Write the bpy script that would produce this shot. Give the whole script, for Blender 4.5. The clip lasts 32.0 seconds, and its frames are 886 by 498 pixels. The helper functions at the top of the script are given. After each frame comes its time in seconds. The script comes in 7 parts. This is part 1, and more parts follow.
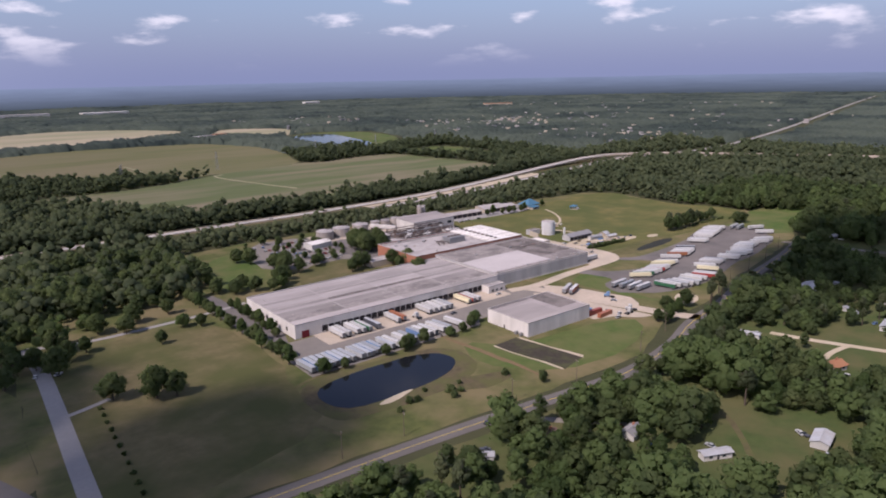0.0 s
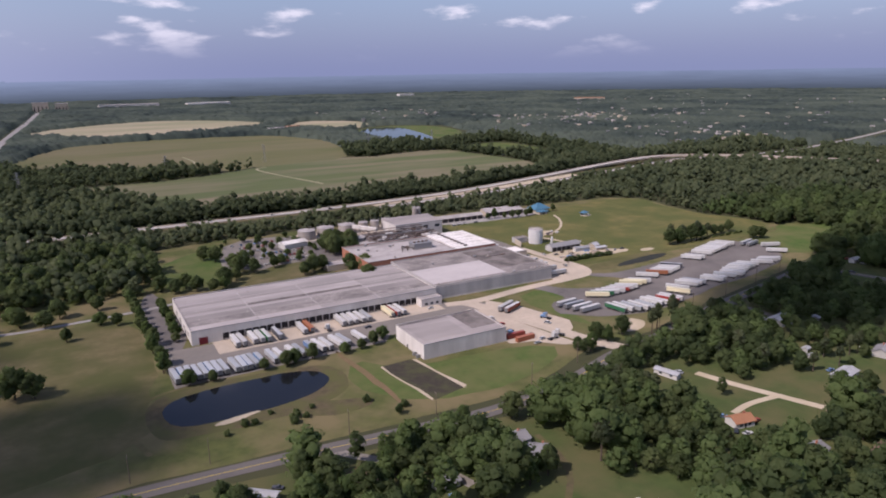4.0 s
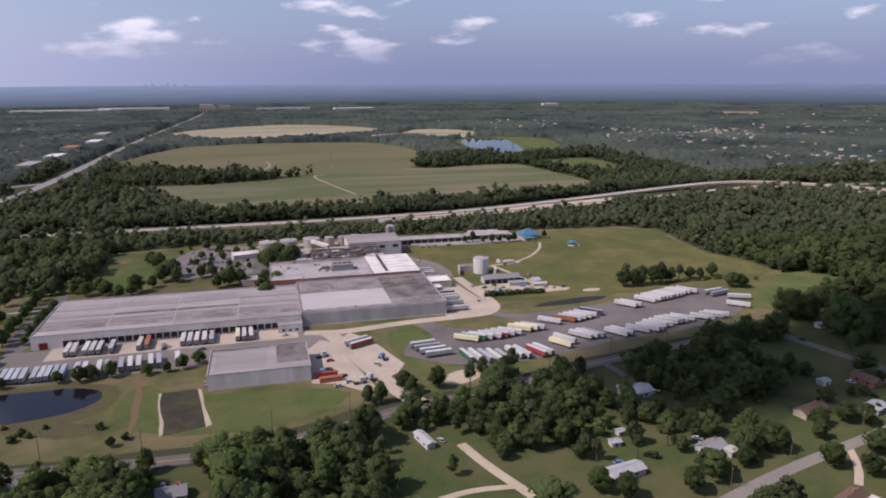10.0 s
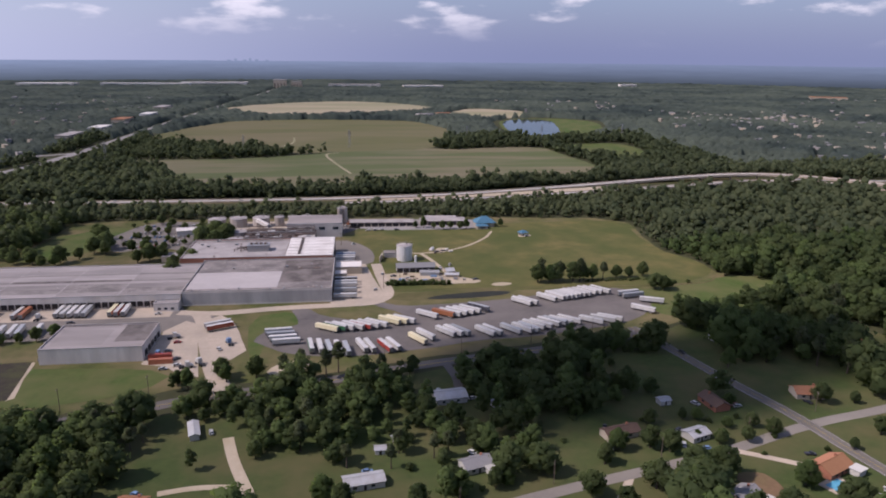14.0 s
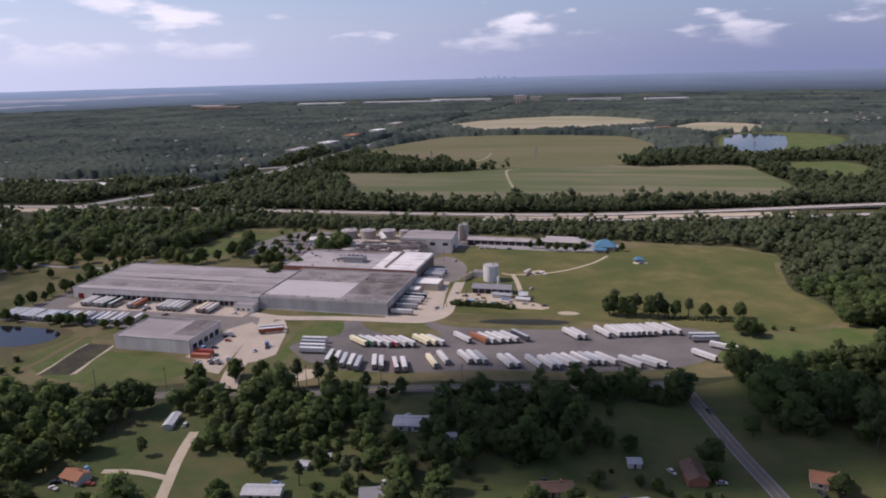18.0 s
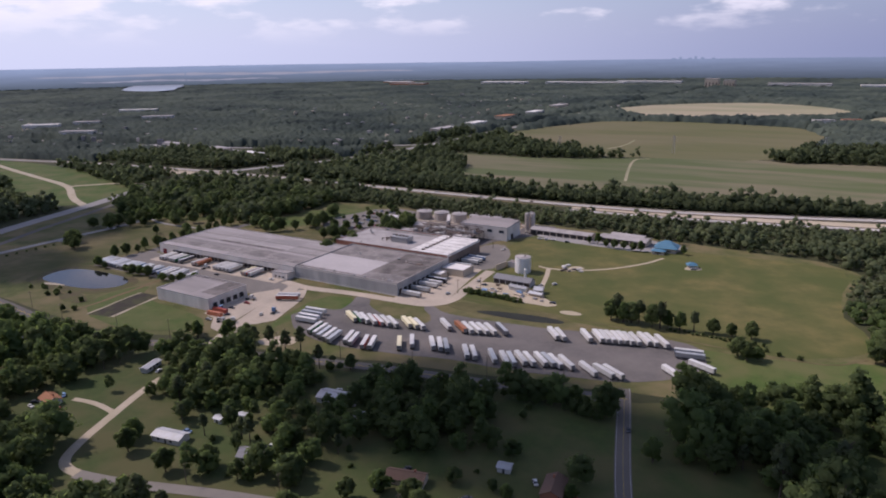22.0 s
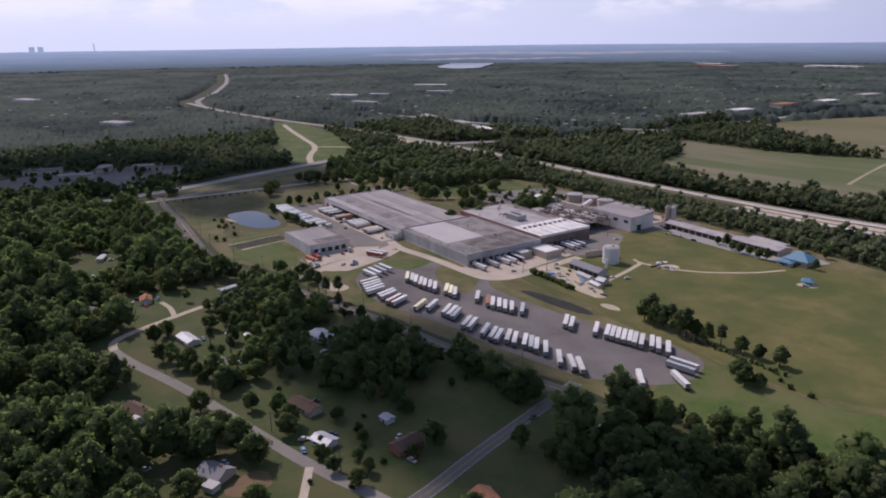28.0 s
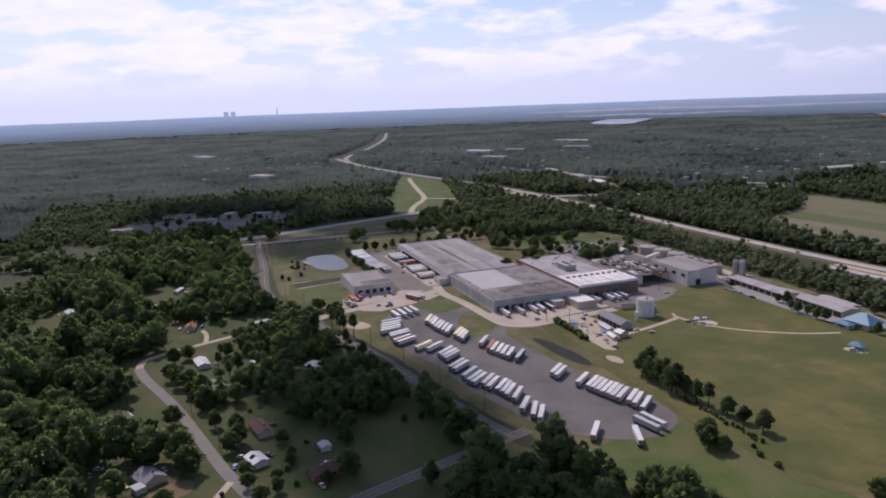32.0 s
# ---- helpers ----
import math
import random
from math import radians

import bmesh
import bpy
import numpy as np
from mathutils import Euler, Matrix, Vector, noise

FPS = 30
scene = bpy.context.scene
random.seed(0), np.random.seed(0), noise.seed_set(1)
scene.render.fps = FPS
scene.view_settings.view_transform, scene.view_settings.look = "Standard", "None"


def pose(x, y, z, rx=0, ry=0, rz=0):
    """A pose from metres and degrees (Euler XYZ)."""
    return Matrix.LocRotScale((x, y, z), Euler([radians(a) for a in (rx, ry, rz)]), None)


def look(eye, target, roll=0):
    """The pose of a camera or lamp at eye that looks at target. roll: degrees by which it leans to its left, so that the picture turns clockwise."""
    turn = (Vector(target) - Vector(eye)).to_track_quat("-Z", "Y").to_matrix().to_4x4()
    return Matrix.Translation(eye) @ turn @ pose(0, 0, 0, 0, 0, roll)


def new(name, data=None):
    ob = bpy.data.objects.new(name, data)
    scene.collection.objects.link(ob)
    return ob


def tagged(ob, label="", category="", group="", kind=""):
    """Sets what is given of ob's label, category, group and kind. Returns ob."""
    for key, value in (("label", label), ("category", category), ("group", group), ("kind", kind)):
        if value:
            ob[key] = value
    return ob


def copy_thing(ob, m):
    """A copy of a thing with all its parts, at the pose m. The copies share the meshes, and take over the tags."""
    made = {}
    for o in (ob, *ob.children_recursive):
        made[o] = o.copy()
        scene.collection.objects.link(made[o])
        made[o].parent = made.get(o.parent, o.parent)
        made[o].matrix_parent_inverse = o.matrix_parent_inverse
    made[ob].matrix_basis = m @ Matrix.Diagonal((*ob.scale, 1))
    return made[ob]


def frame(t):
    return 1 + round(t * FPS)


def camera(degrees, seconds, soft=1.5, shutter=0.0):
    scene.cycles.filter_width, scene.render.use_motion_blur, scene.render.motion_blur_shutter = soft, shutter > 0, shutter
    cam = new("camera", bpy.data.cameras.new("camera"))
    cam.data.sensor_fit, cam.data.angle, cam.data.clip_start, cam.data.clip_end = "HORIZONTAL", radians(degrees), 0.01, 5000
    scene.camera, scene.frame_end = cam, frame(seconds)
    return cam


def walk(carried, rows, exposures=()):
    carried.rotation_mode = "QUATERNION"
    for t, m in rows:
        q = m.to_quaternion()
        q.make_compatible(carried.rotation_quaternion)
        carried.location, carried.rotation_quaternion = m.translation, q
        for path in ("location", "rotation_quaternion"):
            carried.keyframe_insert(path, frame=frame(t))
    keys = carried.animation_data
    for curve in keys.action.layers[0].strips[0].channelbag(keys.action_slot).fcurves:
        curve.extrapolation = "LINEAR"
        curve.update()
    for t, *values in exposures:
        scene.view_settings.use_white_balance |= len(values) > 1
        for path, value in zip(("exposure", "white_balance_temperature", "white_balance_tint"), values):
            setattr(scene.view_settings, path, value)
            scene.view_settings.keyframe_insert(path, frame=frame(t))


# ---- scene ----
cam = camera(64.57, 32.0, soft=1.95)
# seconds, x, y, z, yaw, pitch, roll
EXPOSURE = [(0.0, 0.15, 6600, 25), (9.0, 0.1, 6600, 25), (18.0, 0.08, 6600, 25), (32.0, 0.13, 6550, 25)]   # seconds, stops, kelvin, tint
PATH = [
    (0, 2.52, -0.48, 146.06, -37.635, -13.865, 1.115),
    (0.5, 17.37, -5.04, 145.13, -36.416, -13.791, 0.97),
    (1, 31.87, -9.96, 144.52, -35.251, -13.778, 1.022),
    (1.5, 45.78, -15.03, 144.88, -34.301, -13.952, 1.362),
    (2, 59.5, -20.46, 146.19, -33.358, -14.307, 1.574),
    (2.5, 73.04, -25.9, 147.55, -32.336, -14.611, 1.553),
    (3, 86.52, -30.88, 148.6, -31.276, -14.783, 1.283),
    (3.5, 100.35, -35.66, 148.71, -29.991, -14.656, 1.018),
    (5.5, 160, -49.25, 150.26, -24.365, -13.488, 1.166),
    (6, 175.04, -54.01, 151.75, -23.31, -13.568, 1.209),
    (6.5, 190.65, -58.56, 152.71, -22.359, -13.73, 1.196),
    (7, 206.7, -62.51, 153.2, -21.521, -13.863, 1.179),
    (7.5, 222.64, -65.92, 153.6, -20.692, -13.984, 1.076),
    (8, 238.4, -68.52, 153.85, -19.773, -14.054, 1.025),
    (8.5, 254.42, -70.79, 153.91, -18.503, -14.027, 0.91),
    (9, 270.68, -73.55, 153.78, -17.036, -13.844, 0.842),
    (9.5, 286.92, -76.73, 153.82, -15.618, -13.668, 0.568),
    (10, 303.28, -79.67, 154.13, -14.419, -13.622, 0.213),
    (10.5, 319.88, -81.78, 154.35, -13.33, -13.638, -0.214),
    (11, 336.42, -83.31, 154.35, -12.258, -13.69, -0.584),
    (11.5, 352.91, -84.99, 154.56, -11.194, -13.808, -0.779),
    (12, 369.11, -86.54, 154.97, -10.306, -14.045, -0.871),
    (12.5, 385.45, -87.86, 155.42, -9.651, -14.384, -0.914),
    (13, 402.35, -88.93, 155.55, -9.03, -14.687, -0.859),
    (13.5, 419.81, -88.91, 156.92, -8.138, -15.105, -0.667),
    (15.5, 487.53, -85.48, 157.35, 0.418, -15.648, 0.014),
    (16, 503.67, -83.3, 157.55, 3.549, -15.687, 0.382),
    (16.5, 519.65, -81.17, 157.84, 6.763, -15.434, 0.781),
    (17, 536.18, -78.27, 158.03, 9.726, -14.903, 1.207),
    (17.5, 552.52, -74.84, 158.31, 12.2, -14.341, 1.509),
    (18, 568.32, -71.73, 158.98, 14.195, -14.073, 1.578),
    (18.5, 583.71, -68.45, 160.08, 16.065, -14.202, 1.443),
    (19, 598.47, -64.78, 161.22, 18.038, -14.631, 1.145),
    (19.5, 613.57, -60.14, 162.18, 20.084, -15.099, 0.997),
    (20, 628.97, -55.53, 162.94, 22.056, -15.404, 0.869),
    (20.5, 643.87, -50.64, 163.53, 23.904, -15.509, 0.972),
    (21, 658.14, -44.95, 163.89, 25.847, -15.45, 1.102),
    (21.5, 672.02, -38.76, 164.17, 28.052, -15.383, 1.011),
    (22, 685.67, -32.42, 164.5, 30.522, -15.459, 0.844),
    (22.5, 699.61, -25.87, 164.88, 33.184, -15.693, 0.636),
    (23, 713.58, -18.72, 165.51, 35.807, -16.131, 0.281),
    (23.5, 727.05, -11.32, 165.63, 38.143, -16.65, -0.069),
    (24, 740.44, -3.9, 165.61, 40.067, -17.173, -0.213),
    (24.5, 753.22, 3.61, 165.74, 41.852, -17.68, -0.26),
    (25, 765.14, 11.51, 165.69, 43.782, -17.958, -0.229),
    (25.5, 776.06, 19.53, 165.36, 45.891, -17.877, -0.105),
    (26, 786.44, 28.21, 164.97, 48.157, -17.636, 0.074),
    (26.5, 796.34, 37.18, 164.79, 50.472, -17.496, 0.134),
    (28.5, 832.6, 75.07, 163.06, 57.988, -16.19, 0.9),
    (29, 840.41, 85.28, 162.03, 59.364, -15.679, 1.024),
    (29.5, 848.35, 95.2, 160.68, 60.635, -15.21, 1.138),
    (30, 855.85, 104.97, 158.92, 61.956, -14.707, 1.233),
    (30.5, 862.69, 115, 157.34, 63.483, -14.059, 1.466),
    (31, 868.96, 125.84, 156.03, 65.531, -13.254, 1.609),
    (31.5, 874.78, 138.01, 155.45, 67.844, -12.339, 1.811),
    (32, 880.6, 151.24, 155.76, 69.994, -11.76, 2.117),
]
walk(cam, [(t, pose(x, y, z, 90 + pitch, roll, yaw)) for t, x, y, z, yaw, pitch, roll in PATH],
     exposures=EXPOSURE)

# ---- world, sun, exposure ----
SUN = Vector((-0.66, -0.10, 0.74)).normalized()      # towards the sun
world = bpy.data.worlds.new("world")
scene.world = world
world.use_nodes = True


def link(nt, a, b):
    nt.links.new(a, b)


def node(nt, kind, **values):
    n = nt.nodes.new(kind)
    for key, v in values.items():
        n.inputs[key.replace("_", " ")].default_value = v
    return n


def build_sky():
    nt = world.node_tree
    nt.nodes.clear()
    out = nt.nodes.new("ShaderNodeOutputWorld")
    back = nt.nodes.new("ShaderNodeBackground")
    back.inputs["Strength"].default_value = 0.105
    sky = nt.nodes.new("ShaderNodeTexSky")
    sky.sky_type, sky.sun_disc = "NISHITA", False
    sky.sun_elevation = math.asin(SUN.z)
    sky.sun_rotation = math.atan2(SUN.x, SUN.y)
    sky.altitude, sky.air_density, sky.dust_density, sky.ozone_density = 100, 1.0, 0.6, 4.0
    tc = nt.nodes.new("ShaderNodeTexCoord")
    sep = nt.nodes.new("ShaderNodeSeparateXYZ")
    link(nt, tc.outputs["Generated"], sep.inputs[0])
    # puffs of cumulus, wider than high
    comb = nt.nodes.new("ShaderNodeVectorMath")
    comb.operation = "MULTIPLY"
    link(nt, tc.outputs["Generated"], comb.inputs[0])
    comb.inputs[1].default_value = (1.0, 1.0, 3.4)
    puffs = node(nt, "ShaderNodeTexNoise", Scale=8.5, Detail=6.0, Roughness=0.52)
    link(nt, comb.outputs[0], puffs.inputs["Vector"])
    # more cloud towards the west
    west = nt.nodes.new("ShaderNodeMapRange")
    link(nt, sep.outputs["X"], west.inputs["Value"])
    west.inputs["From Min"].default_value, west.inputs["From Max"].default_value = -0.95, -0.2
    west.inputs["To Min"].default_value, west.inputs["To Max"].default_value = 0.135, 0.0
    total = nt.nodes.new("ShaderNodeMath")
    link(nt, puffs.outputs["Fac"], total.inputs[0])
    link(nt, west.outputs[0], total.inputs[1])
    ramp = nt.nodes.new("ShaderNodeMapRange")
    ramp.interpolation_type = "SMOOTHSTEP"
    link(nt, total.outputs[0], ramp.inputs["Value"])
    ramp.inputs["From Min"].default_value, ramp.inputs["From Max"].default_value = 0.555, 0.70
    shade = node(nt, "ShaderNodeTexNoise", Scale=20.0, Detail=5.0, Roughness=0.6)
    link(nt, comb.outputs[0], shade.inputs["Vector"])
    tone = nt.nodes.new("ShaderNodeMixRGB")
    link(nt, shade.outputs["Fac"], tone.inputs["Fac"])
    tone.inputs["Color1"].default_value = (6.7, 7.1, 8.3, 1)
    tone.inputs["Color2"].default_value = (9.3, 9.5, 10.2, 1)
    # haze towards the horizon
    low = nt.nodes.new("ShaderNodeMapRange")
    low.interpolation_type = "SMOOTHSTEP"
    link(nt, sep.outputs["Z"], low.inputs["Value"])
    low.inputs["From Min"].default_value, low.inputs["From Max"].default_value = 0.01, 0.07
    low.inputs["To Min"].default_value, low.inputs["To Max"].default_value = 0.0, 0.85
    veil = nt.nodes.new("ShaderNodeMath")
    veil.operation = "MULTIPLY"
    link(nt, ramp.outputs[0], veil.inputs[0])
    link(nt, low.outputs[0], veil.inputs[1])
    mix = nt.nodes.new("ShaderNodeMixRGB")
    link(nt, veil.outputs[0], mix.inputs["Fac"])
    # thin haze over the horizon, brighter towards the sun's side
    thin = nt.nodes.new("ShaderNodeMapRange")
    thin.interpolation_type = "SMOOTHSTEP"
    link(nt, sep.outputs["Z"], thin.inputs["Value"])
    thin.inputs["From Min"].default_value, thin.inputs["From Max"].default_value = 0.0, 0.16
    thin.inputs["To Min"].default_value, thin.inputs["To Max"].default_value = 0.92, 0.2
    side = nt.nodes.new("ShaderNodeMapRange")
    side.interpolation_type = "SMOOTHSTEP"
    link(nt, sep.outputs["X"], side.inputs["Value"])
    side.inputs["From Min"].default_value, side.inputs["From Max"].default_value = 0.3, -1.0
    glow = nt.nodes.new("ShaderNodeMixRGB")
    link(nt, side.outputs[0], glow.inputs["Fac"])
    glow.inputs["Color1"].default_value = (1.85, 2.40, 4.20, 1)
    glow.inputs["Color2"].default_value = (5.6, 6.5, 8.6, 1)
    hazy = nt.nodes.new("ShaderNodeMixRGB")
    link(nt, thin.outputs[0], hazy.inputs["Fac"])
    link(nt, sky.outputs[0], hazy.inputs["Color1"])
    link(nt, glow.outputs[0], hazy.inputs["Color2"])
    link(nt, hazy.outputs[0], mix.inputs["Color1"])
    link(nt, tone.outputs[0], mix.inputs["Color2"])
    link(nt, mix.outputs[0], back.inputs["Color"])
    link(nt, back.outputs[0], out.inputs["Surface"])


build_sky()
sun = new("sun", bpy.data.lights.new("sun", "SUN"))
sun.data.energy, sun.data.angle, sun.data.color = 3.3, radians(0.55), (1.0, 0.965, 0.92)
sun.matrix_world = look(SUN * 900, (0, 0, 0))


# ---- materials ----
def mat(name, c1, c2=None, c3=None, rough=0.8, fine=1.0, wide=0.05, bump=0.0, metal=0.0, vary=0.0, island=0.0, stretch=(1, 1, 1),
        own=False, sharp=0.25, bias=0.5):
    """Base colour mixed from c1 and c2 by a fine noise and c3 by a wide one, in metres; vary: by object, island: by loose piece."""
    m = bpy.data.materials.new(name)
    m.use_nodes = True
    nt = m.node_tree
    bsdf = nt.nodes["Principled BSDF"]
    bsdf.inputs["Roughness"].default_value = rough
    bsdf.inputs["Metallic"].default_value = metal
    bsdf.inputs["Specular IOR Level"].default_value = 0.06 if rough > 0.7 else 0.4
    bsdf.inputs["Diffuse Roughness"].default_value = 0.4 if rough > 0.7 else 0.1
    c2, c3 = c2 or tuple(0.8 * v for v in c1), c3 or c1
    if own:
        tc = nt.nodes.new("ShaderNodeTexCoord")
        place = tc.outputs["Object"]
    else:
        tc = nt.nodes.new("ShaderNodeNewGeometry")
        place = tc.outputs["Position"]
    mp = nt.nodes.new("ShaderNodeMapping")
    mp.inputs["Scale"].default_value = stretch
    link(nt, place, mp.inputs["Vector"])
    n1 = node(nt, "ShaderNodeTexNoise", Scale=fine, Detail=5.0, Roughness=0.6)
    n2 = node(nt, "ShaderNodeTexNoise", Scale=wide, Detail=4.0, Roughness=0.55)
    link(nt, mp.outputs[0], n1.inputs["Vector"])
    link(nt, mp.outputs[0], n2.inputs["Vector"])
    r = nt.nodes.new("ShaderNodeMapRange")
    link(nt, n2.outputs["Fac"], r.inputs["Value"])
    r.inputs["From Min"].default_value, r.inputs["From Max"].default_value = bias - sharp, bias + sharp
    a, b = nt.nodes.new("ShaderNodeMixRGB"), nt.nodes.new("ShaderNodeMixRGB")
    r1 = nt.nodes.new("ShaderNodeMapRange")
    link(nt, n1.outputs["Fac"], r1.inputs["Value"])
    r1.inputs["From Min"].default_value, r1.inputs["From Max"].default_value = 0.3, 0.7
    link(nt, r1.outputs[0], a.inputs["Fac"])
    a.inputs["Color1"].default_value, a.inputs["Color2"].default_value = (*c1, 1), (*c2, 1)
    link(nt, r.outputs[0], b.inputs["Fac"])
    link(nt, a.outputs[0], b.inputs["Color1"])
    b.inputs["Color2"].default_value = (*c3, 1)
    last = b.outputs[0]
    for amount, source in ((vary, "object"), (island, "island")):
        if not amount:
            continue
        if source == "object":
            rnd = nt.nodes.new("ShaderNodeObjectInfo").outputs["Random"]
        else:
            rnd = nt.nodes.new("ShaderNodeNewGeometry").outputs["Random Per Island"]
        sc = nt.nodes.new("ShaderNodeMapRange")
        link(nt, rnd, sc.inputs["Value"])
        sc.inputs["To Min"].default_value, sc.inputs["To Max"].default_value = 1 - amount, 1 + amount
        hsv = nt.nodes.new("ShaderNodeHueSaturation")
        link(nt, sc.outputs[0], hsv.inputs["Value"])
        hue = nt.nodes.new("ShaderNodeMapRange")
        link(nt, rnd, hue.inputs["Value"])
        hue.inputs["To Min"].default_value, hue.inputs["To Max"].default_value = 0.5 + 0.04 * amount, 0.5 - 0.04 * amount
        link(nt, hue.outputs[0], hsv.inputs["Hue"])
        link(nt, last, hsv.inputs["Color"])
        last = hsv.outputs[0]
    link(nt, last, bsdf.inputs["Base Color"])
    if bump:
        bp = nt.nodes.new("ShaderNodeBump")
        bp.inputs["Strength"].default_value, bp.inputs["Distance"].default_value = 0.6, bump
        link(nt, n1.outputs["Fac"], bp.inputs["Height"])
        link(nt, bp.outputs[0], bsdf.inputs["Normal"])
    return m


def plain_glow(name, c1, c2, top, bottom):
    """The hazy distance: a glowing backdrop, haze painted by height and brighter westwards."""
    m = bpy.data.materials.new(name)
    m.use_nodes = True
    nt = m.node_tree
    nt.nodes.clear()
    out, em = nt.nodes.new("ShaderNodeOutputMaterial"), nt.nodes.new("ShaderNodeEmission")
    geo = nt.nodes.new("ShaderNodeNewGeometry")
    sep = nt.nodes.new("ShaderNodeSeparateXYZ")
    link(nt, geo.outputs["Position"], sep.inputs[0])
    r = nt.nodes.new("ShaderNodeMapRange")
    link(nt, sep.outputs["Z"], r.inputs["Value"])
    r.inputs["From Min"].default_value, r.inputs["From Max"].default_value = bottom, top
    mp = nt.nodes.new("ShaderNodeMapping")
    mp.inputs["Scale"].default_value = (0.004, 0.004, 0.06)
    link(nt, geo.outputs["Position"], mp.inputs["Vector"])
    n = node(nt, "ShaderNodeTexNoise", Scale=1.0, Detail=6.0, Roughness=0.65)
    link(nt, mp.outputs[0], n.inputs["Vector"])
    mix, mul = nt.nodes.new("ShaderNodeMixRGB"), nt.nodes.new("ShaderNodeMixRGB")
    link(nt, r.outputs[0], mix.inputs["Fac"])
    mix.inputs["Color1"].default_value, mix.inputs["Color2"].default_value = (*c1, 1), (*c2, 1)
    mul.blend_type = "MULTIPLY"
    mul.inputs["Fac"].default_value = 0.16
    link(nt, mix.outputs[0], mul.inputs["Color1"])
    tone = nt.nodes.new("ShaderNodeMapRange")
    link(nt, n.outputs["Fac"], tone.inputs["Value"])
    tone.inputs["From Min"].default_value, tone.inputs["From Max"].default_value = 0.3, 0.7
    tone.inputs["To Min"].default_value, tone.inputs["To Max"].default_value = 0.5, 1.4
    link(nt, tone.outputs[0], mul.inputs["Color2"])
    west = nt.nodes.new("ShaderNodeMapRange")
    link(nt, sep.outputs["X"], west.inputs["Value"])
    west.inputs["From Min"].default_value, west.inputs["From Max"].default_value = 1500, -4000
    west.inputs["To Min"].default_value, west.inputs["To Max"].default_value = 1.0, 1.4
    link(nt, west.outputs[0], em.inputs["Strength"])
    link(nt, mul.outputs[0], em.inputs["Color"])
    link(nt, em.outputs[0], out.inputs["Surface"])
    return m


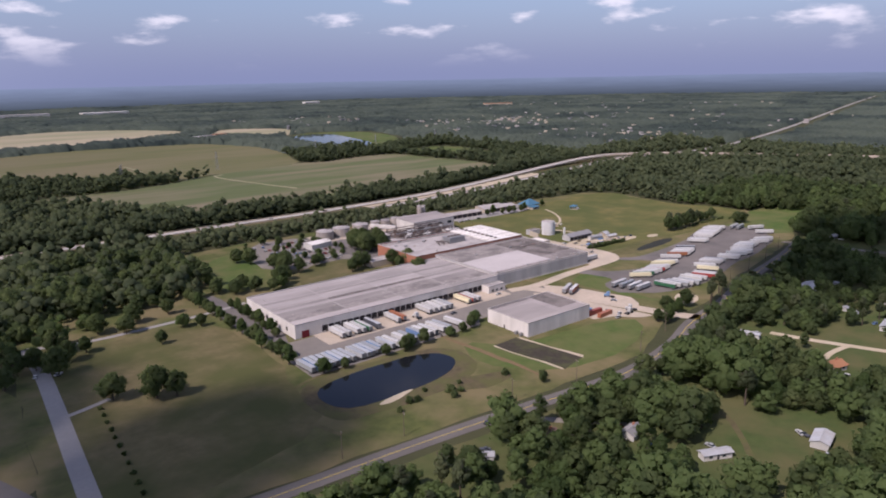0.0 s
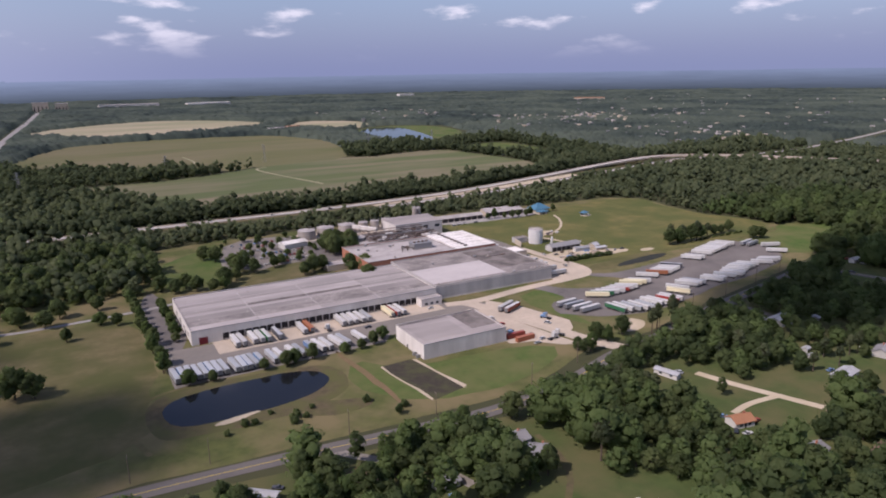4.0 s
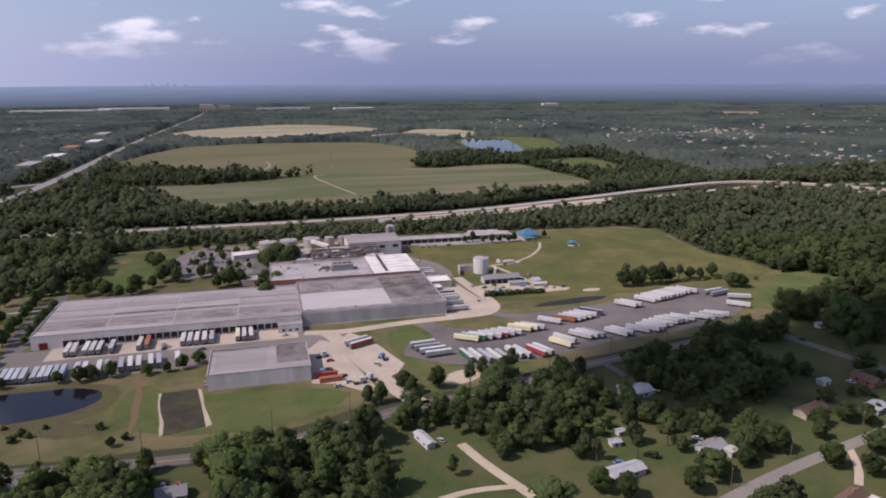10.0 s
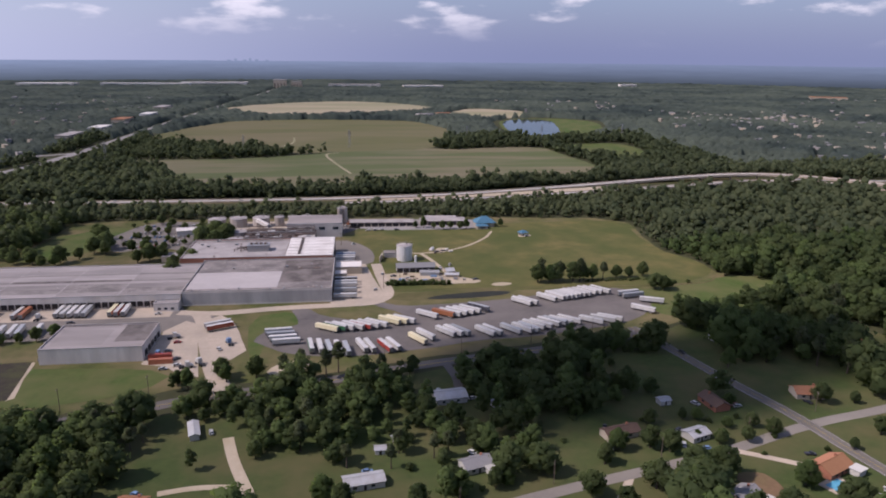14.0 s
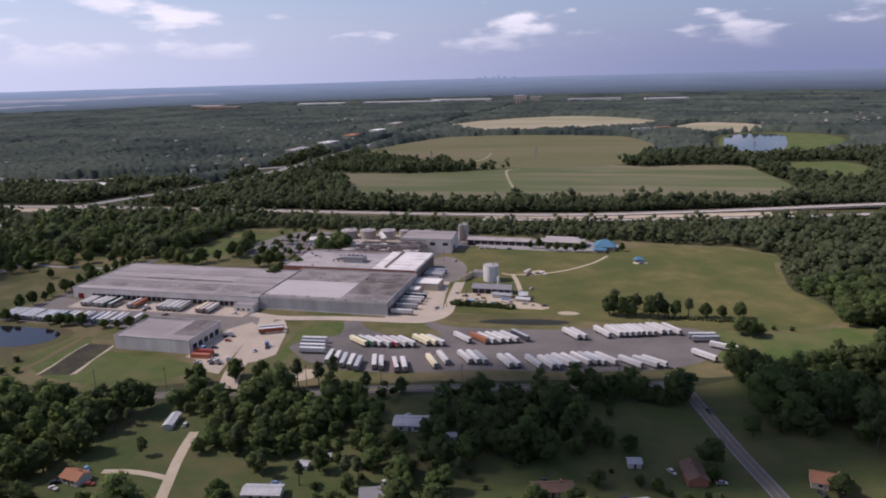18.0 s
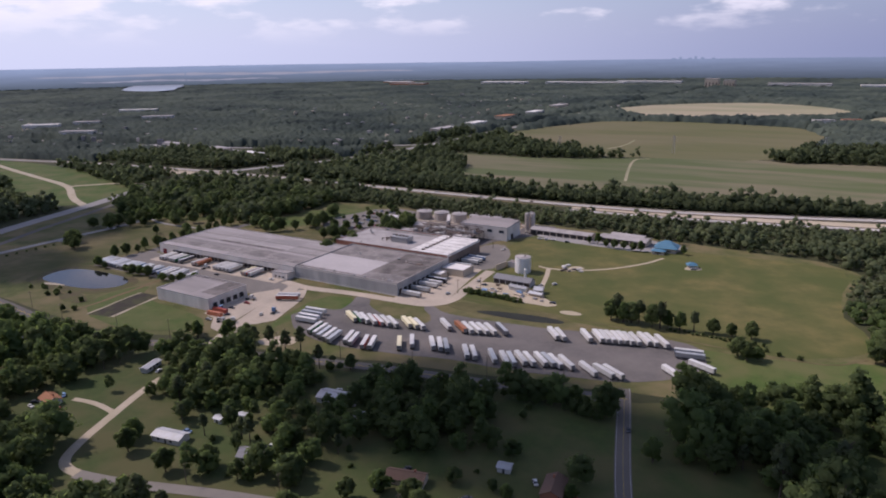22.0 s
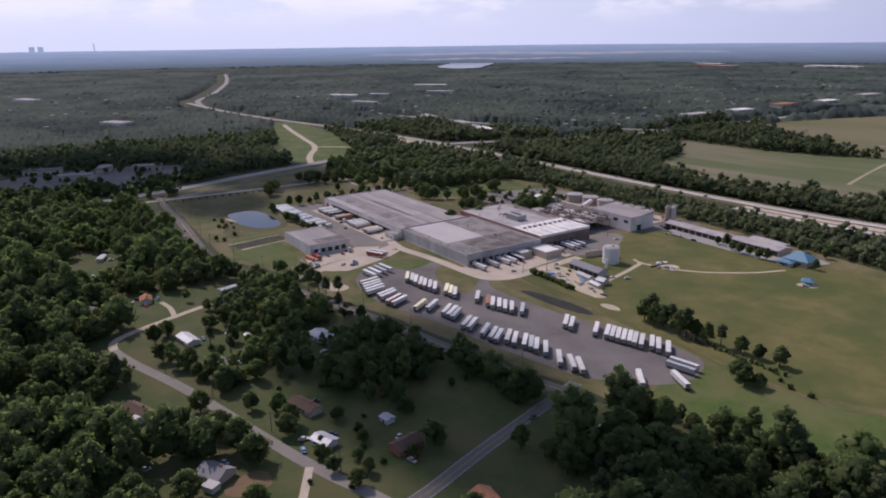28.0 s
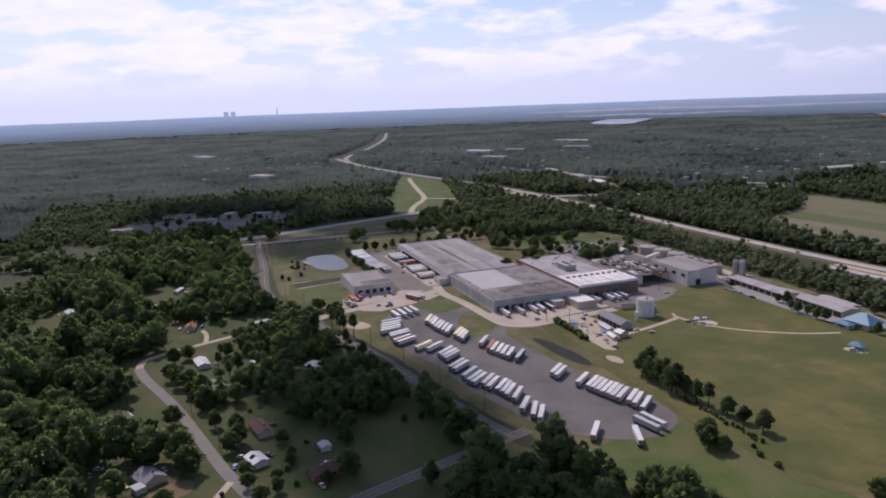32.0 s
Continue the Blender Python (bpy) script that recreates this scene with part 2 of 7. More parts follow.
M = {
    "grass": mat("grass", (0.112, 0.120, 0.042), (0.070, 0.082, 0.030), (0.180, 0.145, 0.075), fine=0.16, wide=0.028, bump=0.2, sharp=0.11),
    "lawn": mat("lawn", (0.084, 0.126, 0.034), (0.060, 0.094, 0.026), (0.128, 0.130, 0.052), fine=0.2, wide=0.035, bump=0.2, sharp=0.13),
    "dry_grass": mat("dry_grass", (0.178, 0.142, 0.074), (0.118, 0.102, 0.048), (0.088, 0.090, 0.035), fine=0.12, wide=0.022, bump=0.2, sharp=0.10),
    "meadow": mat("meadow", (0.178, 0.148, 0.058), (0.106, 0.106, 0.040), (0.088, 0.100, 0.034), fine=0.075, wide=0.02, bump=0.2, sharp=0.11),
    "field_green": mat("field_green", (0.120, 0.134, 0.062), (0.098, 0.118, 0.050), (0.235, 0.185, 0.128), fine=0.05, wide=0.010, stretch=(0.2, 1, 1), sharp=0.11, bias=0.56),
    "field_brown": mat("field_brown", (0.138, 0.134, 0.058), (0.110, 0.118, 0.050), (0.172, 0.148, 0.082), fine=0.03, wide=0.006, stretch=(0.3, 1, 1), sharp=0.12),
    "field_pale": mat("field_pale", (0.42, 0.345, 0.245), (0.35, 0.29, 0.19), (0.26, 0.25, 0.145), fine=0.02, wide=0.006, stretch=(0.2, 1, 1), sharp=0.12, bias=0.54),
    "bank": mat("bank", (0.135, 0.105, 0.062), (0.080, 0.066, 0.040), (0.105, 0.102, 0.042), fine=0.25, wide=0.06, bump=0.15, sharp=0.10),
    "sand": mat("sand", (0.56, 0.47, 0.37), (0.48, 0.39, 0.29), (0.40, 0.33, 0.22), fine=0.6, wide=0.08, bump=0.05),
    "dirt": mat("dirt", (0.24, 0.145, 0.09), (0.18, 0.11, 0.07), (0.15, 0.125, 0.06), fine=0.5, wide=0.06, bump=0.05),
    "ditch": mat("ditch", (0.040, 0.042, 0.036), (0.055, 0.058, 0.042), (0.03, 0.032, 0.03), fine=0.5, wide=0.08, rough=0.75),
    "brick_brown": mat("brick_brown", (0.20, 0.145, 0.115), (0.16, 0.118, 0.095), (0.27, 0.21, 0.17), fine=1.0, wide=0.1),
    "roof_fresh": mat("roof_fresh", (0.52, 0.47, 0.45), (0.47, 0.425, 0.405), (0.43, 0.385, 0.365), fine=0.3, wide=0.05, bias=0.58),
    "street": mat("street", (0.225, 0.20, 0.175), (0.185, 0.165, 0.145), (0.27, 0.24, 0.205), fine=0.6, wide=0.05, bump=0.01),
    "village": mat("village", (0.074, 0.098, 0.034), (0.055, 0.076, 0.027), (0.108, 0.102, 0.046), fine=0.2, wide=0.035, bump=0.2, sharp=0.13),
    "mud": mat("mud", (0.046, 0.040, 0.032), (0.068, 0.058, 0.044), (0.080, 0.080, 0.040), fine=0.35, wide=0.09, bump=0.05, sharp=0.12, bias=0.56),
    "asphalt": mat("asphalt", (0.135, 0.121, 0.112), (0.105, 0.096, 0.089), (0.17, 0.152, 0.138), fine=0.8, wide=0.03, bump=0.01),
    "yard": mat("yard", (0.27, 0.236, 0.202), (0.22, 0.192, 0.165), (0.18, 0.162, 0.145), fine=0.35, wide=0.04, bump=0.01),
    "lane": mat("lane", (0.15, 0.133, 0.118), (0.12, 0.107, 0.095), (0.18, 0.16, 0.14), fine=0.8, wide=0.03, bump=0.01),
    "lot": mat("lot", (0.150, 0.135, 0.126), (0.115, 0.104, 0.098), (0.195, 0.172, 0.156), fine=0.35, wide=0.03, bump=0.01, sharp=0.16),
    "concrete": mat("concrete", (0.58, 0.475, 0.37), (0.49, 0.40, 0.31), (0.40, 0.335, 0.265), fine=0.4, wide=0.05, bump=0.01),
    "road_deck": mat("road_deck", (0.52, 0.48, 0.43), (0.45, 0.41, 0.37), (0.38, 0.35, 0.32), fine=0.3, wide=0.02),
    "road_pale": mat("road_pale", (0.36, 0.33, 0.30), (0.30, 0.28, 0.26), (0.27, 0.25, 0.24), fine=0.5, wide=0.04),
    "white_line": mat("white_line", (0.50, 0.49, 0.46), (0.36, 0.35, 0.33), fine=1.0),
    "yellow_line": mat("yellow_line", (0.62, 0.45, 0.08), (0.50, 0.37, 0.08), fine=2.0),
    "bark": mat("bark", (0.11, 0.085, 0.065), (0.07, 0.055, 0.045), fine=3.0, bump=0.03),
    # leaf tones: dark c2 flecks paint shaded pits between the clumps
    "leaf": mat("leaf", (0.084, 0.116, 0.053), (0.048, 0.070, 0.033), (0.122, 0.150, 0.062), fine=1.1, wide=0.08, sharp=0.18, rough=0.85, bump=0.55, vary=0.3, island=0.14),
    # pines and distant belts: greyer leaf colour with haze mixed in
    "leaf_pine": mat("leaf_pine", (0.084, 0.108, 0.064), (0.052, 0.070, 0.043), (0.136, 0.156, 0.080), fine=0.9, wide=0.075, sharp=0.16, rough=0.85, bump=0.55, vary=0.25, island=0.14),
    # brighter leaf tone, also used to make western crowns look sunlit
    "leaf_bright": mat("leaf_bright", (0.112, 0.156, 0.058), (0.062, 0.092, 0.037), (0.088, 0.126, 0.049), fine=1.1, wide=0.08, sharp=0.18, rough=0.85, bump=0.55, vary=0.3, island=0.14),
    # far woods: the blue-grey of distance haze is put into this colour
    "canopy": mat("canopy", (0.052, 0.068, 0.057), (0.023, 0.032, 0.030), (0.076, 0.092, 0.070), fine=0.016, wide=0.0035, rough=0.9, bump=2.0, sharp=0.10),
    "floor_woods": mat("floor_woods", (0.056, 0.060, 0.031), (0.042, 0.047, 0.024), (0.075, 0.074, 0.038), fine=0.3, wide=0.02),
    "roof_grey": mat("roof_grey", (0.46, 0.405, 0.38), (0.38, 0.336, 0.316), (0.30, 0.268, 0.252), fine=0.22, wide=0.05, vary=0.18, stretch=(0.22, 1, 1), sharp=0.10),
    "roof_dark": mat("roof_dark", (0.145, 0.125, 0.115), (0.095, 0.083, 0.077), (0.225, 0.195, 0.178), fine=0.45, wide=0.09, sharp=0.12),
    "roof_mid": mat("roof_mid", (0.35, 0.306, 0.282), (0.23, 0.205, 0.19), (0.17, 0.152, 0.142), fine=0.35, wide=0.07, sharp=0.12, bias=0.56),
    "roof_white": mat("roof_white", (0.80, 0.755, 0.71), (0.70, 0.65, 0.60), (0.58, 0.53, 0.48), fine=0.3, wide=0.07, bias=0.60, sharp=0.12),
    "roof_coat": mat("roof_coat", (0.46, 0.412, 0.385), (0.38, 0.342, 0.322), (0.30, 0.272, 0.258), fine=0.4, wide=0.08, bias=0.58, sharp=0.13),
    "wall_grey": mat("wall_grey", (0.50, 0.475, 0.45), (0.44, 0.42, 0.40), (0.35, 0.335, 0.32), fine=0.5, wide=0.10, stretch=(1, 1, 0.25), vary=0.06, sharp=0.14),
    "wall_pale": mat("wall_pale", (0.72, 0.665, 0.61), (0.64, 0.59, 0.54), (0.52, 0.475, 0.43), fine=0.5, wide=0.10, stretch=(1, 1, 0.25), vary=0.05, sharp=0.14, bias=0.55),
    "wall_tan": mat("wall_tan", (0.50, 0.42, 0.33), (0.44, 0.37, 0.29), fine=0.6, wide=0.1, vary=0.1),
    "brick_red": mat("brick_red", (0.38, 0.165, 0.105), (0.31, 0.13, 0.085), fine=1.5, wide=0.1),
    "steel_dark": mat("steel_dark", (0.08, 0.08, 0.085), (0.12, 0.11, 0.105), (0.16, 0.10, 0.07), fine=0.6, wide=0.15, rough=0.6),
    "steel": mat("steel", (0.32, 0.315, 0.31), (0.25, 0.245, 0.24), fine=0.8, wide=0.1, rough=0.5, metal=0.4),
    "tank_grey": mat("tank_grey", (0.46, 0.415, 0.375), (0.39, 0.35, 0.315), (0.31, 0.262, 0.225), fine=0.3, wide=0.1, rough=0.6, vary=0.1, stretch=(1, 1, 0.15), sharp=0.14),
    "tank_white": mat("tank_white", (0.74, 0.72, 0.69), (0.64, 0.62, 0.60), (0.52, 0.49, 0.46), fine=0.3, wide=0.14, rough=0.5, stretch=(1, 1, 0.15), bias=0.57, sharp=0.14),
    "door_dark": mat("door_dark", (0.05, 0.045, 0.045), (0.08, 0.07, 0.065), fine=0.8),
    "door_red": mat("door_red", (0.20, 0.035, 0.04), (0.15, 0.03, 0.03), fine=0.8),
    "glass": mat("glass", (0.03, 0.04, 0.05), (0.05, 0.06, 0.07), fine=0.5, rough=0.08),
    "tyre": mat("tyre", (0.02, 0.02, 0.02), (0.03, 0.03, 0.03), fine=2.0, rough=0.9),
    "chassis": mat("chassis", (0.05, 0.05, 0.055), (0.08, 0.075, 0.07), fine=1.5, rough=0.6),
    "white_paint": mat("white_paint", (0.64, 0.62, 0.585), (0.56, 0.54, 0.51), (0.45, 0.43, 0.405), fine=1.0, wide=0.4, rough=0.45, vary=0.12, own=True),
    "silver": mat("silver", (0.50, 0.50, 0.49), (0.42, 0.42, 0.41), fine=1.0, wide=0.4, rough=0.4, metal=0.3, vary=0.2, own=True),
    "paint_red": mat("paint_red", (0.33, 0.06, 0.04), (0.27, 0.05, 0.035), fine=1.0, rough=0.45, vary=0.2, own=True),
    "paint_orange": mat("paint_orange", (0.38, 0.14, 0.07), (0.30, 0.11, 0.055), fine=1.0, rough=0.45, vary=0.15, own=True),
    "paint_yellow": mat("paint_yellow", (0.74, 0.66, 0.44), (0.68, 0.60, 0.38), fine=1.0, rough=0.45, vary=0.1, own=True),
    "paint_green": mat("paint_green", (0.04, 0.16, 0.07), (0.03, 0.12, 0.055), fine=1.0, rough=0.45, vary=0.2, own=True),
    "paint_blue": mat("paint_blue", (0.16, 0.26, 0.42), (0.13, 0.22, 0.36), fine=1.0, rough=0.45, vary=0.2, own=True),
    "paint_dark": mat("paint_dark", (0.05, 0.05, 0.06), (0.07, 0.07, 0.08), fine=1.0, rough=0.35, vary=0.5, own=True),
    "paint_yellow_bright": mat("paint_yellow_bright", (0.80, 0.62, 0.03), (0.70, 0.52, 0.03), fine=1.0, rough=0.45, own=True),
    "blue_roof": mat("blue_roof", (0.075, 0.19, 0.27), (0.06, 0.16, 0.23), fine=0.6, wide=0.1, rough=0.5),
    "shingle_brown": mat("shingle_brown", (0.16, 0.105, 0.08), (0.12, 0.08, 0.06), fine=1.2, wide=0.2, vary=0.2, own=True),
    "shingle_orange": mat("shingle_orange", (0.40, 0.19, 0.11), (0.33, 0.155, 0.09), fine=1.2, wide=0.2, vary=0.15, own=True),
    "shingle_grey": mat("shingle_grey", (0.26, 0.25, 0.25), (0.20, 0.195, 0.195), fine=1.2, wide=0.2, vary=0.2, own=True),
    "metal_roof": mat("metal_roof", (0.46, 0.465, 0.475), (0.39, 0.395, 0.405), (0.33, 0.30, 0.27), fine=0.8, wide=0.25, rough=0.5, vary=0.2, own=True, bias=0.58),
    "siding": mat("siding", (0.52, 0.50, 0.46), (0.45, 0.43, 0.395), fine=1.0, wide=0.2, vary=0.15, own=True),
    "wood": mat("wood", (0.17, 0.13, 0.10), (0.12, 0.095, 0.07), fine=2.0),
    "water": mat("water", (0.010, 0.011, 0.014), (0.013, 0.014, 0.016), fine=0.05, wide=0.01, rough=0.07),
    # far river: pale blue-grey that includes the haze over it
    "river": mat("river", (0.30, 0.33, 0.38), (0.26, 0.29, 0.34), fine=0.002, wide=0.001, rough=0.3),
}


def let_through(m, colour, share):
    """Leaves let part of the light through, tinted."""
    nt = m.node_tree
    out = nt.nodes["Material Output"]
    mix = nt.nodes.new("ShaderNodeMixShader")
    mix.inputs["Fac"].default_value = share
    tr = nt.nodes.new("ShaderNodeBsdfTranslucent")
    tr.inputs["Color"].default_value = (*colour, 1)
    link(nt, nt.nodes["Principled BSDF"].outputs[0], mix.inputs[1])
    link(nt, tr.outputs[0], mix.inputs[2])
    link(nt, mix.outputs[0], out.inputs["Surface"])


let_through(M["leaf"], (0.20, 0.26, 0.085), 0.48)
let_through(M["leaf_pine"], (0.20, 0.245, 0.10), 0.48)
let_through(M["leaf_bright"], (0.21, 0.29, 0.08), 0.46)
# emission colours that paint haze on the backdrop, paler upwards
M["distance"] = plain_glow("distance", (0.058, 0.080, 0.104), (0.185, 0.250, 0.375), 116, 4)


# ---- mesh helpers ----
def finish(name, bm, material, smooth=False):
    me = bpy.data.meshes.new(name)
    bmesh.ops.recalc_face_normals(bm, faces=bm.faces)
    bm.to_mesh(me)
    bm.free()
    me.materials.append(material)
    if smooth:
        me.polygons.foreach_set("use_smooth", [True] * len(me.polygons))
    return me


def part(name, bm, material, parent, label="", smooth=False):
    ob = new(name, finish(name, bm, material, smooth))
    ob.parent = parent
    return tagged(ob, label) if label else ob


def shared(name, me, parent, m=None):
    """Another object on a mesh that exists."""
    ob = new(name, me)
    ob.parent = parent
    if m is not None:
        ob.matrix_basis = m
    return ob


def thing(name, x=0, y=0, z=0, turn=0, label="", category="", group="", kind=""):
    ob = new(name)
    ob.empty_display_size = 0.5
    ob.matrix_basis = pose(x, y, z, 0, 0, turn)
    return tagged(ob, label, category, group, kind)


def structure(name, bm, material, label="", category="", smooth=False):
    return tagged(new(name, finish(name, bm, material, smooth)), label, category, kind="structure")


def box(bm, x0, x1, y0, y1, z0, z1, bevel=0.0):
    r = bmesh.ops.create_cube(bm, size=1)
    for v in r["verts"]:
        v.co = Vector((x0 + (v.co.x + 0.5) * (x1 - x0), y0 + (v.co.y + 0.5) * (y1 - y0), z0 + (v.co.z + 0.5) * (z1 - z0)))
    if bevel:
        edges = list({e for v in r["verts"] for e in v.link_edges})
        bmesh.ops.bevel(bm, geom=edges, offset=bevel, segments=2, affect="EDGES")
    return bm


def boxes(*rows, bevel=0.0):
    bm = bmesh.new()
    for row in rows:
        box(bm, *row, bevel=bevel)
    return bm


def cylinder(bm, x, y, z0, z1, r0, r1=None, n=16, caps=True):
    r1 = r0 if r1 is None else r1
    made = bmesh.ops.create_cone(bm, cap_ends=caps, segments=n, radius1=r0, radius2=r1, depth=z1 - z0)
    bmesh.ops.translate(bm, verts=made["verts"], vec=(x, y, (z0 + z1) / 2))
    return made["verts"]


def rod(bm, a, b, r=0.1, n=6):
    a, b = Vector(a), Vector(b)
    made = bmesh.ops.create_cone(bm, cap_ends=True, segments=n, radius1=r, radius2=r, depth=(b - a).length)
    bmesh.ops.transform(bm, matrix=Matrix.Translation((a + b) / 2) @ (b - a).to_track_quat("Z", "Y").to_matrix().to_4x4(), verts=made["verts"])


def chaikin(pts, times=2, closed=True):
    pts = [Vector(p) for p in pts]
    for _ in range(times):
        out = [] if closed else [pts[0]]
        n = len(pts)
        for i in range(n if closed else n - 1):
            a, b = pts[i], pts[(i + 1) % n]
            out += [a.lerp(b, 0.25), a.lerp(b, 0.75)]
        if not closed:
            out.append(pts[-1])
        pts = out
    return pts


def sheet(name, pts, z, material, label, category, smooth=2, wobble=0.0, thick=0.06):
    """A patch of ground with an edge of its own thickness."""
    pts = chaikin(pts, smooth) if smooth else [Vector(p) for p in pts]
    if wobble:
        fine = []
        for i, p in enumerate(pts):
            q = pts[(i + 1) % len(pts)]
            k = max(1, min(12, int((q - p).length / (4 * wobble + 2))))
            fine += [p.lerp(q, j / k) for j in range(k)]
        pts = [p + Vector((noise.noise((p.x * 0.06, p.y * 0.06, 1)), noise.noise((p.x * 0.06, p.y * 0.06, 7)))) * wobble
               + Vector((noise.noise((p.x * 0.3, p.y * 0.3, 2)), noise.noise((p.x * 0.3, p.y * 0.3, 9)))) * wobble * 0.4 for p in fine]
    bm = bmesh.new()
    low = [bm.verts.new((p.x, p.y, z - thick)) for p in pts]
    high = [bm.verts.new((p.x, p.y, z)) for p in pts]
    top = bm.faces.new(high)
    for i in range(len(pts)):
        j = (i + 1) % len(pts)
        bm.faces.new((low[i], low[j], high[j], high[i]))
    bmesh.ops.triangulate(bm, faces=[top])
    return structure(name, bm, material, label, category)


def ribbon(pts, width, z, times=3, offset=0.0, thick=0.08, dashes=None):
    """A strip of even width along a line; pts may carry a height of their own."""
    line = chaikin([(*p, 0) if len(p) == 2 else p for p in pts], times, closed=False)
    if dashes:
        fine = []
        for a, b in zip(line, line[1:]):
            k = max(1, int((b - a).length / 1.5))
            fine += [a.lerp(b, i / k) for i in range(k)]
        line = fine
    side = []
    for i, p in enumerate(line):
        d = line[min(i + 1, len(line) - 1)] - line[max(i - 1, 0)]
        side.append(Vector((-d.y, d.x, 0)).normalized())
    bm = bmesh.new()
    along, last = 0.0, None
    for i, p in enumerate(line):
        a = p + side[i] * (offset + width / 2)
        b = p + side[i] * (offset - width / 2)
        row = [bm.verts.new((q.x, q.y, q.z + h)) for q, h in ((a, z - thick), (a, z), (b, z), (b, z - thick))]
        if last:
            along += (line[i] - line[i - 1]).length
            if not dashes or along % (dashes[0] + dashes[1]) < dashes[0]:
                for j in range(3):
                    bm.faces.new((last[j], last[j + 1], row[j + 1], row[j]))
        last = row
    loose = [v for v in bm.verts if not v.link_faces]
    bmesh.ops.delete(bm, geom=loose, context="VERTS")
    return bm


# ---- plan ----
COUNTY = [(20, 222), (80, 216), (157, 213), (228, 206), (275, 202), (324, 211), (361, 226), (400, 231), (440, 243), (480, 254), (545, 266), (585, 276), (603, 282)]
LANE = [(598, 292), (603, 276), (612, 244), (622, 210), (632, 182), (640, 140), (655, 80), (668, 20)]
RESID = [(424, 108.5), (436, 111), (450, 115), (495, 131), (560, 147), (590, 155), (634, 172), (680, 181), (760, 204), (840, 230)]
DRIVE_S = [(379, 186), (384, 168), (392, 148), (403, 121), (412, 109), (428, 109)]
WEST_ROAD = [(30, 150), (35, 215), (36, 250), (38, 300), (40, 345), (42, 400), (40, 440)]
ARTERIAL = [(40, -60), (22, 60), (0, 180), (-30, 290), (-52, 340), (-84, 450), (-128, 560), (-150, 640), (-120, 740), (-60, 850), (-22, 1000), (-14, 1300), (-8, 1900), (40, 3000), (60, 4300)]
HIGHWAY = [(-1250, 575), (-950, 578), (-720, 604), (-560, 632), (-400, 668), (-200, 690), (0, 698), (144, 698), (260, 698), (390, 700), (520, 712), (600, 731), (690, 757), (840, 790), (930, 797), (1000, 790), (1080, 722), (1131, 635), (1190, 550), (1300, 330)]
HIGH_TWO = [(420, 676), (520, 684), (600, 696), (690, 716), (840, 742), (930, 756), (985, 752), (1040, 730), (1100, 660)]
FAR_ROAD = [(1000, 800), (1130, 770), (1280, 765), (1713, 870), (3125, 1310), (4100, 1600)]
WEST_FAR = [(-1050, 574), (-1180, 590), (-1330, 622), (-1480, 705), (-1800, 830), (-2250, 1000), (-3020, 1225)]
BRANCH = [(-22, 1110), (-100, 1060), (-155, 1000), (-306, 923), (-626, 854), (-900, 830)]
FIELDS = {
    "one": [(55, 1030), (205, 1030), (300, 1052), (372, 1094), (450, 1128), (560, 1152), (600, 1130), (690, 1154), (765, 1160), (776, 1060), (792, 950), (782, 860), (730, 818), (600, 796), (420, 774), (290, 766), (236, 785), (195, 840), (160, 930)],
    "two": [(20, 1340), (70, 1560), (125, 1690), (230, 1730), (330, 1742), (460, 1725), (575, 1690), (638, 1500), (625, 1350), (590, 1235), (562, 1140), (455, 1118), (372, 1102), (345, 1085), (205, 1165), (95, 1235)],
    "three": [(20, 2090), (70, 2250), (200, 2400), (390, 2500), (570, 2380), (695, 2160), (610, 1970), (450, 1880), (330, 1810), (215, 1790), (170, 1860), (60, 1990)],
    "four": [(668, 1900), (780, 2150), (940, 2030), (905, 1810), (810, 1755), (740, 1770)],
    "five": [(796, 1185), (940, 1225), (932, 1050), (852, 945), (812, 1015)],
}
LAKE = [(752, 1400), (768, 1560), (782, 1660), (840, 1745), (940, 1770), (1040, 1680), (1000, 1480), (900, 1345), (850, 1300), (790, 1310)]
SITE = [(128, 300), (128, 470), (165, 470), (165, 600), (240, 610), (430, 605), (560, 596), (672, 585), (700, 560), (688, 462), (706, 425), (706, 395), (732, 372), (748, 345), (740, 322), (660, 318), (628, 296), (570, 280), (480, 262), (400, 240), (350, 236), (300, 214), (230, 214), (20, 226), (30, 420)]
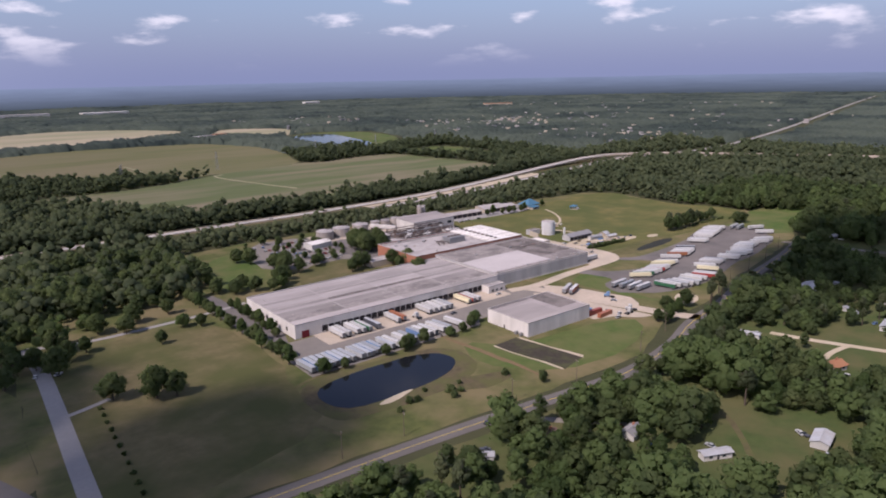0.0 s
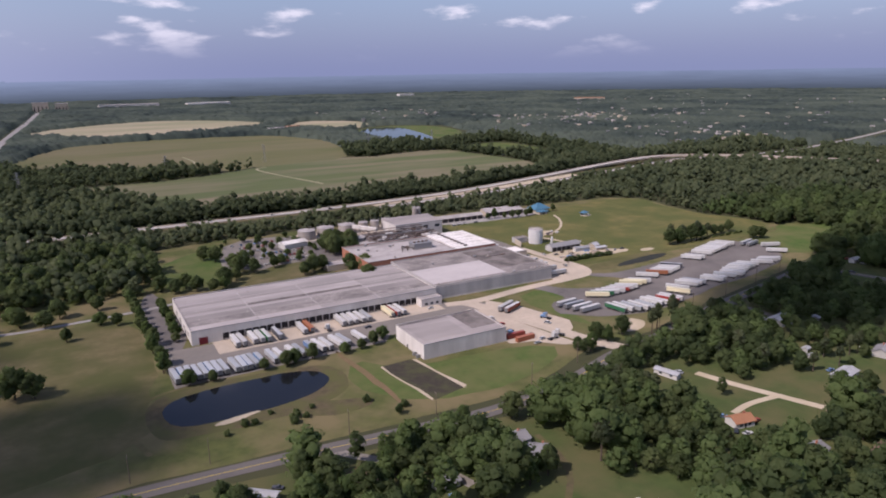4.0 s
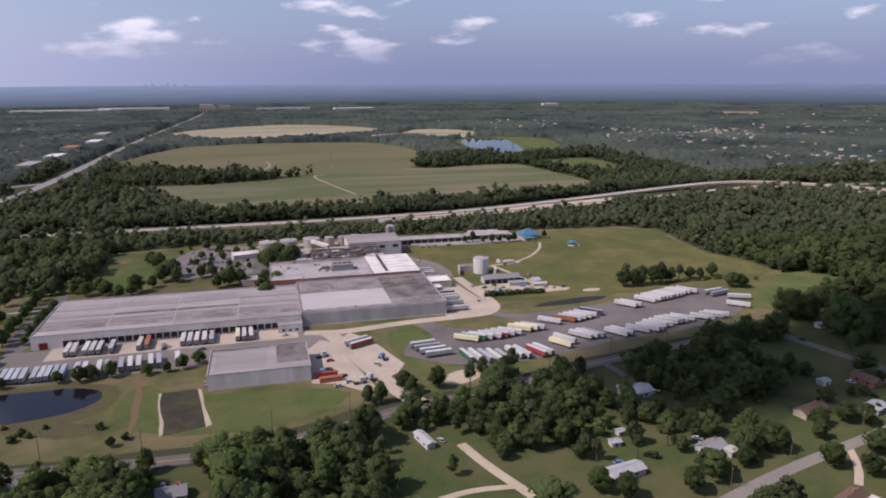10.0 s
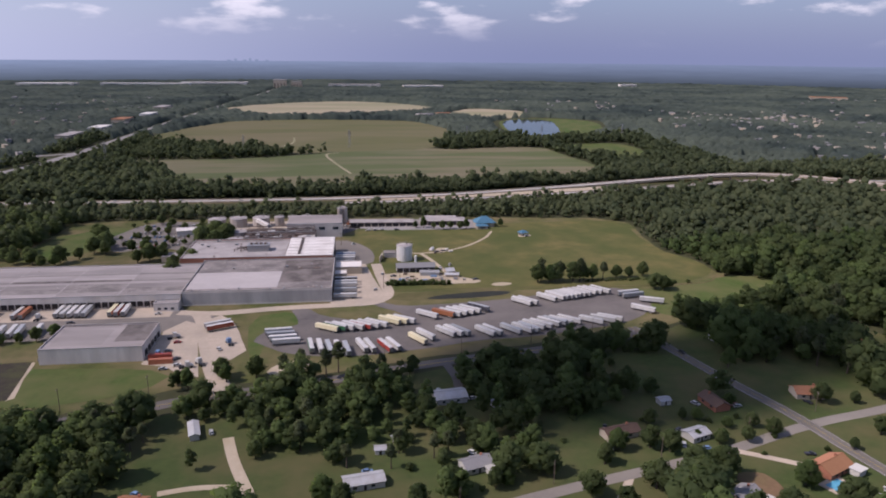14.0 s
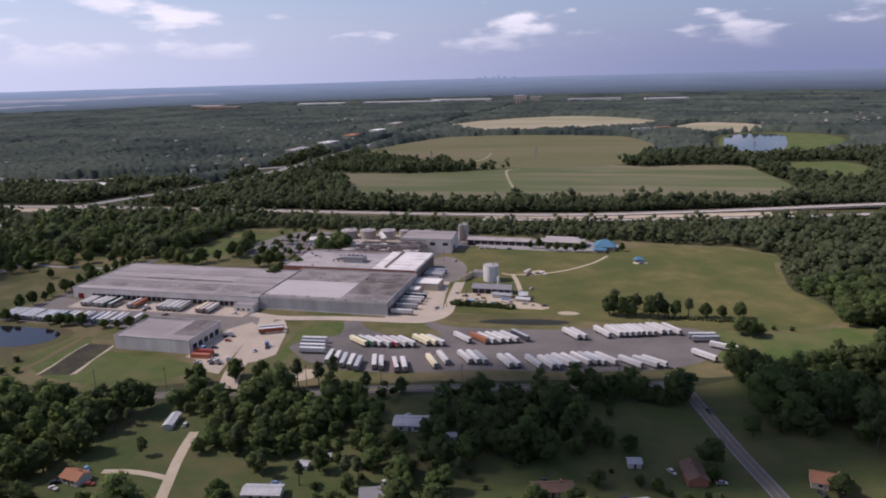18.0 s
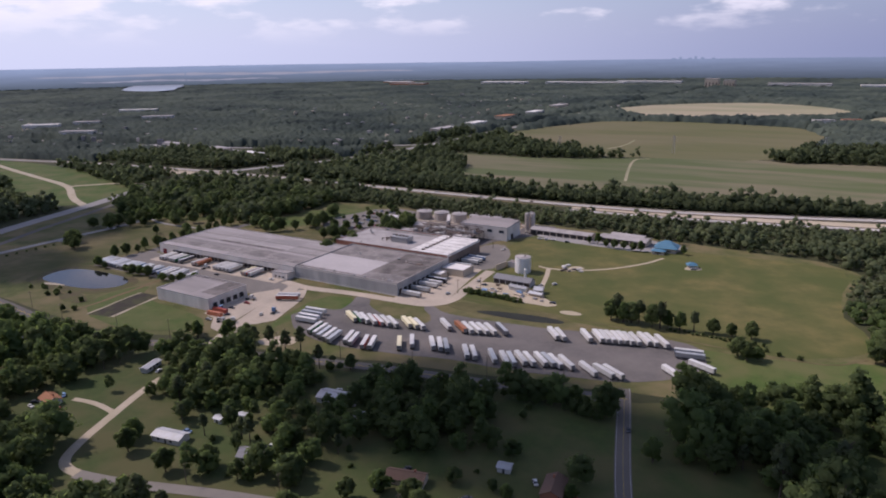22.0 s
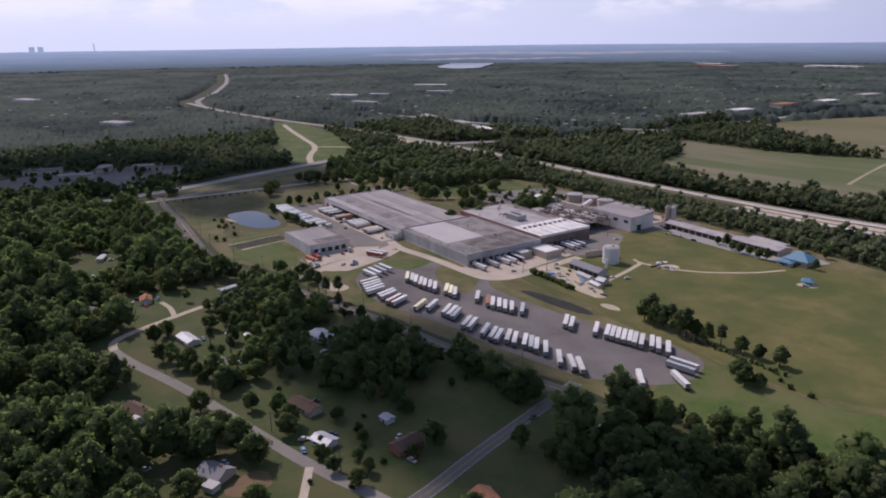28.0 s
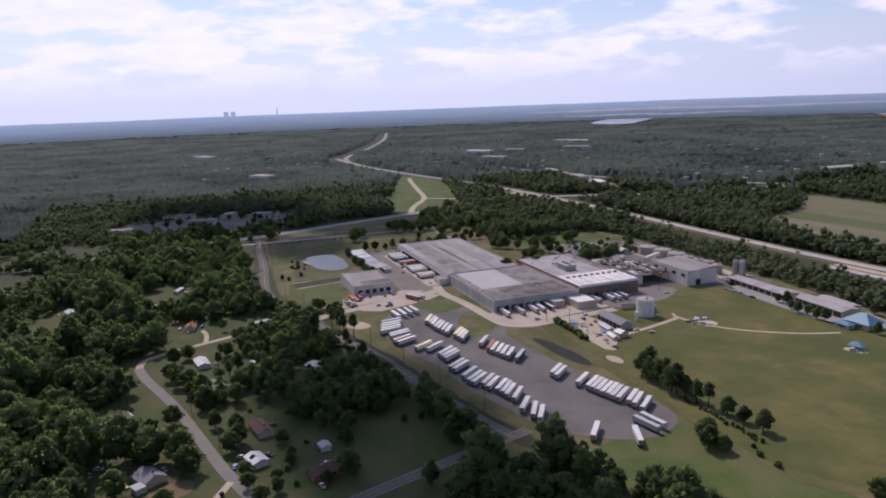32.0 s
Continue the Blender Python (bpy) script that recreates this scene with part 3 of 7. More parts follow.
HOMES = [  # x, y, length, depth, turn, wall height, roof, wall, label
    (477, 211, 17, 11, 8, 3.0, "metal_roof", "siding", "blue-grey metal-roofed house among dark trees"),
    (498, 203, 5, 4, 20, 2.4, "metal_roof", "siding", "small grey metal garden shed on a lawn"),
    (436, 146, 17, 8, 10, 2.8, "metal_roof", "siding", "long house with a pale metal roof"),
    (480, 153, 13, 9, 18, 2.8, "shingle_grey", "siding", "grey shingled house with white walls"),
    (546, 171, 18, 8, 14, 2.8, "shingle_brown", "wall_tan", "dark low house under shade trees"),
    (578, 166, 11, 8, 20, 2.8, "metal_roof", "siding", "white house with a pale blue metal roof"),
    (577, 197, 6, 5, 10, 2.4, "metal_roof", "siding", "grey metal shed on shaded grass"),
    (600, 193, 15, 9, 100, 2.8, "shingle_brown", "brick_red", "brown brick house with a dark shingle roof"),
    (650, 198, 15, 10, -8, 2.8, "shingle_orange", "wall_tan", "house with an orange-brown hip roof beside the lane"),
    (642, 269, 12, 5, 8, 2.6, "metal_roof", "siding", "white mobile home at the edge of the woods"),
    (720, 254, 13, 8, 20, 2.8, "shingle_orange", "siding", "orange-roofed house in a clearing"),
    (620, 137, 17, 11, 25, 2.8, "shingle_orange", "brick_red", "orange shingled house with a swimming pool"),
    (506, 106, 17, 8, 22, 2.8, "shingle_brown", "brick_red", "long brown-roofed house with a white patio"),
    (575, 121, 13, 11, 30, 2.8, "shingle_grey", "wall_tan", "grey hip-roofed house beside a dirt yard"),
    (380, 93, 17, 11, 12, 2.8, "shingle_brown", "siding", "brown-grey roofed house by the gravel drive"),
    (354, 140, 11, 8, -10, 2.8, "shingle_orange", "siding", "small house with an orange-brown roof"),
    (364, 191, 14, 4.5, 105, 2.6, "metal_roof", "siding", "white mobile home under tall trees"),
    (262, 175, 12, 9, 5, 2.8, "shingle_grey", "siding", "pale grey house among trees by the road"),
    (162, 188, 13, 4.2, -40, 2.6, "metal_roof", "siding", "white mobile home under trees"),
    (194, 181, 9, 7, 15, 2.8, "shingle_brown", "siding", "white garage with a brown roof"),
    (234, 131, 14, 4.5, -25, 2.6, "metal_roof", "siding", "white mobile home with a red stripe"),
    (276, 110, 13, 7.5, 15, 2.8, "metal_roof", "siding", "house with a patched pale metal roof"),
    (265, 164, 12, 8, -35, 2.8, "shingle_grey", "siding", "white house half hidden by trees"),
    (223, 162, 10, 7, 10, 2.6, "shingle_grey", "siding", "grey cottage under trees"),
    (443, 168, 5, 4, 0, 2.3, "metal_roof", "siding", "white garden shed on a mown lawn"),
    (268, 50, 12, 8, 20, 2.8, "metal_roof", "siding", "white house deep in the trees"),
    (214, 61, 12, 8, 0, 2.8, "metal_roof", "siding", "white house beside a bright lawn"),
    (358, 108, 12, 8, 20, 2.8, "shingle_grey", "siding", "grey house by the gravel turn"),
    (450, 176, 4, 3, 10, 2.2, "metal_roof", "siding", "tiny white shed on grass"),
]


def inside(px, py, poly):
    """Which of the points lie in the polygon."""
    res = np.zeros(px.shape, bool)
    for (x0, y0), (x1, y1) in zip(poly, poly[1:] + poly[:1]):
        cond = (y0 > py) != (y1 > py)
        with np.errstate(divide="ignore", invalid="ignore"):
            res ^= cond & (px < (x1 - x0) * (py - y0) / (y1 - y0) + x0)
    return res


def near_line(px, py, line, reach):
    res = np.zeros(px.shape, bool)
    for (x0, y0), (x1, y1) in zip(line, line[1:]):
        dx, dy = x1 - x0, y1 - y0
        u = np.clip(((px - x0) * dx + (py - y0) * dy) / (dx * dx + dy * dy), 0, 1)
        res |= (px - x0 - u * dx) ** 2 + (py - y0 - u * dy) ** 2 < reach * reach
    return res


# ---- ground, backdrop ----
HUB = (440.0, 80.0)


def disc(radius, rings, n):
    bm = bmesh.new()
    mid = bm.verts.new((*HUB, 0))
    last = None
    for r in rings + [radius]:
        row = [bm.verts.new((HUB[0] + r * math.cos(2 * math.pi * i / n), HUB[1] + r * math.sin(2 * math.pi * i / n), 0)) for i in range(n)]
        for i in range(n):
            j = (i + 1) % n
            if last:
                bm.faces.new((last[i], row[i], row[j], last[j]))
            else:
                bm.faces.new((mid, row[i], row[j]))
        last = row
    return bm


structure("ground", disc(4460, [200, 500, 1000, 2000, 3000], 96), M["floor_woods"], "level ground of woods and rough grass reaching to the horizon", "ground")


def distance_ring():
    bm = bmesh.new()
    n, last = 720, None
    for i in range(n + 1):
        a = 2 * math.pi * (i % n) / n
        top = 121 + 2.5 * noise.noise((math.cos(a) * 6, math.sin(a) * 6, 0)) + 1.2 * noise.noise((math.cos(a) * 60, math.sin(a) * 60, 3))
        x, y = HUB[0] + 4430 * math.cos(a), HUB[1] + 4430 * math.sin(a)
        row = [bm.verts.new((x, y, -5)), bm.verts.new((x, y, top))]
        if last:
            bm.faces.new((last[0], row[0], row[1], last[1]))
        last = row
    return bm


structure("backdrop", distance_ring(), M["distance"], "painted glowing backdrop of a hazy blue wooded plain at the horizon", "backdrop")

# ---- fields, water, open ground ----
sheet("site_grass", SITE, 0.03, M["grass"], "rough grass of the plant grounds", "ground", 0, 2)
sheet("west_grass", [(-60, 330), (20, 230), (30, 420), (-70, 470)], 0.034, M["grass"], "rough grass beside the main road", "ground", 1, 2)
sheet("ramp_grass", [(-620, 590), (-500, 545), (-330, 490), (-200, 430), (-100, 430), (-96, 500), (-150, 590), (-260, 590), (-400, 625), (-600, 626)], 0.032, M["lawn"], "grass between curving ramps", "ground", 1, 3)
sheet("grove_grass", [(-40, 404), (142, 404), (166, 470), (166, 560), (120, 610), (-40, 600)], 0.040, M["grass"], "sandy grass under scattered trees", "ground", 1, 2)
sheet("field_near", FIELDS["one"], 0.10, M["field_green"], "wide green and tan farm field beyond the highway", "field", 1, 5)
sheet("field_middle", FIELDS["two"], 0.12, M["field_brown"], "olive-brown ploughed farm field", "field", 1, 6)
sheet("field_far", FIELDS["three"], 0.10, M["field_pale"], "pale sandy farm field in the distance", "field", 1, 8)
sheet("field_sand", FIELDS["four"], 0.10, M["field_pale"], "pale bare field beside the lake", "field", 1, 6)
sheet("field_clearing", FIELDS["five"], 0.10, M["lawn"], "green clearing between woods", "field", 2, 5)
sheet("lake_meadow", LAKE, 0.08, M["lawn"], "green meadow beside the far lake", "meadow", 2, 4)
sheet("lake", [(764, 1410), (778, 1560), (792, 1660), (842, 1738), (930, 1725), (905, 1550), (868, 1390), (830, 1335), (792, 1340)], 0.16, M["water"], "small dark blue lake behind the fields", "lake", 2, 4)
sheet("meadow", [(440, 372), (520, 368), (611, 366), (660, 368), (704, 392), (708, 424), (686, 462), (694, 560), (668, 576), (560, 566), (440, 556), (424, 520), (440, 470)], 0.05, M["meadow"], "wide mown meadow of yellowish grass", "meadow", 1, 1.5)
sheet("meadow_low", [(612, 362), (660, 362), (706, 386), (730, 384), (770, 366), (790, 320), (760, 296), (690, 300), (655, 306), (628, 306), (622, 330)], 0.055, M["lawn"], "green grass strip beside the trailer lot", "meadow", 1, 1.5)
sheet("front_lawn", [(30, 230), (60, 232), (134, 250), (134, 298), (146, 330), (140, 420), (110, 424), (46, 418), (44, 330)], 0.05, M["dry_grass"], "wide dry brownish lawn before the plant", "lawn", 1, 1.5)
sheet("back_lawn", [(166, 474), (166, 548), (228, 590), (232, 520), (208, 478)], 0.05, M["lawn"], "green lawn between trees behind the warehouse", "lawn", 2, 2)
sheet("side_lawn", [(244, 226), (300, 220), (345, 246), (322, 262), (266, 264), (250, 272), (236, 290), (222, 262)], 0.053, M["lawn"], "mown green lawn beside the small warehouse", "lawn", 1, 1)
sheet("truck_lawn", [(366, 330), (396, 340), (400, 312), (386, 306), (380, 272), (384, 262), (376, 266)], 0.057, M["lawn"], "green grass between the drive and the lot", "lawn", 1, 1)
sheet("pond_bank", [(132, 252), (132, 294), (160, 300), (220, 294), (228, 276), (220, 252), (180, 244), (150, 246)], 0.07, M["bank"], "brownish bare bank round the pond", "bank", 2, 2.2)
sheet("pond", [(139, 258), (139, 288), (172, 293), (214, 290), (219, 274), (208, 261), (172, 255)], 0.12, M["water"], "dark still retention pond beside the lot", "pond", 2, 1)
sheet("basin_rim", [(244.6, 273), (246.4, 274), (253, 229), (251, 226.5)], 0.07, M["sand"], "pale sandy edge of a dry basin", "bank", 0, 0.9)
sheet("basin_rim_far", [(262.5, 275), (265, 274), (273, 232), (270.5, 230)], 0.07, M["sand"], "pale sandy far edge of a dry basin", "bank", 0, 1.8)
sheet("basin", [(246, 274), (263, 275), (271, 231), (252, 227)], 0.10, M["mud"], "dark muddy dry retention basin", "basin", 0, 2.4)
sheet("pond_sand", [(156, 252), (164, 251), (172, 254), (180, 257), (172, 257.5), (160, 255.5)], 0.125, M["sand"], "pale sandy spot on the pond bank", "bank", 2, 1.2)
sheet("dirt_strip", [(231, 306), (234, 306), (240, 232), (237, 228)], 0.09, M["dirt"], "narrow reddish dirt ditch", "ditch", 1, 1.6)
sheet("bare_patch", [(190, 243), (204, 238), (222, 234), (230, 244), (214, 248), (206, 253)], 0.09, M["bank"], "bare brown patch of earth in grass", "ground", 1, 4)
sheet("ditch_bank", [(446, 352), (530, 352), (548, 372), (470, 372)], 0.06, M["dry_grass"], "grassy bank of a drainage ditch", "bank", 1, 1)
sheet("ditch_water", [(478, 354), (493, 353), (517, 354), (536, 359), (540, 364), (530, 367), (510, 365), (488, 361)], 0.10, M["ditch"], "dark water in a drainage ditch", "ditch", 1, 0.4)
sheet("sand_patch", [(386, 248), (398, 244), (412, 254), (406, 264), (392, 260)], 0.09, M["sand"], "bare pale sand beside the trailer lot", "ground", 2, 1)
sheet("work_yard", [(448, 398), (456, 416), (500, 412), (512, 398), (526, 391), (516, 384), (462, 388)], 0.09, M["sand"], "sandy work yard round the grey shed", "yard", 1, 1)
sheet("sand_spot", [(527, 380), (538, 377), (546, 382), (534, 386)], 0.09, M["sand"], "bare sandy spot in the meadow", "ground", 2, 1)
sheet("dirt_yard", [(299, 186), (306, 187), (313, 172), (307, 156), (297, 158)], 0.08, M["sand"], "bare sandy yard among trees", "yard", 2, 1.5)
sheet("dirt_garden", [(578, 138), (592, 140), (596, 126), (584, 118)], 0.08, M["dirt"], "brown dirt yard beside a house", "yard", 2, 1)
sheet("village_grass", [(60, 208), (160, 204), (275, 194), (330, 203), (400, 222), (480, 246), (600, 274), (640, 300), (690, 300), (760, 260), (800, 120), (720, 20), (200, 10), (60, 90)], 0.037, M["village"], "mown grass between houses and trees", "ground", 1, 3)

sheet("far_lots", [(-560, 870), (-520, 930), (-330, 905), (-140, 860), (-150, 815), (-380, 850)], 0.05, M["road_pale"], "pale paved lots of far businesses", "pavement", 1, 4)
sheet("sand_works", [(-250, 655), (-240, 690), (-120, 712), (-90, 690), (-150, 662)], 0.07, M["sand"], "bare sand of road works by the highway", "ground", 1, 4)
sheet("west_lots", [(-230, 60), (-90, 40), (-50, 200), (-110, 300), (-220, 290)], 0.05, M["lot"], "worn grey paved lots of shops", "pavement", 1, 4)
# ---- roads and paving ----
structure("road_county", ribbon(COUNTY, 8.4, 0.12), M["asphalt"], "two-lane grey asphalt country road", "road")
structure("road_county_line", ribbon(COUNTY, 0.28, 0.128, thick=0.004), M["yellow_line"], "worn yellow centre line on the country road", "road marking")
structure("road_lane", ribbon(LANE, 7.0, 0.115), M["lane"], "narrow grey asphalt lane", "road")
for off in (-2.9, 2.9):
    structure("road_lane_line", ribbon(LANE, 0.16, 0.123, thick=0.004, offset=off), M["white_line"], "worn pale edge line on the lane", "road marking")
structure("road_lane_line", ribbon(LANE, 0.12, 0.1225, thick=0.004, offset=0.1), M["yellow_line"], "faded centre line on the lane", "road marking")
structure("road_residential", ribbon(RESID, 5.8, 0.11), M["street"], "pale asphalt residential street", "road")
structure("road_gravel", ribbon(DRIVE_S, 4.6, 0.108), M["sand"], "white gravel drive with pale edges", "drive")
structure("drive_house", ribbon([(392, 149), (374, 151), (360, 148)], 3.2, 0.10, 2), M["sand"], "white gravel branch drive to a house", "drive")
structure("drive_north", ribbon([(480, 252), (484, 232), (482, 216)], 4.5, 0.10, 2), M["asphalt"], "grey drive to the blue-grey house", "drive")
structure("drive_pool", ribbon([(590, 154), (604, 146), (612, 141)], 3.4, 0.115, 1), M["concrete"], "pale concrete drive to the house with a pool", "drive")
structure("drive_brown", ribbon([(540, 142), (530, 126), (520, 116)], 3.2, 0.10, 1), M["concrete"], "pale concrete drive beside a hedge", "drive")
structure("drive_yellow", ribbon([(196, 206), (206, 194), (228, 172), (232, 158)], 4.5, 0.09, 2), M["street"], "pale side street into the trees", "drive")
structure("drive_dirt", ribbon([(196, 120), (232, 112), (252, 128), (272, 150), (274, 176)], 2.6, 0.09, 2), M["bank"], "pale dirt drive through the trees", "drive")
structure("road_west", ribbon(WEST_ROAD, 7.5, 0.11), M["road_pale"], "pale entrance road along the front lawn", "road")
structure("drive_gate", ribbon([(42, 334), (52, 337), (62, 341)], 3.0, 0.10, 1), M["road_pale"], "short pale path off the entrance road", "drive")
structure("drive_west", ribbon([(40, 440), (68, 429), (119, 432), (157, 436), (170, 440)], 4.0, 0.10), M["road_pale"], "narrow pale service drive behind the lawn", "drive")
structure("road_arterial", ribbon(ARTERIAL, 17, 0.12), M["road_pale"], "long pale main road running into the distance", "road")
structure("road_service", ribbon([(30, 235), (6, 300), (-20, 352), (-52, 440), (-70, 480)], 7, 0.10), M["asphalt"], "grey service road beside the main road", "road")
structure("road_ramp", ribbon([(-560, 592), (-470, 570), (-330, 540), (-230, 520), (-150, 470), (-88, 448)], 9, 0.115), M["sand"], "pale curving ramp towards the highway", "road")
structure("road_loop", ribbon([(-230, 520), (-200, 560), (-150, 585), (-112, 560), (-92, 500)], 7, 0.113), M["sand"], "pale loop ramp", "road")
structure("road_far", ribbon(FAR_ROAD, 10, 0.14), M["road_pale"], "pale road running into the far woods", "road")
structure("road_branch", ribbon(BRANCH, 13, 0.13), M["road_pale"], "pale road branching off through far woods", "road")
structure("road_far_west", ribbon(WEST_FAR, 16, 0.14), M["road_pale"], "pale road cut through far woods", "road")
structure("verge_highway", ribbon(HIGHWAY[3:], 26, 0.06), M["dry_grass"], "dry grass verge of the highway", "verge")
structure("sandworks", ribbon([(420, 688), (520, 698), (600, 714), (690, 736), (760, 752)], 20, 0.10), M["sand"], "bare sand of the highway works", "ground")


def viaduct(name, line, start, width, label, rise):
    """A highway whose deck climbs on piers from the point where it starts to rise."""
    ob = thing(name, label=label, category="highway", kind="structure")
    pts = [(x, y, rise * min(1, max(0, (i - start) / 2.0))) for i, (x, y) in enumerate(line)]
    part("deck", ribbon(pts, width, 0.5, thick=1.6), M["concrete"], ob)
    part("carriageway", ribbon(pts, width - 2.0, 0.504, thick=0.01), M["road_deck"], ob)
    for o in (-(width / 2 - 0.3), width / 2 - 0.3):
        part("barrier", ribbon(pts, 0.5, 1.4, offset=o, thick=0.9), M["concrete"], ob)
    for o in (-width * 0.14, width * 0.14):
        part("lane_line", ribbon(pts, 0.3, 0.515, offset=o, thick=0.004, dashes=(6, 9)), M["white_line"], ob)
    smooth = chaikin(pts, 3, closed=False)
    run = 0
    for a, b in zip(smooth, smooth[1:]):
        run += (b - a).length
        if a.z > 2 and run > 32:
            run = 0
            bm = bmesh.new()
            cylinder(bm, a.x, a.y, 0, a.z - 1.1, 1.1, n=10)
            part("pier", bm, M["concrete"], ob)
    return ob


for pts in ([(425, 880), (400, 980), (378, 1086), (402, 1097)], [(302, 1189), (318, 1240), (310, 1331)]):
    structure("track_field", ribbon(pts, 4, 0.14, 2), M["field_pale"], "pale dusty track across a farm field", "track")
viaduct("highway_north", HIGHWAY, 12, 14, "pale concrete highway carriageway rising on piers", 7.5)
viaduct("highway_south", HIGH_TWO, 3, 13, "second highway carriageway under works", 5.0)

sheet("lot_dock", [(148, 300), (148, 334), (152, 352), (166, 352), (322, 354), (326, 342), (350, 333), (345, 322), (323, 310), (268, 312), (262, 304)], 0.09, M["yard"], "worn grey asphalt dock yard", "pavement", 0)
sheet("dock_apron", [(176, 334), (176, 354), (318, 354), (318, 336)], 0.11, M["concrete"], "pale concrete apron before the dock doors", "pavement", 0)
sheet("lot_west", [(146, 352), (146, 440), (152, 470), (160, 470), (160, 420), (166, 414), (164, 352)], 0.085, M["lot"], "grey asphalt strip beside the warehouse", "pavement", 1)
sheet("trailer_lot", [(380, 286), (374, 292), (382, 310), (398, 313), (398, 324), (389, 345), (402, 345), (412, 328), (432, 319), (462, 318), (462, 330), (443, 345), (448, 352), (462, 342), (484, 343), (520, 347), (548, 352), (575, 364), (600, 367), (618, 365), (626, 354), (630, 338), (620, 316), (596, 298), (568, 291), (536, 283), (501, 281), (473, 272), (428, 264), (398, 270)], 0.09, M["lot"], "wide worn asphalt trailer lot", "pavement", 1, 0.8)
structure("drive_ring", ribbon([(322, 343), (345, 338), (384, 346), (436, 348), (448, 352), (456, 366), (452, 395), (448, 440)], 8, 0.115), M["concrete"], "pale concrete drive round the plant", "drive")
sheet("east_apron", [(416, 350), (446, 350), (452, 366), (446, 400), (440, 440), (416, 440)], 0.105, M["concrete"], "pale concrete apron on the dock side", "pavement", 0)
sheet("east_yard", [(420, 436), (446, 438), (448, 470), (440, 496), (420, 520), (404, 500)], 0.095, M["yard"], "grey asphalt yard behind the plant", "pavement", 1)
sheet("truck_yard", [(321, 312), (330, 328), (338, 322), (354, 247), (346, 249), (334, 262), (321, 266)], 0.10, M["concrete"], "pale concrete truck yard by the small warehouse", "pavement", 0, 0.5)
sheet("truck_slab", [(342, 326), (349, 337), (360, 321), (373, 279), (367, 268), (358, 261)], 0.104, M["concrete"], "pale concrete parking slab beside the truck drive", "pavement", 0, 0.4)
structure("drive_trucks", ribbon([(372, 226), (363, 244), (352, 282), (340, 330), (334, 342)], 10, 0.12), M["concrete"], "pale worn truck drive through the yard", "drive")
sheet("plant_yard", [(290, 486), (290, 592), (440, 600), (436, 560), (410, 520), (404, 488)], 0.085, M["lot"], "grey asphalt yard round the tanks", "pavement", 0)
sheet("tank_pad", [(292, 562), (292, 592), (412, 594), (412, 566)], 0.11, M["concrete"], "pale concrete pad under the storage tanks", "pavement", 0)
sheet("car_park", [(212, 522), (236, 604), (298, 594), (298, 500), (264, 484), (224, 498)], 0.072, M["yard"], "pale worn car park between trees", "pavement", 1)
sheet("car_park_drive", [(212, 440), (260, 446), (292, 450), (292, 500), (236, 496)], 0.08, M["dry_grass"], "dry grass islands behind the warehouse", "lawn", 1)
sheet("club_yard", [(424, 552), (560, 546), (572, 590), (430, 594)], 0.085, M["road_pale"], "pale yard round the low buildings", "pavement", 1)
structure("track_meadow", ribbon([(476, 470), (486, 466), (520, 478), (548, 512), (558, 538)], 2.4, 0.09), M["sand"], "pale worn track across the meadow", "track")
structure("track_yard", ribbon([(486, 466), (492, 448), (498, 424), (502, 404)], 3.5, 0.092), M["sand"], "sandy track beside the white tank", "track")
structure("track_edge", ribbon([(440, 374), (520, 374), (611, 369), (668, 369), (690, 372), (704, 390)], 2.2, 0.094), M["dry_grass"], "worn grass track along the meadow", "track")
structure("track_pond", ribbon([(130, 240), (122, 270), (134, 298), (170, 301)], 2.4, 0.09), M["dry_grass"], "faint sandy track round the pond", "track")
sheet("work_patch", [(496, 466), (508, 470), (512, 482), (500, 484)], 0.09, M["sand"], "white sandy heap of work material", "ground", 2, 1)
sheet("pavilion_patch", [(578, 514), (590, 515), (592, 523), (581, 525)], 0.08, M["sand"], "sandy ground round the small pavilion", "ground", 2, 1)


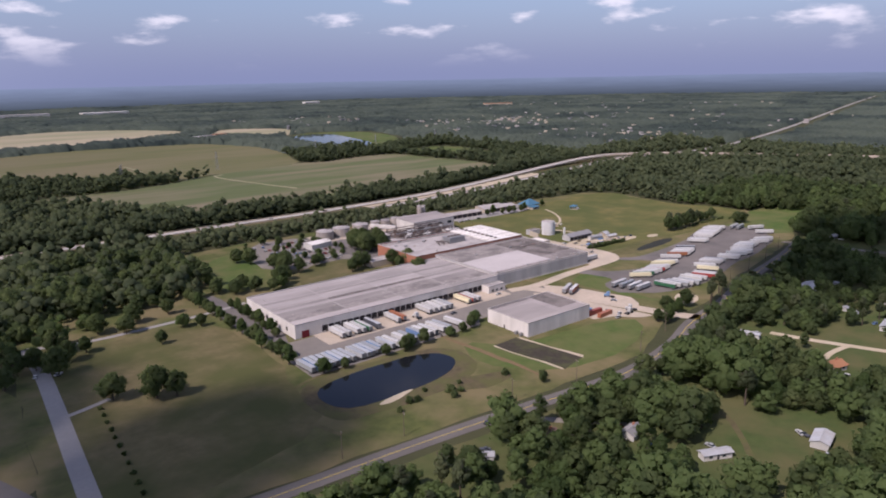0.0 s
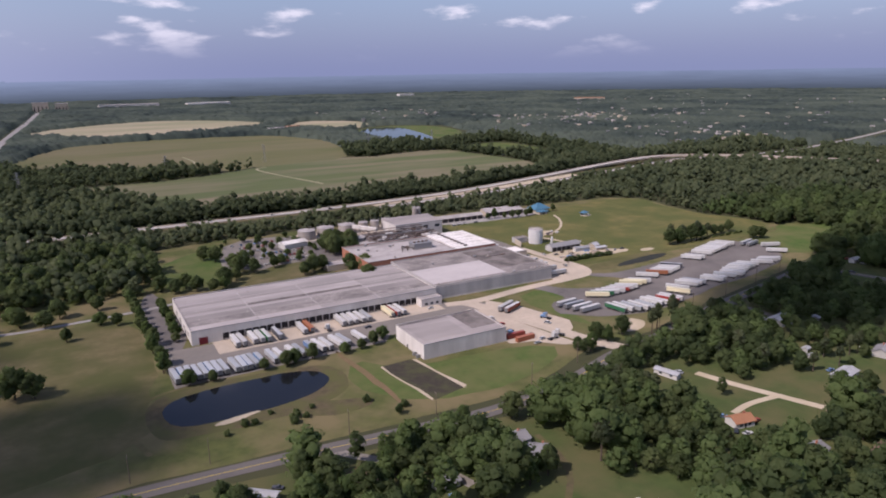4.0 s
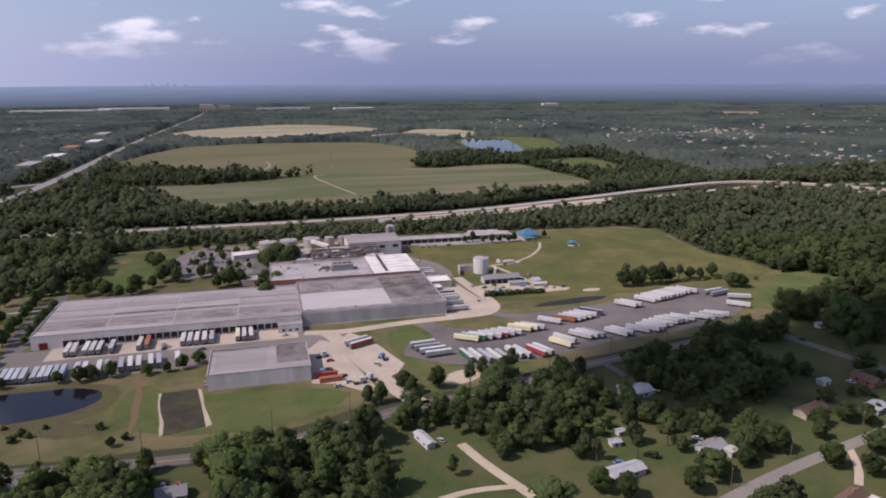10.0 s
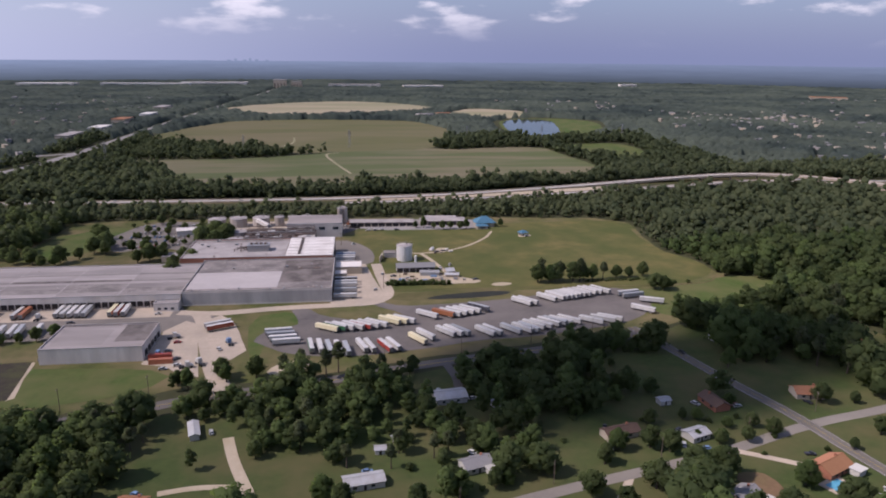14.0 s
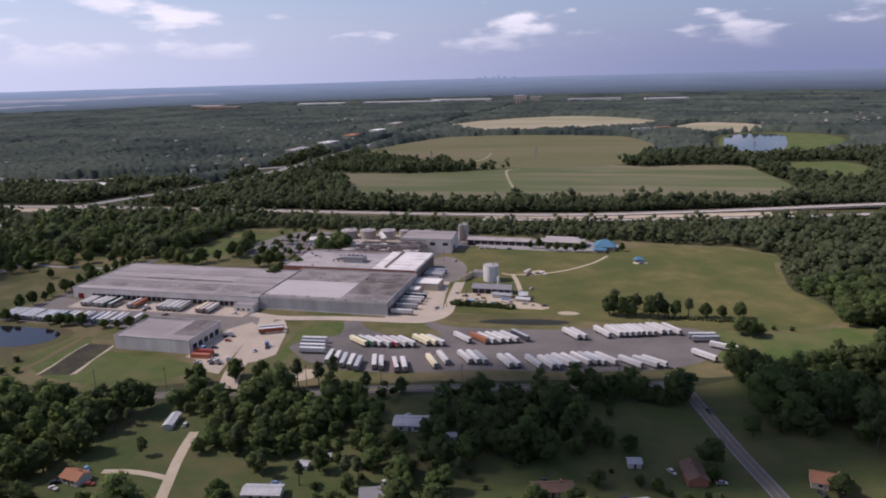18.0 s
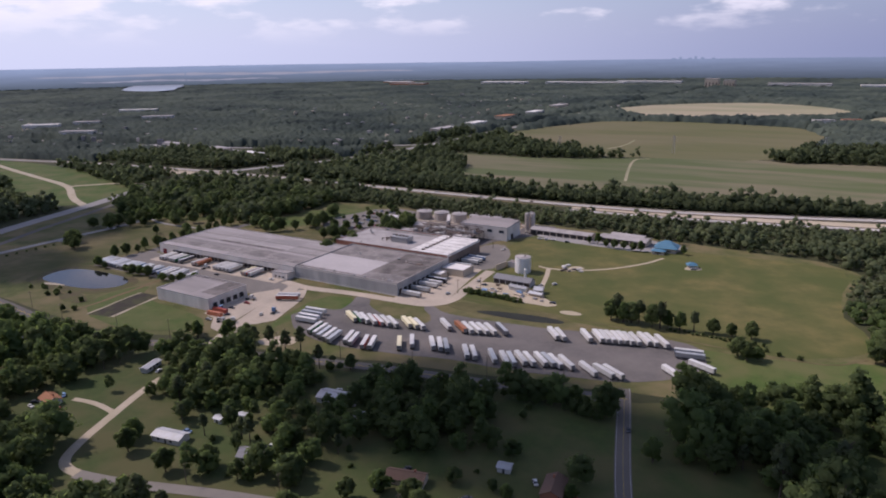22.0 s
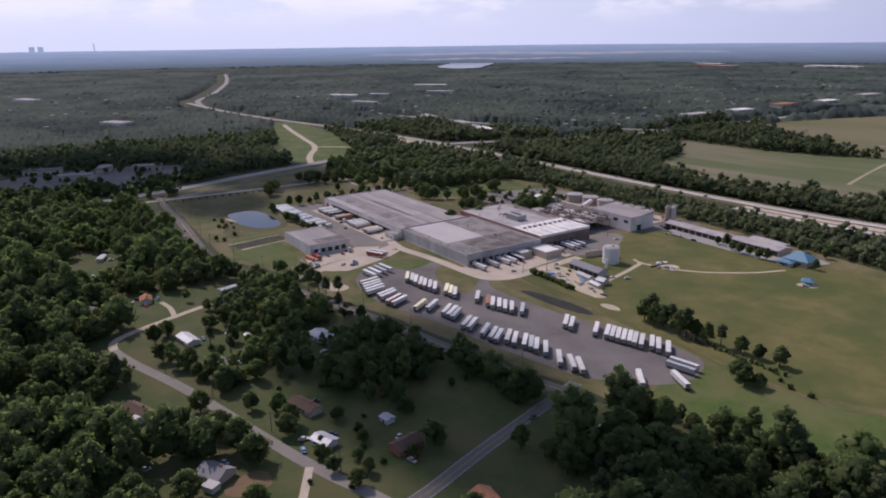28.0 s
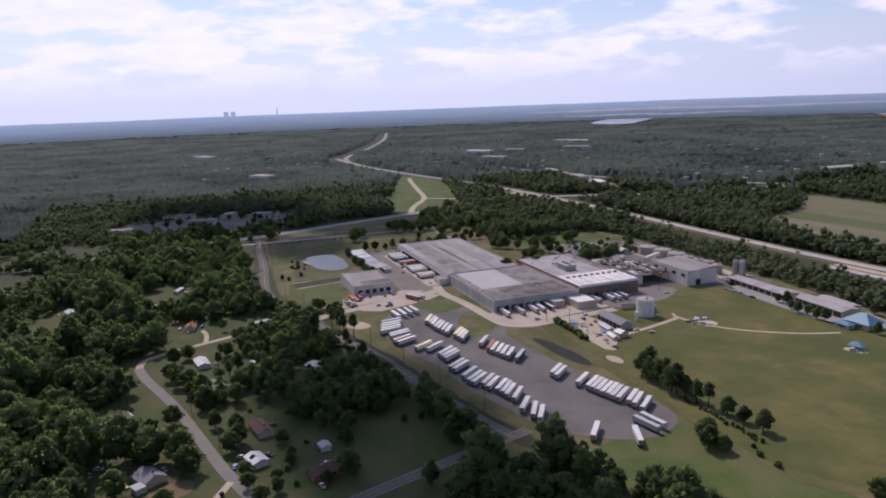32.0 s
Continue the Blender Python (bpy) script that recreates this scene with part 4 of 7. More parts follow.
# ---- buildings of the plant ----
M["water"].node_tree.nodes["Principled BSDF"].inputs["Specular IOR Level"].default_value = 0.5
M["water"].node_tree.nodes["Principled BSDF"].inputs["IOR"].default_value = 1.333
M["roof_streak"] = mat("roof_streak", (0.27, 0.24, 0.225), (0.21, 0.187, 0.176), (0.34, 0.30, 0.28), fine=0.16, wide=0.05, vary=0.12, stretch=(0.3, 1, 1), sharp=0.13)
def hall(name, x0, x1, y0, y1, h, wall, roof, label, parapet=0.6, south=None, east=None):
    """A flat-roofed hall of four thick walls with panel joints, a roof slab and a parapet coping."""
    ob = thing(name, (x0 + x1) / 2, (y0 + y1) / 2, 0, 0, label, "warehouse")
    hx, hy, t = (x1 - x0) / 2, (y1 - y0) / 2, 0.35
    part("wall", boxes((-hx, hx, -hy, -hy + t, 0, h)), south or wall, ob)
    part("wall", boxes((-hx, hx, hy - t, hy, 0, h)), wall, ob)
    part("wall", boxes((-hx, -hx + t, -hy + t, hy - t, 0, h)), wall, ob)
    part("wall", boxes((hx - t, hx, -hy + t, hy - t, 0, h)), east or wall, ob)
    part("roof", boxes((-hx + t, hx - t, -hy + t, hy - t, h - parapet - 0.4, h - parapet)), roof, ob)
    cope = 0.28
    part("coping", boxes((-hx - 0.1, hx + 0.1, -hy - 0.1, -hy + t + 0.05, h, h + cope), (-hx - 0.1, hx + 0.1, hy - t - 0.05, hy + 0.1, h, h + cope),
                         (-hx - 0.1, -hx + t + 0.05, -hy + t + 0.05, hy - t - 0.05, h, h + cope), (hx - t - 0.05, hx + 0.1, -hy + t + 0.05, hy - t - 0.05, h, h + cope)), M["roof_coat"], ob)
    return ob


def ribs(ob, hx, y, h, step, material, depth=0.05, axis="x", sign=-1):
    """Upright panel joints along one wall."""
    n = int(2 * hx / step)
    bm = boxes((-0.14, 0.14, -depth, 0, 0.1, h - 0.1)) if axis == "x" else boxes((-depth, 0, -0.14, 0.14, 0.1, h - 0.1))
    me = finish("panel_joint", bm, material)
    for i in range(1, n):
        p = -hx + i * 2 * hx / n
        m = pose(p, y, 0, 0, 0, 0 if sign < 0 else 180) if axis == "x" else pose(y, p, 0, 0, 0, 0 if sign < 0 else 180)
        shared("panel_joint", me, ob, m)


def dock_doors(ob, places, y, material, w=2.7, h=3.0, sill=1.2, axis="x", out=-1):
    """Roller doors in dark seals, each with a bumper below and a hood above."""
    a = w / 2
    if axis == "x":
        seal = boxes((-a - 0.35, -a, -0.45, 0.02, sill - 0.2, sill + h + 0.35), (a, a + 0.35, -0.45, 0.02, sill - 0.2, sill + h + 0.35), (-a - 0.35, a + 0.35, -0.45, 0.02, sill + h, sill + h + 0.4))
        leaf = boxes(*((-a, a, -0.06, 0.0, sill + i * h / 5 + 0.02, sill + (i + 1) * h / 5) for i in range(5)))
        bump = boxes((-0.25, 0.25, -0.3, 0, 0.7, 1.15))
    seal, leaf, bump = finish("dock_seal", seal, M["door_dark"]), finish("door_leaf", leaf, material), finish("bumper", bump, M["tyre"])
    for p in places:
        m = pose(p, y, 0) if axis == "x" and out < 0 else pose(y, p, 0, 0, 0, 90)
        d = new("dock_door", leaf)
        d.parent, d.matrix_basis = ob, m
        shared("dock_seal", seal, d)
        for s in (-1, 1):
            shared("bumper", bump, d, pose(s * (a - 0.25), 0, 0))


def roof_vent(ob, x, y, z, r=0.9, kind=0):
    bm = bmesh.new()
    if kind:
        box(bm, -r, r, -r, r, 0, r * 1.1)
        box(bm, -r * 1.15, r * 1.15, -r * 1.15, r * 1.15, r * 1.1, r * 1.25)
    else:
        cylinder(bm, 0, 0, 0, r * 0.9, r * 0.7, n=12)
        cylinder(bm, 0, 0, r * 0.9, r * 1.4, r * 1.1, r * 0.4, n=12)
    v = part("roof_vent", bm, M["steel"] if kind else M["tank_grey"], ob)
    v.matrix_basis = pose(x, y, z)
    return v


# warehouse with the dock doors
AX0, AX1, AY0, AY1, AH = 165.0, 321.0, 354.0, 424.0, 8.6
wa = hall("warehouse", AX0, AX1, AY0, AY1, AH, M["wall_pale"], M["roof_mid"], "long pale warehouse with a streaked grey roof and dock doors", 0.4)
hx, hy = (AX1 - AX0) / 2, (AY1 - AY0) / 2
cols, bands = 4, [0, 8, 17, 27, 31.5, 36, 47, 51, 70]
for i in range(cols):
    for j in range(len(bands) - 1):
        a, b = -hx + 0.4 + i * (2 * hx - 0.8) / cols, -hx + 0.4 + (i + 1) * (2 * hx - 0.8) / cols
        c, d = -hy + 0.4 + bands[j] * 0.985, -hy + 0.4 + bands[j + 1] * 0.985
        part("roof_panel", boxes((a + 0.35, b - 0.35, c + 0.12, d - 0.12, AH - 0.4, AH - 0.33)), M["roof_dark"] if j == 4 and i in (1, 2) else (M["roof_streak"] if j in (2, 6) and i != 2 or j == 4 else (M["roof_mid"] if j in (1, 2) else M["roof_grey"])), wa)
seams = [(-hx + 0.4 + i * (2 * hx - 0.8) / cols - 0.3, -hx + 0.4 + i * (2 * hx - 0.8) / cols + 0.3, -hy + 0.4, hy - 0.4, AH - 0.34, AH - 0.31) for i in range(1, cols)]
for s in seams:
    part("roof_seam", boxes(s), M["roof_coat"], wa)
for d in (8, 27, 36, 51):
    part("roof_seam", boxes((-hx + 0.5, hx - 0.5, -hy + 0.4 + d * 0.985 - 0.28, -hy + 0.4 + d * 0.985 + 0.28, AH - 0.335, AH - 0.315)), M["roof_coat"], wa)
ribs(wa, hx, -hy, AH, 12.0, M["wall_pale"])
ribs(wa, hy, -hx, AH, 11.5, M["wall_pale"], axis="y")
dock_doors(wa, [x - (AX0 + AX1) / 2 for x in np.arange(184, 316, 4.3)], -hy - 0.003, M["door_dark"])
part("side_door", boxes((-0.12, 0.0, -2.4, 2.4, 0, 4.2)), M["door_red"], wa, "dark red roller door").matrix_basis = pose(-hx - 0.005 + 6.5, -hy - 0.005, 0, 0, 0, 90)
for y in (-24, -10, 4, 18):
    part("side_door", boxes((-0.1, 0.0, -1.2, 1.2, 2.6, 5.0)), M["door_dark"], wa).matrix_basis = pose(-hx - 0.004, y, 0)
rng = random.Random(5)
for _ in range(16):
    roof_vent(wa, rng.uniform(-hx + 6, hx - 6), rng.uniform(-hy + 6, hy - 6), AH - 0.4, 0.5)

# office link between the two halls
link_hall = hall("dock_office", 306, 321, 346, 353.6, 5.2, M["wall_pale"], M["roof_coat"], "low pale office between the dock doors and the hall", 0.3)
for x in (-5, -1, 3):
    part("window", boxes((x, x + 2, -3.9, -3.805, 1.2, 2.6)), M["glass"], link_hall)

# middle hall
BX0, BX1, BY0, BY1, BH = 321.4, 417.0, 355.0, 427.4, 9.6
wb = hall("production_hall", BX0, BX1, BY0, BY1, BH, M["wall_grey"], M["roof_mid"], "large grey production hall with a patched flat roof", 0.5, south=M["wall_grey"])
hx, hy, cx, cy = (BX1 - BX0) / 2, (BY1 - BY0) / 2, (BX0 + BX1) / 2, (BY0 + BY1) / 2
part("roof_coating", boxes((-hx + 1, 381 - cx, -hy + 6, 397 - cy, BH - 0.5, BH - 0.44)), M["roof_fresh"], wb, "pale coated roof patch")
part("roof_felt", boxes((381.4 - cx, hx - 1, 372 - cy, 424 - cy, BH - 0.5, BH - 0.45)), M["roof_dark"], wb, "dark weathered roof felt")
part("roof_slot", boxes((392 - cx, 408 - cx, 402 - cy, 404.5 - cy, BH - 0.45, BH - 0.1)), M["steel_dark"], wb, "dark long roof skylight")
part("plinth", boxes((-hx, hx, -hy - 0.06, -hy - 0.003, 0, 0.9)), M["wall_pale"], wb)
part("eave_band", boxes((-hx, hx, -hy - 0.08, -hy - 0.003, BH - 1.3, BH - 0.05)), M["wall_pale"], wb)
ribs(wb, hx, -hy, BH - 1.3, 8.4, M["wall_grey"])
rng = random.Random(8)
for i in range(26):
    roof_vent(wb, rng.uniform(-hx + 4, hx - 4), rng.choice([rng.uniform(-hy + 2, -hy + 5), rng.uniform(400 - cy, hy - 3)]), BH - 0.5, rng.uniform(0.4, 0.8), i % 3 == 0)


def east_docks(ob, hx, places):
    """Dock doors in the wall that faces east."""
    a, h, s = 1.35, 3.0, 1.2
    leaf = finish("door_leaf", boxes(*((0.0, 0.06, -a, a, s + i * h / 5 + 0.02, s + (i + 1) * h / 5) for i in range(5))), M["door_dark"])
    seal = finish("dock_seal", boxes((-0.02, 0.45, -a - 0.35, -a, s - 0.2, s + h + 0.35), (-0.02, 0.45, a, a + 0.35, s - 0.2, s + h + 0.35), (-0.02, 0.45, -a - 0.35, a + 0.35, s + h, s + h + 0.4)), M["door_dark"])
    for p in places:
        d = new("dock_door", leaf)
        d.parent, d.matrix_basis = ob, pose(hx + 0.003, p, 0)
        shared("dock_seal", seal, d)


east_docks(wb, hx, [y - cy for y in (359, 365, 371, 377, 383, 389, 395)])

# north hall with red brick and a white roof
CX0, CX1, CY0, CY1, CH = 303.5, 415.5, 428.2, 483.0, 11.2
wc = hall("north_hall", CX0, CX1, CY0, CY1, CH, M["brick_red"], M["roof_mid"], "brick hall with a weathered roof and a bright white roof section", 0.5, east=M["brick_brown"])
hx, hy, cx, cy = (CX1 - CX0) / 2, (CY1 - CY0) / 2, (CX0 + CX1) / 2, (CY0 + CY1) / 2
part("roof_coating", boxes((-hx + 0.5, 379 - cx, -hy + 0.5, hy - 8, CH - 0.5, CH - 0.42)), M["roof_coat"], wc, "pale weathered roof coating")
part("white_roof", boxes((380 - cx, hx - 0.4, -hy + 0.4, hy - 0.4, CH - 0.5, CH + 0.5)), M["roof_white"], wc, "bright white roof section")
for i in range(9):
    part("skylight", boxes((-1.1, 1.1, -1.1, 1.1, 0, 1.0)), M["steel_dark"], wc, "dark roof ventilator").matrix_basis = pose(390 - cx, -hy + 5 + i * 5.6, CH + 0.5)
for i in range(6):
    part("roof_seam", boxes((381 - cx, hx - 1, -0.25, 0.25, 0, 0.12)), M["roof_coat"], wc).matrix_basis = pose(0, -hy + 5 + i * 9, CH + 0.5)
part("white_fascia", boxes((0.003, 0.14, -hy, hy, CH - 1.4, CH + 0.45)), M["roof_white"], wc).matrix_basis = pose(hx, 0, 0)
unit = part("roof_unit", boxes((-8, 8, -5, 5, 0, 4.4), (-8.3, 8.3, -5.3, 5.3, 4.4, 4.8), bevel=0.05), M["steel"], wc, "large grey cooling unit on the roof")
unit.matrix_basis = pose(358 - cx, 450 - cy, CH - 0.42)
for i in range(4):
    bm = bmesh.new()
    cylinder(bm, 0, 0, 0, 0.9, 1.2, n=14)
    f = part("fan", bm, M["steel_dark"], unit)
    f.matrix_basis = pose(-5.4 + i * 3.6, 0, 4.8)
bm = bmesh.new()
for i in range(7):
    rod(bm, (-14 + i * 1.6, -6 + (i % 3) * 4, 0.2), (-14 + i * 1.6, -6 + (i % 3) * 4, 2.4), 0.35)
    rod(bm, (-14 + i * 1.6, -6 + (i % 3) * 4, 2.0), (-4 - i, 2 - i % 2, 1.4), 0.3)
part("roof_pipes", bm, M["steel_dark"], wc, "tangle of dark roof pipes").matrix_basis = pose(354 - cx, 452 - cy, CH - 0.45)
rng = random.Random(3)
for i in range(14):
    roof_vent(wc, rng.uniform(-hx + 4, 373 - cx), rng.uniform(-hy + 3, hy - 3), CH - 0.42, rng.uniform(0.5, 1.0), i % 2)
east_docks(wc, hx, [y - cy for y in (438, 444, 450, 456, 462)])

# low annex on the east apron
wd = hall("annex", 417.4, 437, 415, 431.5, 5.4, M["wall_tan"], M["roof_white"], "low tan annex with a white roof", 0.3)
hall("dock_shelter", 417.4, 426, 400, 410, 5.0, M["wall_tan"], M["roof_white"], "small white-roofed shelter over a loading dock", 0.25)
hall("corner_office", 282, 301, 458, 471, 4.6, M["wall_tan"], M["roof_coat"], "low tan office with a pale roof behind trees", 0.3)

# small warehouse
SX0, SX1, SY0, SY1, SH = 269.0, 321.0, 270.0, 305.0, 8.4
ws = hall("small_warehouse", SX0, SX1, SY0, SY1, SH, M["wall_pale"], M["roof_streak"], "smaller pale metal warehouse with a stained flat roof", 0.3)
hx, hy, cx, cy = (SX1 - SX0) / 2, (SY1 - SY0) / 2, (SX0 + SX1) / 2, (SY0 + SY1) / 2
ribs(ws, hx, -hy, SH, 6.5, M["wall_pale"])
part("roof_stain", boxes((9, hx - 0.5, -hy + 9, hy - 0.6, SH - 0.3, SH - 0.26)), M["roof_dark"], ws, "dark stained roof felt")
part("roof_rim", boxes((-hx + 0.4, hx - 0.4, -hy + 0.4, -hy + 1.8, SH - 0.3, SH - 0.25)), M["roof_coat"], ws)
part("roof_patch", boxes((-hx + 3, 4, -hy + 5, hy - 8, SH - 0.3, SH - 0.27)), M["roof_streak"], ws, "grey patch of newer roof felt")
part("roof_rim", boxes((-hx + 0.4, 6, hy - 2.2, hy - 0.4, SH - 0.3, SH - 0.25)), M["roof_dark"], ws)
east_docks(ws, hx, [-12, -6, 0, 6, 12])
part("door", boxes((-hx - 0.12, -hx - 0.003, 2, 3.2, 0, 2.2)), M["door_dark"], ws)
for y in (-13, -9):
    v = part("heating_unit", boxes((-1, 1, -0.8, 0.8, 0, 1.8), bevel=0.05), M["steel"], ws, "grey outdoor machine by the wall")
    v.matrix_basis = pose(-hx - 1.4, y, 0.05)

# process building and frames north of the plant
wg = hall("process_building", 372, 420, 528, 557, 12.5, M["wall_pale"], M["roof_mid"], "low grey process building with a sloping metal roof", 0.4)
bm = bmesh.new()
vs = [bm.verts.new(p) for p in ((-23.6, -14.1, 12.3), (23.6, -14.1, 12.3), (23.6, 14.1, 14.0), (-23.6, 14.1, 14.0), (-23.6, 14.1, 12.3), (23.6, 14.1, 12.3))]
for f in ((0, 1, 2, 3), (0, 3, 4), (1, 5, 2), (3, 2, 5, 4), (0, 4, 5, 1)):
    bm.faces.new([vs[i] for i in f])
part("sloping_roof", bm, M["roof_streak"], wg)
for x in (-20, -8, 4, 16):
    part("window", boxes((x, x + 5, -14.6, -14.503, 7, 9.5)), M["glass"], wg)
part("door", boxes((24.003, 24.1, -6, -1, 0, 5)), M["door_dark"], wg)

fr = thing("process_platform", 368, 509, 0, 0, "dark steel process deck with pipes and machines", "process plant")
part("deck", boxes((-30, 30, -18, 18, 7.2, 7.6)), M["steel_dark"], fr)
rng = random.Random(12)
post = finish("post", boxes((-0.2, 0.2, -0.2, 0.2, 0, 7.2)), M["steel_dark"])
for i in range(7):
    for j in range(5):
        shared("post", post, fr, pose(-29.5 + i * 9.8, -17.5 + j * 8.75, 0))
for i in range(46):
    w, d, h = rng.uniform(0.8, 3), rng.uniform(0.8, 3), rng.uniform(0.8, 3.5)
    v = part("machine", boxes((-w, w, -d, d, 0, h), bevel=0.08), (M["steel_dark"], M["steel"], M["tank_white"], M["steel_dark"], M["wall_grey"])[i % 5], fr)
    v.matrix_basis = pose(rng.uniform(-27, 27), rng.uniform(-15, 15), 7.6)
for i in range(9):
    bm = bmesh.new()
    y = -16 + i * 4
    rod(bm, (-29, y, 9.5 + i % 3), (29, y, 9.5 + i % 3), 0.35)
    for x in (-28, -9, 10, 28):
        rod(bm, (x, y, 7.6), (x, y, 9.5 + i % 3), 0.2)
    part("pipe", bm, M["steel"] if i == 4 else M["steel_dark"], fr)
cw = thing("conveyor", 349, 545, 0, -62, "pale enclosed conveyor bridge", "conveyor")
part("gallery", boxes((-14, 14, -1.6, 1.6, 8.5, 11.5), bevel=0.1), M["wall_pale"], cw)
for x in (-12, -4, 4, 12):
    part("leg", boxes((x - 0.25, x + 0.25, -1.2, -0.8, 0, 8.5), (x - 0.25, x + 0.25, 0.8, 1.2, 0, 8.5)), M["steel_dark"], cw)
hall("control_house", 384, 398, 492, 500, 9.5, M["wall_pale"], M["roof_white"], "white block on the process deck edge", 0.3)


# tanks
def storage_tank(x, y, r, h, material, label, dome=0.9, bands=3):
    ob = thing("storage_tank", x, y, 0.1, 0, label, "tank", "storage tanks")
    bm = bmesh.new()
    cylinder(bm, 0, 0, 0, h, r, n=36)
    part("shell", bm, material, ob, smooth=False)
    bm = bmesh.new()
    cylinder(bm, 0, 0, h, h + dome, r + 0.1, r * 0.15, n=36)
    part("roof", bm, M["roof_coat"], ob)
    for i in range(bands):
        bm = bmesh.new()
        cylinder(bm, 0, 0, h * (i + 1) / (bands + 0.4), h * (i + 1) / (bands + 0.4) + 0.2, r + 0.08, n=36)
        part("hoop", bm, material, ob)
    bm = bmesh.new()
    for k in range(14):
        a = 2 * math.pi * k / 14
        b = 2 * math.pi * (k + 1) / 14
        rod(bm, (r * math.cos(a), r * math.sin(a), h), (r * math.cos(a), r * math.sin(a), h + 1.1), 0.05, 4)
        rod(bm, (r * math.cos(a), r * math.sin(a), h + 1.1), (r * math.cos(b), r * math.sin(b), h + 1.1), 0.05, 4)
    part("railing", bm, M["steel"], ob)
    bm = bmesh.new()
    for s in (-0.3, 0.3):
        rod(bm, (s, -r - 0.25, 0), (s, -r - 0.25, h + 0.6), 0.06, 4)
    for k in range(int(h / 0.9)):
        rod(bm, (-0.3, -r - 0.25, 0.5 + k * 0.9), (0.3, -r - 0.25, 0.5 + k * 0.9), 0.05, 4)
    part("ladder", bm, M["steel"], ob)
    bm = bmesh.new()
    cylinder(bm, r * 0.3, 0, h + 0.3, h + 1.6, 0.5, n=10)
    part("vent", bm, M["steel_dark"], ob)
    return ob


for x, y, r, h in ((303, 574, 8.2, 8), (322, 577, 8.0, 8), (343, 577, 7.8, 8.4)):
    storage_tank(x, y, r, h, M["tank_grey"], "wide grey storage tank with a shallow cone roof")
for x, y, r, h in ((360, 577, 4.6, 8.6), (372.5, 578, 4.5, 8.4), (385, 579, 4.8, 8.6), (397.5, 578, 4.4, 8.0)):
    storage_tank(x, y, r, h, M["tank_grey"], "narrow grey storage tank in a row")
storage_tank(332, 499, 7.0, 7.5, M["tank_white"], "pale low storage tank behind the brick hall")
storage_tank(331, 520, 7.4, 9.0, M["tank_grey"], "grey low storage tank behind the brick hall")
for x, y in ((417, 580), (422, 582), (419.5, 585.5)):
    storage_tank(x, y, 2.3, 15, M["tank_grey"], "tall slim grey silo", 1.4, 5)
storage_tank(471, 450, 6.2, 12.2, M["tank_white"], "tall white water tank at the meadow edge", 1.0, 4)
bm = bmesh.new()
cylinder(bm, 0, 0, 0, 6.5, 1.0, n=14)
cylinder(bm, 0, 0, 6.5, 7.2, 1.1, 0.3, n=14)
wt = thing("white_stack", 479, 437, 0.05, 0, "short white vertical tank beside the shed", "tank")
part("shell", bm, M["tank_white"], wt)
hall("pump_house", 455, 467, 456, 463, 4.2, M["wall_grey"], M["roof_mid"], "low grey pump house behind the white tank", 0.2)
tw = thing("tan_screen_wall", 452.5, 450, 0, 78, "weathered tan screen wall beside the yard", "wall")
part("panel", boxes((-7, 7, -0.3, 0.3, 0, 4.6)), M["wall_tan"], tw)


def shed(name, x, y, l, d, h, turn, roof, wall, label, category="shed", bays=0, pitch=0.22):
    """A gabled shed with thick walls, eaves and dark front bays."""
    ob = thing(name, x, y, 0, turn, label, category)
    a, b, t = l / 2, d / 2, 0.25
    part("wall", boxes((-a, a, -b, -b + t, 0, h)), wall, ob)
    part("wall", boxes((-a, a, b - t, b, 0, h)), wall, ob)
    rise = b * pitch * 2
    for s in (-1, 1):
        bm = bmesh.new()
        x0, x1 = (-a, -a + t) if s < 0 else (a - t, a)
        pts = [(-b + t, 0), (b - t, 0), (b - t, h), (0, h + rise * 0.93), (-b + t, h)]
        u = [bm.verts.new((x0, p, q)) for p, q in pts]
        v = [bm.verts.new((x1, p, q)) for p, q in pts]
        bm.faces.new(u)
        bm.faces.new(v)
        for i in range(5):
            bm.faces.new((u[i], u[(i + 1) % 5], v[(i + 1) % 5], v[i]))
        part("gable_wall", bm, wall, ob)
    o, e = 0.5, 0.18
    for s in (-1, 1):
        bm = bmesh.new()
        sl = rise / b
        pts = [(0, h + rise), (s * (b + o), h - sl * o), (s * (b + o), h - sl * o + e), (0, h + rise + e)]
        u = [bm.verts.new((-a - o, p, q)) for p, q in pts]
        v = [bm.verts.new((a + o, p, q)) for p, q in pts]
        bm.faces.new(u)
        bm.faces.new(v)
        for i in range(4):
            bm.faces.new((u[i], u[(i + 1) % 4], v[(i + 1) % 4], v[i]))
        part("roof", bm, roof, ob)
    part("ridge_cap", boxes((-a - o, a + o, -0.2, 0.2, h + rise + e - 0.03, h + rise + e + 0.06)), roof, ob)
    for i in range(bays):
        w = l / bays
        part("bay_door", boxes((-a + i * w + w * 0.07, -a + (i + 1) * w - w * 0.07, -b - 0.06, -b - 0.003, 0, h * 0.82)), M["door_dark"], ob)
    return ob


